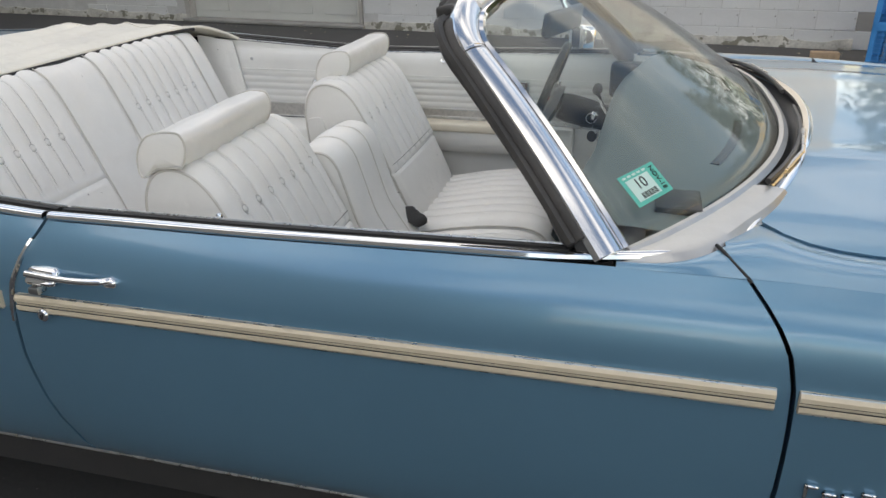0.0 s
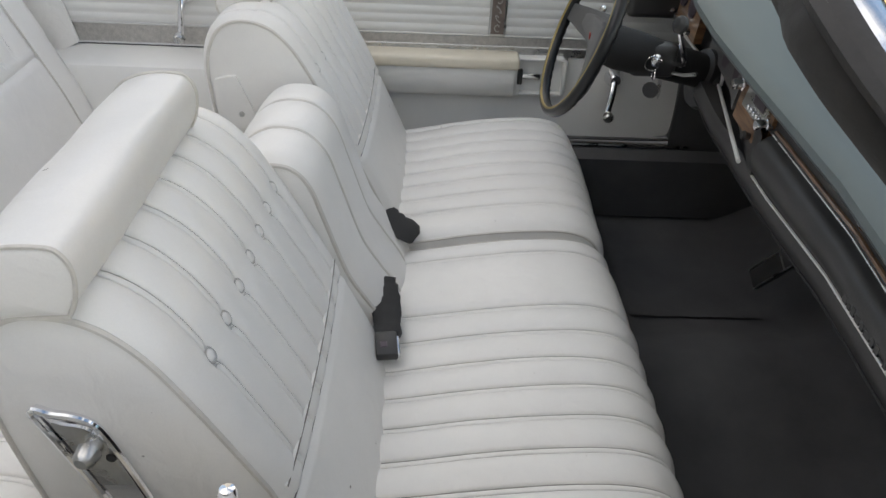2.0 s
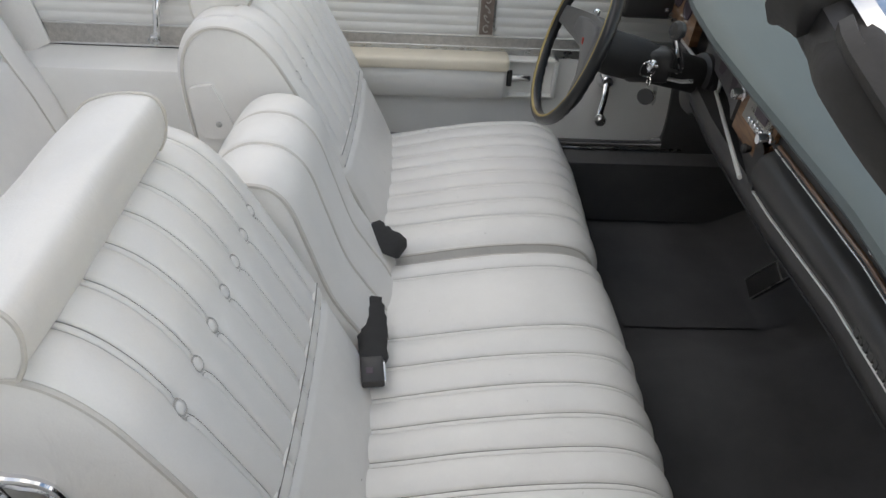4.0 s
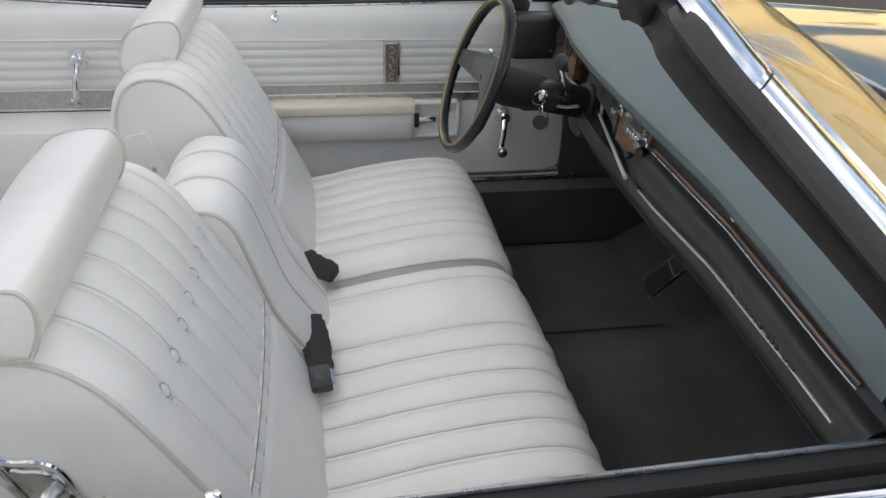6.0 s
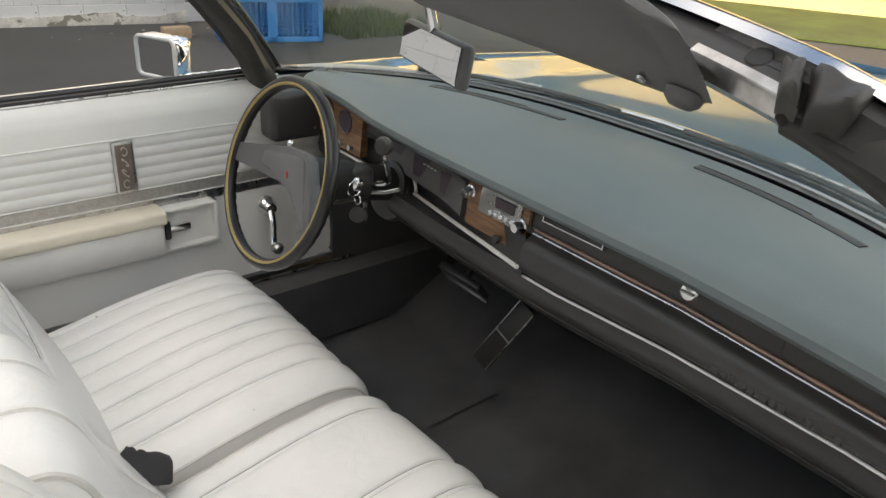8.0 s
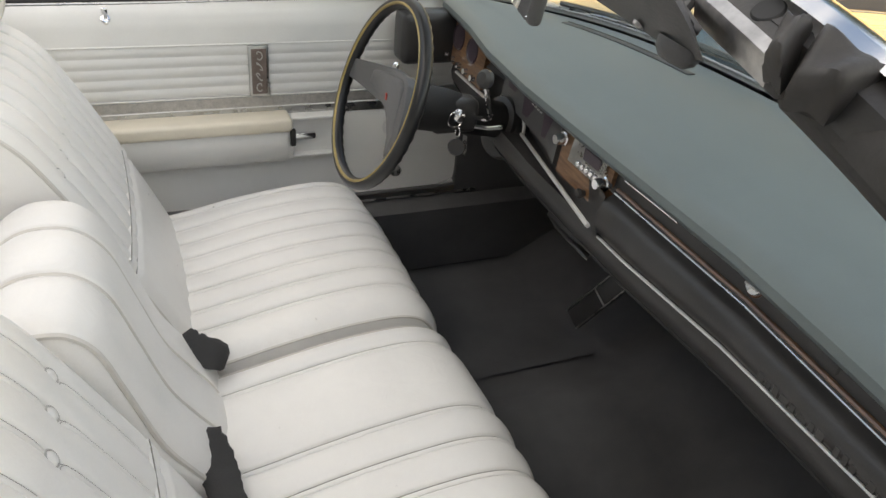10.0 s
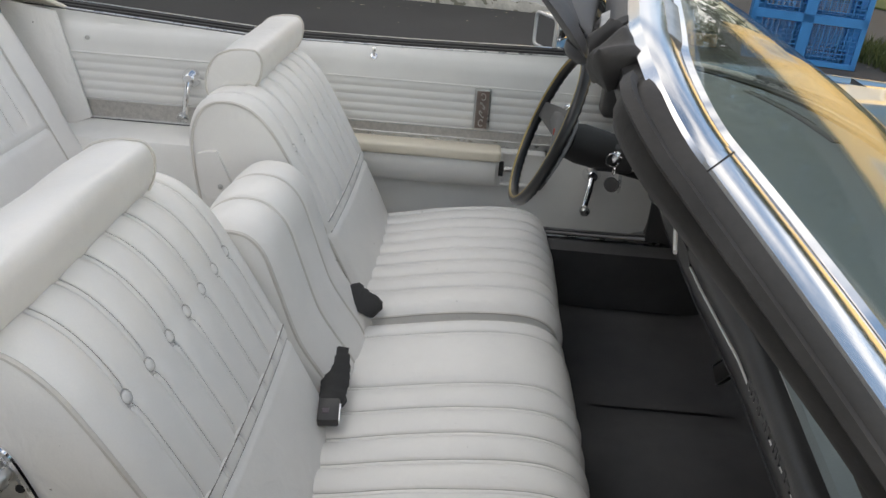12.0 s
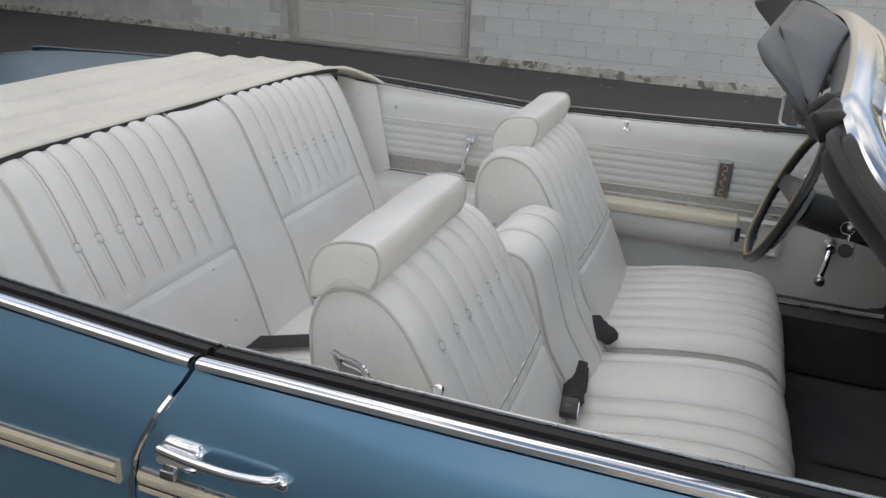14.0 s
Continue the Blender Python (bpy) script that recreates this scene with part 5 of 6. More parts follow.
    for a, b in zip(rows, rows[1:]):
        for i in range(n):
            bm.faces.new((a[i], a[(i + 1) % n], b[(i + 1) % n], b[i]))
    bm.faces.new(rows[0])
    bm.faces.new(rows[-1])
    hr = part("headrest", bm, VINYL, seat, "smooth white vinyl headrest", 60)
    for y in (hy0, hy1):
        welt([Vector((c.x + (p.x - c.x) * 1.015, y, c.z + (p.z - c.z) * 1.015)) for p in sec], 0.0025, hr, True)
    for y in (s * 0.40, s * 0.57):
        bm = bmesh.new()
        tube(bm, [(-0.235, y, 0.96), (-0.24, y, 1.03)], 0.006, 8)
        part("post", bm, CHROME, hr)
    # release plate at the side
    yo = s * 0.684
    if s < 0:
        bm = bmesh.new()
        out = spline([(-0.150, yo, 0.740), (-0.165, yo, 0.800), (-0.179, yo, 0.848), (-0.190, yo, 0.870), (-0.208, yo, 0.879), (-0.228, yo, 0.882), (-0.247, yo, 0.886), (-0.232, yo, 0.840), (-0.214, yo, 0.785), (-0.200, yo, 0.740)], 4)
        slab(bm, out, (0, 0.012, 0))
        pl = part("release_plate", bm, CHROME, seat, "chrome seat release plate")
        bm = bmesh.new()
        tube(bm, [p + Vector((0, -0.002, 0)) for p in out], 0.0042, 8, up=Vector((0, 1, 0)))
        part("plate_rim", bm, CHROME, pl)
        mid = sum(out, Vector()) / len(out)
        bm = bmesh.new()
        slab(bm, [mid + (p - mid) * 0.66 + Vector((0, -0.002, 0)) for p in out], (0, 0.002, 0))
        part("plate_field", bm, SATIN, pl, "brushed inner field")
        bm = bmesh.new()
        lathe(bm, [(0.0, 0.030), (0.007, 0.030), (0.011, 0.026), (0.013, 0.012), (0.0095, 0.010), (0.0095, 0.002), (0.014, 0.001), (0.014, -0.002)], (-0.192, yo - 0.002, 0.842), (-0.15, -1, 0.0), 20)
        part("release_knob", bm, SATIN, pl, "bevelled metal knob")
        bm = bmesh.new()
        lathe(bm, [(0.0, 0.003), (0.005, 0.002), (0.006, 0.0)], (-0.181, yo - 0.002, 0.818), (0, -1, 0), 12)
        part("screw", bm, RUBBER, pl)
    yi = s * 0.1775
    if s > 0:
        bm = bmesh.new()
        slab(bm, spline([(-0.278, yi, 0.80), (-0.283, yi, 0.875), (-0.275, yi, 0.888), (-0.245, yi, 0.893), (-0.235, yi, 0.883), (-0.205, yi, 0.80), (-0.215, yi, 0.785), (-0.265, yi, 0.785)], 3), (0, 0.012, 0))
        pl = part("hinge_cover", bm, VINYL, seat, "white hinge cover plate")
        bm = bmesh.new()
        lathe(bm, [(0.0, 0.004), (0.005, 0.003), (0.006, 0.0)], (-0.235, yi - 0.0, 0.815), (0, -1, 0), 12)
        part("screw", bm, SATIN, pl)
    # cushion
    c0, c1 = (-0.70, 0.098) if s < 0 else (0.132, 0.70)
    if s < 0:
        cs = [0.040, -0.139, -0.211] + [-0.281 - 0.0645 * k for k in range(7)]
    else:
        cs = [0.226 + 0.0625 * k for k in range(8)]
    CUSH = [(-0.06, 0.52), (0.03, 0.535), (0.12, 0.552), (0.22, 0.570), (0.33, 0.585), (0.42, 0.590), (0.475, 0.582), (0.510, 0.560), (0.528, 0.525), (0.530, 0.485), (0.518, 0.44), (0.49, 0.38)]
    cprof = profile_frames([(x, z) for x, z in reversed(CUSH)], 7)
    cprof = [(p, -n if n.z < -0.2 or (n.x < 0 and abs(n.z) < 0.2) else n, r) for p, n, r in cprof]
    bm = bmesh.new()

    def soft(p, y):
        k = (y - c0) / (c1 - c0)
        return 0.010 * max(0.0, math.sin(math.pi * k)) ** 0.6 + 0.0025 * noise.noise(Vector((p.x * 6, y * 9, s))) - 0.004 * math.exp(-((p.x - 0.12) / 0.12) ** 2)

    cw = lambda p: 1.0 if p.z > 0.46 or p.x < 0.4 else max(0.0, (p.z - 0.42) / 0.04)
    rows_c = padded(bm, cprof, c0, c1, cs, 0.0100, cw, soft, 0.014)
    ends_c = {c0: [r[0].co.copy() for r in rows_c], c1: [r[-1].co.copy() for r in rows_c]}
    cu = part("cushion", bm, VINYL, seat, "pleated white vinyl cushion", 60)
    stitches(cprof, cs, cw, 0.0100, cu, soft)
    for y, o in ((c0, -1), (c1, 1)):
        bm = bmesh.new()
        top = ends_c[y]
        grid(bm, lambda i, k, y=y, o=o, top=top: (top[i].x, y + o * 0.006 * math.sin(math.pi * k), top[i].z + (0.36 - top[i].z) * k), range(len(top)), steps(0, 1, 5))
        part("cushion_side", bm, VINYL, cu)
        welt([p + n * 0.001 for p, (q, n, r) in zip(ends_c[y], cprof)], 0.0032, cu)
    bm = bmesh.new()
    box(bm, (-0.2, c0 + 0.04, 0.27), (0.45, c1 - 0.04, 0.40), 0.02)
    part("seat_base", bm, BLACK, seat)
    return seat


pas = front_seat(-1, "wide white pleated vinyl front seat, passenger half with headrest")
drv = front_seat(1, "white pleated vinyl front seat, driver half with headrest")

# folded centre armrest between the backrests
arm = thing("center_armrest", "white vinyl centre armrest folded up between front seats", "armrest", (-0.05, 0, 0.55))
ARM = [(0.096, 0.53), (0.076, 0.575), (0.046, 0.622), (0.012, 0.684), (-0.020, 0.785), (-0.042, 0.852), (-0.068, 0.884), (-0.098, 0.893), (-0.130, 0.889), (-0.158, 0.868), (-0.178, 0.83), (-0.186, 0.77), (-0.175, 0.65), (-0.15, 0.52)]
ap = profile_frames(ARM, 8)
bm = bmesh.new()
rows_a = padded(bm, ap, -0.165, 0.155, [-0.062, 0.052], 0.008, lambda p: 1.0, lambda p, y: 0.012 * max(0.0, math.sin(math.pi * (y + 0.165) / 0.32)) ** 0.7, 0.014)
ends_a = {-0.165: [r[0].co.copy() for r in rows_a], 0.155: [r[-1].co.copy() for r in rows_a]}
ab = part("armrest_pad", bm, VINYL, arm, "padded white vinyl", 60)
for y, o in ((-0.165, -1), (0.155, 1)):
    bm = bmesh.new()
    end_cap(bm, ends_a[y], y, o, 0.012)
    part("side_panel", bm, VINYL, ab)
    welt([p + n * 0.0015 for p, (q, n, r) in list(zip(ends_a[y], ap))[:-10]], 0.0042, ab)
welt([Vector((p.x, -0.062, p.z)) + n * 0.012 for p, n, r in ap[:-10]], 0.003, ab)
welt([Vector((p.x, 0.052, p.z)) + n * 0.012 for p, n, r in ap[:-10]], 0.003, ab)

# rear bench
rear = thing("rear_bench", "white pleated buttoned vinyl rear bench seat", "car seat", (-0.85, 0, 0.3))
RB = [(-0.775, 0.47), (-0.800, 0.55), (-0.832, 0.65), (-0.870, 0.742), (-0.905, 0.825), (-0.935, 0.893), (-0.965, 0.96), (-0.992, 1.012), (-1.022, 1.050), (-1.062, 1.068), (-1.11, 1.064), (-1.15, 1.04)]
rp_ = profile_frames(RB, 8)
rseams = [m for s in (-1, 1) for m in ([s * (0.190 + 0.0593 * k) for k in range(7)] + [s * 0.112])] + [-0.625, 0.625]
pseams = [m for m in rseams if 0.15 < abs(m) < 0.6]
bm = bmesh.new()


def rear_where(p):
    return min(1.0, max(0.0, (p.z - 0.765) / 0.012))


def rear_extra(p, y):
    v = 0.0
    if 0.112 < abs(y) < 0.625:
        v -= 0.008 * math.exp(-((p.z - 0.742) / 0.005) ** 2) + 0.006 * math.exp(-((p.z - 0.770) / 0.005) ** 2)
        for m in pseams:
            d2 = (y - m) ** 2 + (p.z - 0.893) ** 2
            if d2 < 0.002:
                v -= 0.0065 * math.exp(-d2 / 0.00014)
    for m in (-0.112, 0.112, -0.625, 0.625):
        v -= 0.004 * math.exp(-((y - m) / 0.0045) ** 2)
    v += 0.012 * math.cos(y * 1.6) - 0.010 * math.exp(-(y / 0.09) ** 2)
    return v


padded(bm, rp_, -0.735, 0.735, rseams, 0.0090, rear_where, rear_extra, 0.05)
rb = part("backrest", bm, VINYL, rear, "pleated white vinyl rear backrest", 60)
stitches(rp_, pseams, rear_where, 0.0090, rb, rear_extra)
bp = next(p for p, n, r in rp_ if p.z > 0.890)
bn = next(n for p, n, r in rp_ if p.z > 0.890)
for m in pseams:
    q = bp + bn * (0.012 * math.cos(m * 1.6) + 0.0002)
    button(rb, (q.x, m, q.z), bn, 1.15)
for m in (-0.112, 0.112, -0.625, 0.625):
    welt([Vector((p.x, m, p.z)) + n * (0.0045 + 0.012 * math.cos(m * 1.6)) for p, n, r in rp_[:-6]], 0.0022, rb)
for y in (-0.735, 0.735):
    bm = bmesh.new()
    top = [p + n * -0.045 for p, n, r in rp_]
    grid(bm, lambda i, k, y=y, top=top: (top[i].x + (-1.15 - top[i].x) * k, y, top[i].z), range(len(top)), steps(0, 1, 3))
    part("side_panel", bm, VINYL, rb)
RC = [(-0.80, 0.485), (-0.72, 0.492), (-0.62, 0.500), (-0.52, 0.508), (-0.46, 0.502), (-0.425, 0.478), (-0.41, 0.43), (-0.42, 0.30)]
rcp = profile_frames([q for q in reversed(RC)], 6)
rcp = [(p, -n if n.z < -0.2 or (n.x < 0 and abs(n.z) < 0.2) else n, r) for p, n, r in rcp]
bm = bmesh.new()
padded(bm, rcp, -0.70, 0.70, [s * (0.12 + 0.072 * k) for s in (-1, 1) for k in range(8)], 0.009, lambda p: 1.0, lambda p, y: -0.006 * math.exp(-(y / 0.1) ** 2), 0.02)
part("cushion", bm, VINYL, rear, "pleated white vinyl rear cushion", 60)
bm = bmesh.new()
box(bm, (-1.1, -0.68, 0.27), (-0.46, 0.68, 0.42), 0.02)
part("seat_base", bm, BLACK, rear)


# ---------------------------------------------------------------- belts
def webbing(name, label, pts, width, parent=None, up=(0, 0, 1), group="seat belts"):
    t = thing(name, label, "seat belt", pts[0], group)
    bm = bmesh.new()
    ps = spline(pts, 8)
    sweep(bm, ps, [(-width / 2, -0.001), (width / 2, -0.001), (width / 2, 0.001), (-width / 2, 0.001)], up=Vector(up))
    part("webbing", bm, BELT, t)
    return t


def crumpled(bm, pts, w, h, seed, n=9):
    """A creased cloth sleeve along a line: flat below, bulging above, ragged in width."""
    rng2 = random.Random(seed)
    rows = []
    ps = spline(pts, 5)
    for k, (p, t, sd, u) in enumerate(frames(ps)):
        wk = w * (1 + rng2.uniform(-0.07, 0.07))
        end = min(1.0, 0.55 + 0.45 * k / 2, 0.7 + 0.3 * (len(ps) - 1 - k) / 2)
        rows.append([bm.verts.new(p + sd * wk * end * math.cos(a) * (1 + rng2.uniform(-0.05, 0.05)) + Vector((0, 0, 1)) * (h * end * (0.5 + math.sin(a)) * (1 + rng2.uniform(-0.10, 0.10)) if math.sin(a) > -0.1 else -0.002))
                     for a in steps(0, 2 * math.pi * (n - 1) / n, n - 1)])
    for a, b in zip(rows, rows[1:]):
        for j in range(n):
            bm.faces.new((a[j], a[(j + 1) % n], b[(j + 1) % n], b[j]))
    bm.faces.new(rows[0])
    bm.faces.new(rows[-1])


bk = thing("seat_belt_buckle", "black seat belt buckle lying on passenger cushion", "seat belt", (0.08, -0.16, 0.585), "seat belts")
bm = bmesh.new()
crumpled(bm, [(0.060, -0.085, 0.606), (0.072, -0.118, 0.598), (0.077, -0.160, 0.590), (0.080, -0.205, 0.588), (0.082, -0.236, 0.588)], 0.026, 0.011, 5)
part("sleeve", bm, BELT, bk, "crumpled black sleeve", 40)
BM = Matrix.Translation((0.083, -0.252, 0.590)) @ Matrix.Rotation(radians(7), 4, "Z") @ Matrix.Rotation(radians(4), 4, "X")
part("buckle", boxed((-0.020, -0.030, -0.004), (0.018, 0.026, 0.013), 0.004, 2, BM), BLACK, bk, "black buckle")
part("release_button", boxed((-0.012, -0.014, 0.0125), (0.000, 0.000, 0.0142), 0.001, 1, BM), DIAL, bk, "small square mark")
part("bright_edge", boxed((0.0165, -0.029, -0.001), (0.0205, 0.012, 0.0125), 0.001, 1, BM), CHROME, bk)
t2 = thing("seat_belt_end", "black seat belt end tucked between the front seats", "seat belt", (0.09, 0.13, 0.56), "seat belts")
bm = bmesh.new()
crumpled(bm, [(0.050, 0.128, 0.612), (0.068, 0.118, 0.606), (0.092, 0.108, 0.594), (0.122, 0.096, 0.582)], 0.036, 0.012, 8)
part("sleeve", bm, BELT, t2, "crumpled black cloth sleeve", 40)
webbing("rear_seat_belt", "black webbing lying across the rear cushion", [(-0.82, -0.20, 0.516), (-0.74, -0.17, 0.518), (-0.62, -0.12, 0.526), (-0.50, -0.07, 0.530), (-0.43, -0.04, 0.505)], 0.062)
t3 = thing("rear_belt_buckle", "black belt buckle on the rear cushion", "seat belt", (-0.62, -0.56, 0.52), "seat belts")
part("buckle", boxed((-0.75, -0.34, 0.515), (-0.66, -0.30, 0.538), 0.006, 2), BLACK, t3)
part("sleeve", boxed((-0.80, -0.345, 0.515), (-0.745, -0.29, 0.545), 0.010, 2), BELT, t3)
t4 = thing("rear_belt_stub", "grey belt stub between rear cushion and back", "seat belt", (-0.79, 0.15, 0.51), "seat belts")
part("stub", boxed((-0.80, 0.12, 0.505), (-0.755, 0.18, 0.525), 0.006, 2), GREY, t4)

# ---------------------------------------------------------------- folded top under its boot cover
boot = thing("boot_cover", "cream vinyl boot cover over the folded top", "top cover", (-1.5, 0, 1.05))
bm = bmesh.new()


def boot_at(u, k):
    y = 0.90 * u
    front = lerp(((0.0, -1.055), (0.6, -1.055), (0.75, -1.03), (0.86, -0.975), (0.94, -0.92), (1.0, -0.885)), abs(u))
    back = -1.80 + 0.10 * abs(u) ** 3
    x = front + (back - front) * k
    e = max(0.0, (abs(u) - 0.82) / 0.18)
    z = 1.091 - 0.010 * k - 0.085 * e ** 1.5 * (1 - 0.5 * k) - 0.040 * max(0.0, (k - 0.86) / 0.14) ** 2
    z += (0.006 * math.sin(x * 38 + 2.5 * noise.noise(Vector((x * 2, y * 1.3, 0)))) + 0.007 * noise.noise(Vector((x * 9, y * 1.6, 5)))) * min(1.0, k * 8) * (1 - e)
    z += 0.010 * noise.noise(Vector((y * 9, 4, 0))) * e
    for fy, fx, w, amp, tilt in ((0.58, -1.45, 0.030, 0.007, -0.5), (0.74, -1.25, 0.025, 0.010, 0.5)):
        d = (y - fy) - tilt * (x - fx)
        z += amp * math.exp(-(d / w) ** 2) * math.exp(-((x - fx) / 0.22) ** 2)
    return (x, y, z)


grid(bm, boot_at, steps(-1, 1, 70), steps(0, 1, 36))
bc = part("cover", bm, VINYL_TOP, boot, "slack cream vinyl")
so = bc.modifiers.new("thickness", "SOLIDIFY")
so.thickness = 0.006
bm = bmesh.new()
tube(bm, [Vector(boot_at(u, 0)) + Vector((0, 0, -0.004)) for u in steps(-1, 1, 60)], 0.006, 6)
part("hem", bm, VINYL_TOP, boot)
bm = bmesh.new()
tube(bm, [Vector(boot_at(u, 0)) + Vector((0.004, 0, -0.012)) for u in steps(-0.8, 0.8, 50)], 0.007, 6)
part("under_trim", bm, RUBBER, boot, "dark retaining trim")
bm = bmesh.new()
tube(bm, [Vector(boot_at(0.80 - 0.02 * math.sin(k * 7), k)) for k in steps(0.02, 0.95, 40)], 0.0035, 6)
part("seam", bm, VINYL_TOP, boot)

# ---------------------------------------------------------------- dashboard
dash = thing("dashboard", "dark padded dashboard with woodgrain panels and bright strips", "dashboard", (0.75, 0, 0.9))
LIP = ((-0.82, 0.640), (-0.68, 0.650), (-0.38, 0.680), (0.0, 0.688), (0.2, 0.695), (0.40, 0.715), (0.55, 0.745), (0.70, 0.770), (0.83, 0.792))


def lip(y):
    return lerp(LIP, y)


def dash_face(y, z):
    """The front of the board below the lip."""
    x = lip(y) + lerp(((0.10, 0.0), (0.2, 0.03), (0.4, 0.035), (0.54, 0.0), (0.8, -0.03)), y) * min(1.0, max(0.0, (z - 0.85) / 0.03))
    return x + lerp(((0.745, 0.120), (0.770, 0.062), (0.790, 0.040), (0.805, 0.030), (0.825, 0.026), (0.845, 0.030), (0.852, 0.030), (0.858, 0.018), (0.875, 0.010), (0.900, 0.010), (0.918, 0.018), (0.927, 0.034), (0.935, 0.042), (0.985, 0.046)), z)


def rise(y, z):
    """The lower board climbs towards the passenger's door."""
    return z + 0.030 * min(1.0, max(0.0, (-y - 0.15) / 0.5)) * min(1.0, max(0.0, (0.925 - z) / 0.07))


def lip_drop(y):
    return -0.010 * max(0.0, (abs(y) - 0.5) / 0.3) ** 2


def pad_z(y, t):
    """Height of the padded top, from the lip (0) to the foot of the glass (1)."""
    end = ws_base(max(-0.88, min(0.88, y))).z - 0.006
    return 1.0245 + (end - 1.0245) * t * (2 - t) + 0.007 * math.sin(math.pi * t)


bm = bmesh.new()


def pad(y, k):
    a = lip(y)
    edge = [(0.046, 0.982), (0.010, 0.984), (-0.003, 0.990), (-0.010, 1.000), (-0.008, 1.011), (0.004, 1.020), (0.024, 1.0245)]
    if k < 7:
        return (a + edge[k][0], y, edge[k][1] + lip_drop(y))
    t = (k - 6) / 12
    back = ws_base(max(-0.88, min(0.88, y))).x - 0.012
    x = a + 0.05 + (back - a - 0.05) * t
    return (x, y, pad_z(y, t) + lip_drop(y) * (1 - t))


grid(bm, pad, steps(-0.82, 0.82, 60), range(19))
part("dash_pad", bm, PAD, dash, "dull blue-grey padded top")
# defroster slots near the glass
for c, w in ((-0.36, 0.16), (0.30, 0.18)):
    pts = []
    for y in steps(c - w, c + w, 10):
        b = ws_base(y)
        pts.append(Vector((b.x - 0.085, y, pad_z(y, 0.78) + 0.001)))
    bm = bmesh.new()
    sweep(bm, pts, [(-0.009, -0.004), (0.009, -0.004), (0.009, 0.0008), (0.006, 0.0016), (-0.006, 0.0016), (-0.009, 0.0008)])
    slot = part("defroster_grille", bm, BLACK, dash, "black defroster grille")
    bm = bmesh.new()
    tube(bm, [p + Vector((0.010, 0, 0.0015)) for p in pts[len(pts) // 3:]], 0.0012, 5)
    part("grille_edge", bm, GREY, slot)
bm = bmesh.new()
box(bm, (0.80, -0.76, 1.018), (0.88, -0.66, 1.032), 0.004, 2)
part("corner_speaker", bm, BLACK, dash, "black corner grille")
# face of the board
bm = bmesh.new()
zs = [0.745, 0.757, 0.770, 0.780, 0.790, 0.798, 0.805, 0.815, 0.825, 0.835, 0.845, 0.849]
grid(bm, lambda y, z: (dash_face(y, z), y, rise(y, z)), steps(-0.82, 0.80, 50), zs)
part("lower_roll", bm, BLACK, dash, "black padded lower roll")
bm = bmesh.new()
grid(bm, lambda y, z: (dash_face(y, z), y, rise(y, z)), steps(-0.80, -0.072, 26), [0.852, 0.856, 0.860, 0.868, 0.875, 0.888, 0.900, 0.910, 0.918, 0.923, 0.927])
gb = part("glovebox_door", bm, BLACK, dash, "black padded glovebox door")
bm = bmesh.new()
rng = random.Random(12)
y = -0.46
while y > -0.66:
    w = rng.uniform(0.007, 0.016)
    z = 0.876
    zr = rise(y, z)
    part("embossed_bar", boxed((dash_face(y, z) - 0.0015, y - w, zr - 0.006), (dash_face(y, z) + 0.002, y, zr + rng.uniform(0.003, 0.008)), 0.0008, 1), BLACK, gb)
    y -= w + 0.004 + (0.012 if rng.random() < 0.15 else 0)
bm = bmesh.new()
grid(bm, lambda y, z: (dash_face(y, z), y, z), steps(-0.82, 0.80, 50), [0.927, 0.935, 0.95, 0.97, 0.985])
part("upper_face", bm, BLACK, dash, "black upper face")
bm = bmesh.new()
grid(bm, lambda y, z: (lerp(((-0.08, 0.698), (0.12, 0.745), (0.35, 0.800), (0.82, 0.812)), y) + 0.004, y, z), steps(-0.075, 0.80, 40), [0.849, 0.862, 0.88, 0.90, 0.918, 0.927])
part("driver_face", bm, BLACK, dash)
bm = bmesh.new()
grid(bm, lambda y, k: (dash_face(y, 0.849) + (lerp(((-0.08, 0.704), (0.12, 0.751), (0.35, 0.806), (0.82, 0.818)), y) - dash_face(y, 0.849)) * k, y, 0.8485), steps(-0.075, 0.80, 20), steps(0, 1, 2))
part("lower_shelf", bm, BLACK, dash)
bm = bmesh.new()
grid(bm, lambda y, x: (dash_face(y, 0.745) + x, y, rise(y, 0.745) + 0.1 * x), steps(-0.82, 0.80, 8), steps(0.0, 0.5, 4))
part("underside", bm, BLACK, dash)


def dash_line(y0, y1, z, r, mat, name, out=0.002, n=30, label=""):
    bm = bmesh.new()
    sweep(bm, [(dash_face(y, z) - out, y, rise(y, z)) for y in steps(y0, y1, n)], [(r * math.cos(a), r * 0.8 * math.sin(a)) for a in steps(0, 5.24, 5)])
    return part(name, bm, mat, dash, label)


dash_line(-0.74, -0.074, 0.8505, 0.0028, PALE_TRIM, "glovebox_strip", 0.0095, 52, "bright glovebox strip")
dash_line(-0.74, -0.074, 0.9295, 0.0018, SATIN, "upper_strip", 0.002, 30, "satin upper strip")
dash_line(-0.74, -0.074, 0.9345, 0.0042, WOOD, "wood_strip", 0.002, 30, "thin woodgrain strip")
dash_line(-0.74, 0.78, 0.8005, 0.0022, RUBBER, "lower_bead", 0.001, 40)
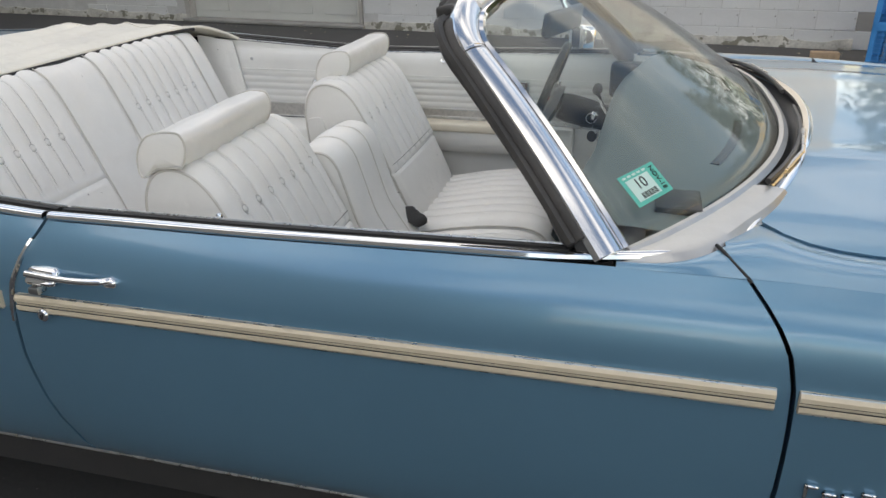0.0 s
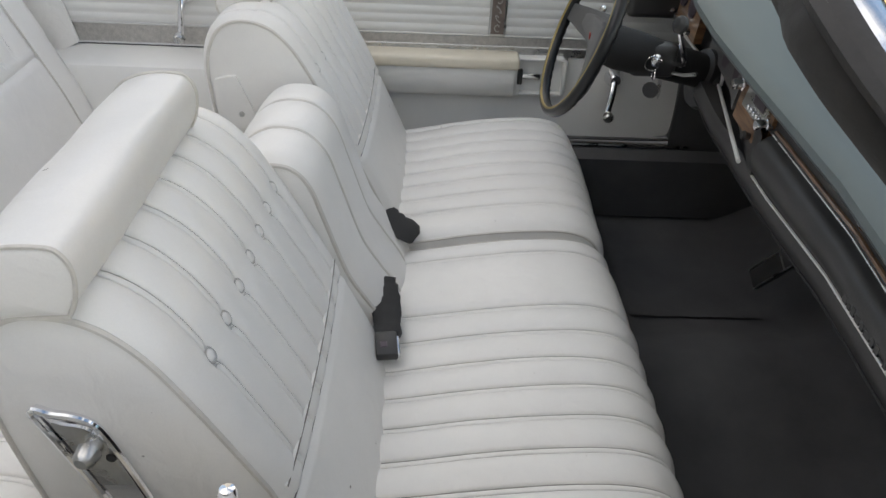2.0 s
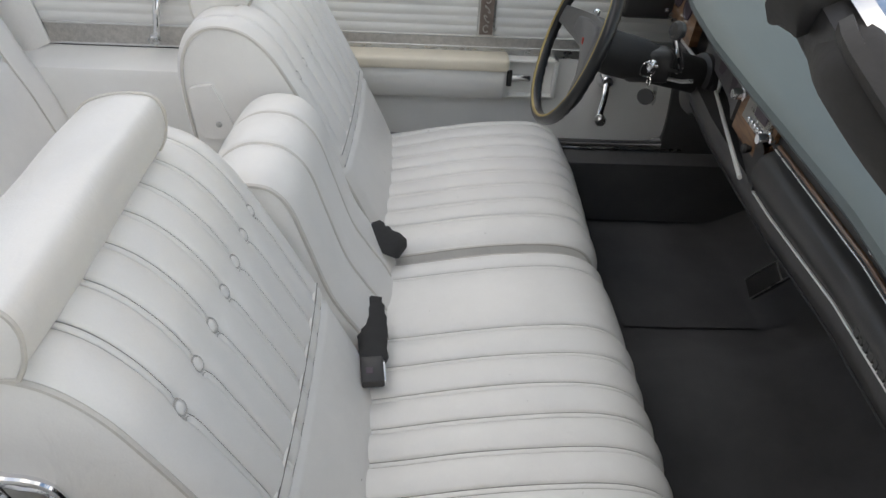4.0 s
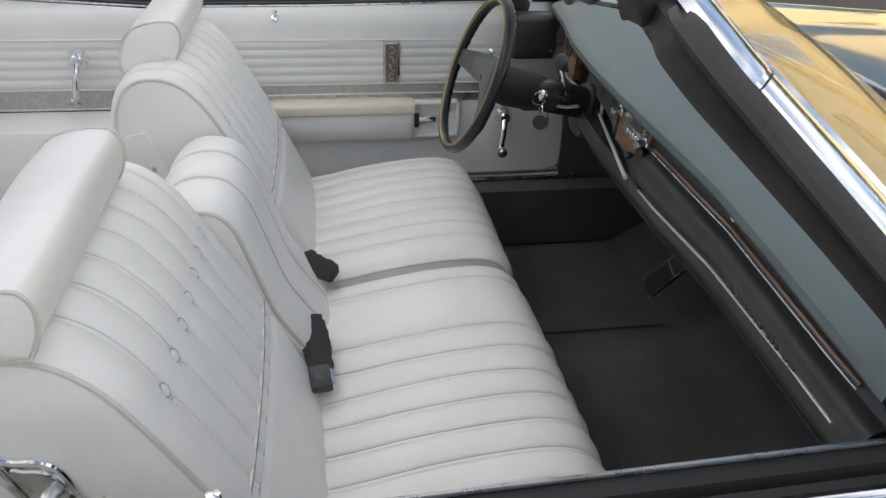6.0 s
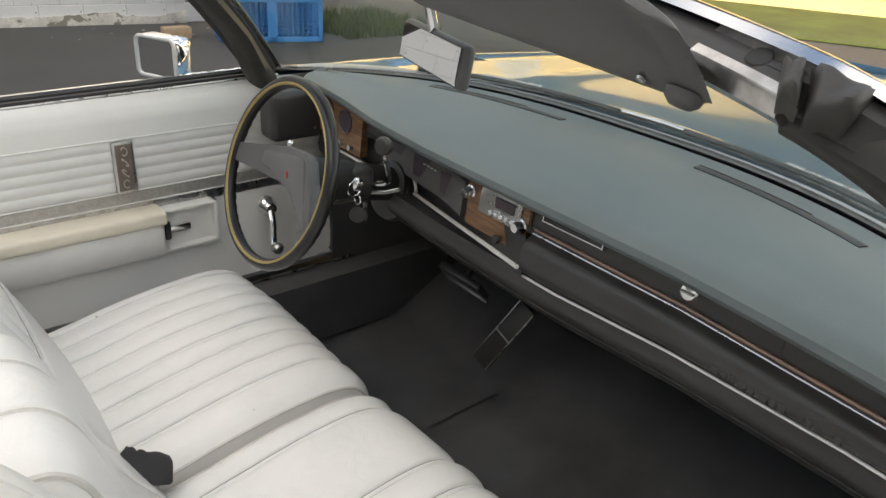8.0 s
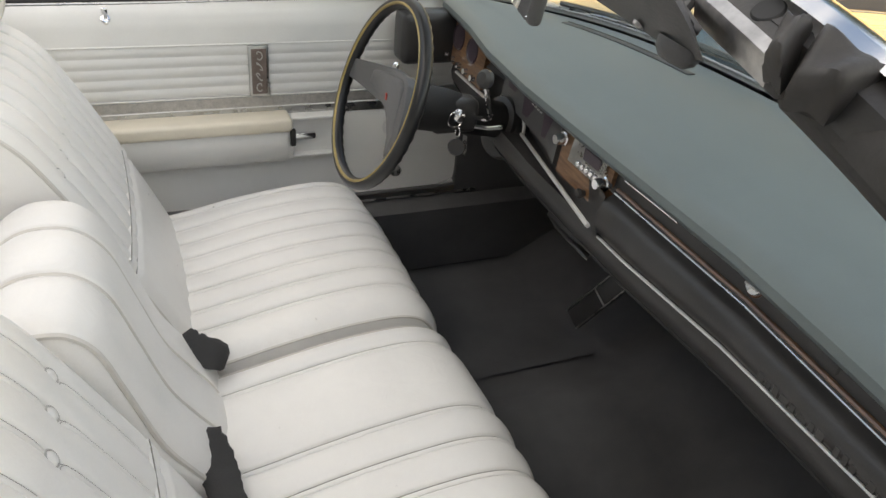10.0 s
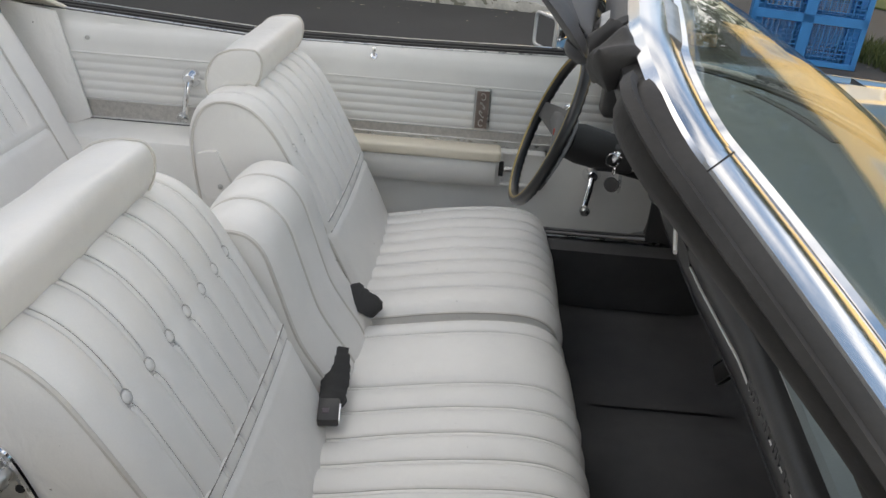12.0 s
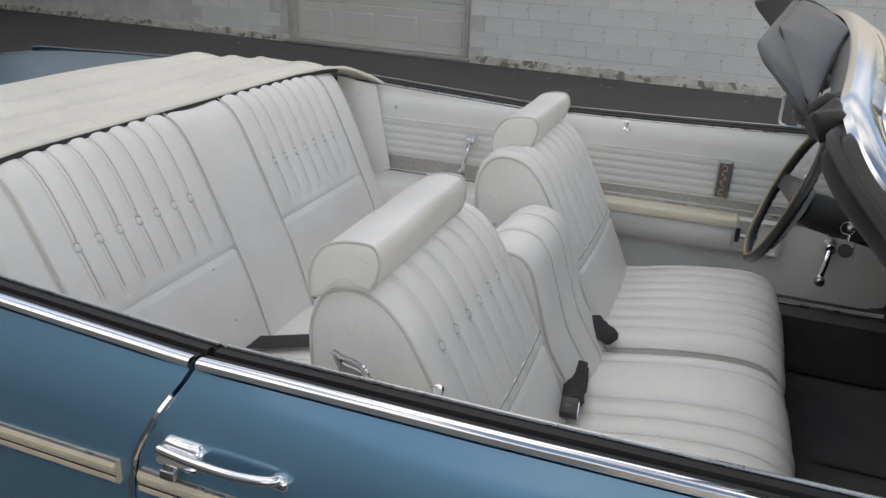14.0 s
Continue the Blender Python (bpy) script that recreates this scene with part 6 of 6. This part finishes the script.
# strip on the driver's side, looped over the column
bm = bmesh.new()
pts = [Vector((0.686, -0.074, 0.876)).lerp(Vector((0.790, 0.345, 0.842)), k) for k in steps(0, 1, 10)]
for a in steps(0, math.pi, 14):
    pts.append(Vector((0.796 + 0.008 * a / math.pi, 0.418 - 0.070 * math.cos(a), 0.842 + 0.056 * math.sin(a))))
pts += [Vector((0.806, 0.49, 0.838)).lerp(Vector((0.800, 0.72, 0.846)), k) for k in steps(0.05, 1, 6)]
pts = [p + Vector((-0.020, -0.022, 0.013)) for p in pts]
tube(bm, pts, 0.0040, 8)
part("driver_strip", bm, PALE_TRIM, dash, "bright strip looped over the column")


def face_plate(name, y0, y1, z0, z1, mat, out, thick=0.006, label="", parent=None):
    bm = bmesh.new()
    n = 6
    a = [[bm.verts.new((dash_face(y, max(z, 0.93) if z > 0.9 else 0.93) - out, y, z)) for z in (z0, z1)] for y in steps(y0, y1, n)]
    b = [[bm.verts.new((v.co.x + thick, v.co.y, v.co.z)) for v in r] for r in a]
    for i in range(n):
        bm.faces.new((a[i][0], a[i + 1][0], a[i + 1][1], a[i][1]))
        bm.faces.new((a[i][0], b[i][0], b[i + 1][0], a[i + 1][0]))
        bm.faces.new((a[i][1], b[i][1], b[i + 1][1], a[i + 1][1]))
    for i in (0, n):
        bm.faces.new((a[i][0], a[i][1], b[i][1], b[i][0]))
    return part(name, bm, mat, parent or dash, label)


wp = face_plate("radio_panel", -0.060, 0.104, 0.884, 0.980, WOOD, 0.008, 0.03, "woodgrain radio panel")
face_plate("radio", -0.045, 0.062, 0.925, 0.972, SATIN, 0.013, 0.008, "chrome car radio", wp)
XR = dash_face(0.0, 0.95) + 0.017
part("radio_dial", boxed((XR - 0.0335, -0.030, 0.945), (XR - 0.0295, 0.020, 0.966), 0.001, 1), DIAL, wp, "dark radio dial")
for k in range(5):
    part("radio_key", boxed((XR - 0.040, -0.034 + k * 0.0135, 0.930), (XR - 0.030, -0.024 + k * 0.0135, 0.940), 0.002, 1), CHROME, wp)
for y, z in ((0.088, 0.953), (-0.048, 0.934)):
    bm = bmesh.new()
    lathe(bm, [(0.0, 0.022), (0.008, 0.022), (0.010, 0.018), (0.010, 0.006), (0.013, 0.004), (0.013, -0.004)], (XR - 0.028, y, z), (-1, 0, 0), 18)
    part("radio_knob", bm, CHROME, wp, "chrome radio knob")
bm = bmesh.new()
lathe(bm, [(0.0, 0.020), (0.007, 0.020), (0.009, 0.016), (0.005, 0.004), (0.012, 0.002), (0.012, -0.004)], (XR - 0.026, 0.0, 0.890), (-1, 0, 0.1), 18)
part("lighter_knob", bm, BLACK, wp, "black lighter knob")
part("lighter_plate", boxed((XR - 0.027, -0.020, 0.878), (XR - 0.022, 0.012, 0.904), 0.002, 1), SATIN, wp)

# air vent and controls in the upper face
vt = face_plate("air_vent", -0.225, -0.085, 0.955, 0.985, BLACK, 0.002, 0.01, "bright framed air vent")
XV = dash_face(-0.15, 0.96)
bm = bmesh.new()
for a, b, c, d in ((-0.222, -0.088, 0.957, 0.960), (-0.222, -0.088, 0.982, 0.985), (-0.091, -0.088, 0.957, 0.985), (-0.222, -0.219, 0.957, 0.985)):
    ya, yb = a, b
    box(bm, (dash_face((a + b) / 2, 0.96) - 0.006, ya, c), (dash_face((a + b) / 2, 0.96) - 0.001, yb, d), 0.0006, 1)
part("vent_frame", bm, CHROME, vt)
bm = bmesh.new()
for k in range(4):
    box(bm, (XV - 0.004, -0.216, 0.962 + k * 0.0055), (XV + 0.004, -0.094, 0.9635 + k * 0.0055))
part("vent_slat", bm, GREY, vt)
bm = bmesh.new()
lathe(bm, [(0.0, 0.014), (0.012, 0.013), (0.017, 0.008), (0.018, 0.0), (0.018, -0.004)], (dash_face(-0.38, 0.955) + 0.008, -0.381, 0.956), (-1, 0, 0.25), 24)
gl = part("glovebox_lock", bm, CHROME, dash, "round chrome glovebox knob")
part("lock_bar", boxed((dash_face(-0.38, 0.955) - 0.010, -0.392, 0.9565), (dash_face(-0.38, 0.955) - 0.002, -0.370, 0.9605), 0.001, 1), SATIN, gl)
part("face_joint", boxed((dash_face(-0.532, 0.955) - 0.001, -0.5335, 0.938), (dash_face(-0.532, 0.955) + 0.004, -0.5305, 0.984)), INK, dash)

cp = face_plate("climate_panel", 0.120, 0.440, 0.888, 0.958, GREY, 0.012, 0.02, "grey heater control panel")
bm = bmesh.new()
for a, b in ((0.150, 0.215), (0.230, 0.325), (0.34, 0.42)):
    x = dash_face((a + b) / 2, 0.95) - 0.014
    box(bm, (x, a, 0.900), (x + 0.004, b, 0.948), 0.001, 1)
part("control_face", bm, DIAL, cp, "dark purple control faces")
bm = bmesh.new()
for k in range(6):
    yk = 0.240 + k * 0.014
    x = dash_face(yk, 0.95) - 0.016
    box(bm, (x, yk, 0.935), (x + 0.003, yk + 0.007, 0.937))
part("scale_marks", bm, DIM_WHITE, cp)
# instrument cluster: woodgrain with dials, under a deep hood
cl = face_plate("instrument_panel", 0.535, 0.775, 0.872, 0.985, WOOD, 0.012, 0.02, "woodgrain instrument panel")
for yk, zk, r in ((0.70, 0.945, 0.030), (0.61, 0.940, 0.028)):
    bm = bmesh.new()
    x = dash_face(yk, 0.95) - 0.013
    lathe(bm, [(0.0, 0.001), (r * 0.9, 0.001), (r, 0.004), (r * 1.05, 0.0)], (x, yk, zk), (-1, 0, 0.1), 24)
    part("dial", bm, DIAL, cl)
for k in range(5):
    x = dash_face(0.56 + k * 0.045, 0.93) - 0.020
    bm = bmesh.new()
    lathe(bm, [(0.0, 0.01), (0.007, 0.01), (0.008, 0.0)], (x, 0.56 + k * 0.045, 0.892), (-1, 0, 0.1), 12)
    part("switch", bm, CHROME, cl)
part("cluster_wing", boxed((0.650, 0.735, 0.865), (0.80, 0.815, 0.990), 0.018, 3), BLACK, dash, "black end of the cluster hood")

# ---------------------------------------------------------------- steering wheel and column
wheel = thing("steering_wheel", "black steering wheel with gold ring and padded spokes", "steering wheel", (0.467, 0.369, 0.943))
TILT_W = radians(20.0)
WC = Vector((0.467, 0.369, 0.943))
W_N = Vector((-math.cos(TILT_W), 0, math.sin(TILT_W)))
W_UP = Vector((math.sin(TILT_W), 0, math.cos(TILT_W)))
W_R = Vector((0, 1, 0))


def on_wheel(a, b, c):
    return WC + W_R * a + W_UP * b + W_N * c


R = 0.177
bm = bmesh.new()
N = 96
rows = []
for k in range(N):
    a = 2 * math.pi * k / N
    rip = 0.0012 * (1 if (k % 2) else -1)
    rows.append([bm.verts.new(on_wheel((R + (0.0120) * math.cos(t)) * math.cos(a), (R + 0.0120 * math.cos(t)) * math.sin(a), (0.0125 + (rip if math.sin(t) < 0 else 0)) * math.sin(t))) for t in steps(0, 2 * math.pi * 11 / 12, 11)])
for k in range(N):
    a, b = rows[k], rows[(k + 1) % N]
    for j in range(12):
        bm.faces.new((a[j], a[(j + 1) % 12], b[(j + 1) % 12], b[j]))
part("rim", bm, RIM_BLACK, wheel, "black rim rippled on its back", 60)
bm = bmesh.new()
tube(bm, [on_wheel((R - 0.004) * math.cos(a), (R - 0.004) * math.sin(a), 0.0096) for a in steps(0, 2 * math.pi * 79 / 80, 79)], 0.0034, 8, True, up=W_N)
part("ring", bm, GOLD, wheel, "gold ring inlaid in the rim")
bm = bmesh.new()
pad_pts = [(0.176, 0.014), (0.10, 0.034), (0.03, 0.051), (-0.035, 0.056), (-0.060, 0.047), (-0.085, 0.010), (-0.118, -0.030), (-0.158, -0.064), (-0.147, -0.086), (-0.128, -0.100), (-0.085, -0.064), (-0.042, -0.034), (-0.012, -0.024), (0.03, -0.021), (0.10, -0.021), (0.170, -0.024)]
slab(bm, [on_wheel(a, b, 0.004 - 0.034 * (1 - min(1, (a * a + b * b) / 0.03))) for a, b in pad_pts], W_N * -0.022)
bmesh.ops.bevel(bm, geom=list(bm.edges), offset=0.003, segments=2, profile=0.5, affect="EDGES")
sp = part("spoke_pad", bm, GREY, wheel, "dark grey padded spokes", 30)
bm = bmesh.new()
pp = [(0.09, 0.024), (0.03, 0.040), (-0.030, 0.046), (-0.052, 0.038), (-0.076, 0.004), (-0.106, -0.034), (-0.136, -0.064), (-0.122, -0.080), (-0.082, -0.050), (-0.040, -0.022), (-0.010, -0.012), (0.03, -0.010), (0.09, -0.006)]
slab(bm, [on_wheel(a, b, 0.010 - 0.030 * (1 - min(1, (a * a + b * b) / 0.03))) for a, b in pp], W_N * -0.02)
bmesh.ops.bevel(bm, geom=list(bm.edges), offset=0.006, segments=3, profile=0.5, affect="EDGES")
part("horn_pad", bm, GREY, sp, "raised horn pad", 40)
bm = bmesh.new()
lathe(bm, [(0.0, 0.012), (0.005, 0.011), (0.007, 0.006), (0.007, 0.0)], on_wheel(0.015, 0.055, -0.020), W_UP, 14)
part("bright_stud", bm, CHROME, sp)
part("red_emblem", boxed((-0.0015, -0.003, -0.007), (0.0015, 0.003, 0.007), 0.0008, 1, Matrix.Translation(on_wheel(-0.014, 0.004, -0.012))), RED, sp)

col = thing("steering_column", "black steering column with ignition lock and stalk", "steering column", (0.6, 0.33, 0.9))
C0, C1 = on_wheel(-0.01, 0, -0.060), Vector((0.80, 0.405, 0.845))
ax = (C1 - C0).normalized()
bm = bmesh.new()
lathe(bm, [(0.0, -0.01), (0.040, -0.01), (0.046, 0.02), (0.045, 0.09), (0.041, 0.12), (0.038, 0.26), (0.037, 0.36)], C0, ax, 28)
part("shroud", bm, RUBBER, col, "black column shroud")
bm = bmesh.new()
lathe(bm, [(0.040, 0.0), (0.050, 0.004), (0.052, 0.02), (0.048, 0.035), (0.040, 0.04)], C0 + ax * 0.235, ax, 28)
part("collar", bm, BLACK, col, "grey column collar")
bm = bmesh.new()
lathe(bm, [(0.046, -0.012), (0.058, -0.008), (0.063, 0.004), (0.062, 0.030), (0.055, 0.060)], Vector((0.762, 0.398, 0.832)), ax, 32)
part("bowl", bm, BLACK, col, "round black bowl where the column meets the board")
bm = bmesh.new()
box(bm, (0.575, 0.335, 0.86), (0.675, 0.39, 0.93), 0.014, 3)
part("ignition_housing", bm, BLACK, col)
bm = bmesh.new()
kc = Vector((0.626, 0.336, 0.902))
lathe(bm, [(0.0, 0.012), (0.006, 0.012), (0.010, 0.009), (0.014, 0.006), (0.0155, 0.0)], kc, (-0.35, -1, 0.1), 20)
part("ignition_lock", bm, CHROME, col, "chrome ignition lock")
bm = bmesh.new()
tube(bm, spline([(0.665, 0.335, 0.895), (0.67, 0.285, 0.915), (0.648, 0.262, 0.965), (0.636, 0.255, 0.995)], 5), 0.0055, 8)
stalk = part("shift_lever", bm, CHROME, col, "chrome shift lever")
bm = bmesh.new()
lathe(bm, [(0.0, 0.012), (0.012, 0.010), (0.018, 0.003), (0.018, -0.006), (0.010, -0.014), (0.005, -0.016)], (0.634, 0.255, 1.005), (-0.9, -0.3, 0.3), 18)
part("lever_knob", bm, BLACK, stalk, "black knob")
bm = bmesh.new()
tube(bm, [(0.665, 0.345, 0.872), (0.685, 0.31, 0.880), (0.70, 0.285, 0.892)], 0.004, 8)
part("turn_stalk", bm, SATIN, col)

keys = thing("key_ring", "bunch of car keys hanging from the ignition", "keys", (0.618, 0.275, 0.87))
bm = bmesh.new()
tube(bm, [Vector((0.612 + 0.016 * math.cos(a), 0.268, 0.882 + 0.016 * math.sin(a))) for a in steps(0, 6.0, 22)], 0.0018, 6, True, up=Vector((0, 1, 0)))
part("ring", bm, CHROME, keys)
bm = bmesh.new()
tube(bm, [Vector((0.618, 0.266 + 0.011 * math.cos(a), 0.858 + 0.011 * math.sin(a))) for a in steps(0, 6.0, 18)], 0.0015, 6, True, up=Vector((1, 0, 0)))
part("small_ring", bm, CHROME, keys)
bm = bmesh.new()
lathe(bm, [(0.0, 0.002), (0.017, 0.002), (0.018, 0.0), (0.017, -0.002), (0.0, -0.002)], (0.617, 0.262, 0.825), (-0.6, -1, 0.1), 24)
part("fob", bm, BLACK, keys, "round dark fob")
bm = bmesh.new()
slab(bm, [(0.630, 0.264, 0.850), (0.638, 0.262, 0.848), (0.640, 0.262, 0.815), (0.636, 0.262, 0.806), (0.631, 0.263, 0.815)], (0.0, -0.002, 0))
part("key", bm, SATIN, keys, "steel key")
for o in keys.children:
    o.data.transform(Matrix.Translation((0.006, 0.060, 0.014)))

# ---------------------------------------------------------------- pedals
ped = thing("brake_pedal", "wide black brake pedal with bright edge", "pedal", (0.97, 0.35, 0.57), "pedals")
MP = Matrix.Translation((0.945, 0.330, 0.585)) @ Matrix.Rotation(radians(-38), 4, "Y")
part("pad", boxed((-0.010, -0.075, -0.028), (0.010, 0.075, 0.028), 0.006, 2, MP), BLACK, ped)
part("bright_edge", boxed((-0.013, -0.077, -0.031), (-0.004, 0.077, -0.025), 0.001, 1, MP), CHROME, ped)
bm = bmesh.new()
tube(bm, [(0.975, 0.355, 0.575), (1.06, 0.355, 0.66), (1.10, 0.355, 0.76)], 0.011, 8)
part("arm", bm, BLACK, ped)
gas = thing("accelerator_pedal", "tall black accelerator pedal", "pedal", (1.02, 0.24, 0.35), "pedals")
MG = Matrix.Translation((0.995, 0.220, 0.465)) @ Matrix.Rotation(radians(22), 4, "X") @ Matrix.Rotation(radians(24), 4, "Y")
part("pad", boxed((-0.008, -0.026, -0.100), (0.010, 0.026, 0.100), 0.006, 2, MG), BLACK, gas)
bm = bmesh.new()
for a in (-0.026, 0.026):
    box(bm, (-0.0095, a - 0.0012, -0.096), (-0.006, a + 0.0012, 0.096), 0, 1, MG)
box(bm, (-0.0095, -0.026, -0.002), (-0.006, 0.026, 0.002), 0, 1, MG)
part("bright_edge", bm, SATIN, gas)
bm = bmesh.new()
tube(bm, [(1.01, 0.21, 0.48), (1.10, 0.20, 0.55), (1.2, 0.2, 0.58)], 0.007, 6)
part("rod", bm, BLACK, gas)

# ---------------------------------------------------------------- blocks of the wall, last
BLOCK_L, BLOCK_H, JOINT = 0.40, 0.20, 0.007


def block_mesh(length):
    bm = bmesh.new()
    box(bm, (-length / 2, 0.006, -BLOCK_H / 2 + JOINT / 2), (length / 2, 0.03, BLOCK_H / 2 - JOINT / 2), 0.004, 1)
    me = finish(bm, 30)
    me.materials.append(BLOCK)
    return me


full, half = block_mesh(BLOCK_L - JOINT), block_mesh(BLOCK_L / 2 - JOINT)
rng = random.Random(21)
for row in range(9):
    z = 0.10 + row * BLOCK_H
    u = -8.0 + (BLOCK_L / 2 if row % 2 else 0.0)
    while u < 2.9:
        mid = u + BLOCK_L / 2
        if not (DOOR_U[0] - 0.28 < mid < DOOR_U[1] + 0.25):
            ob = new("block", full)
            ob.matrix_world = WALL @ Matrix.Translation((mid, rng.uniform(-0.002, 0.002), z))
            ob.parent = wall_north
        u += BLOCK_L
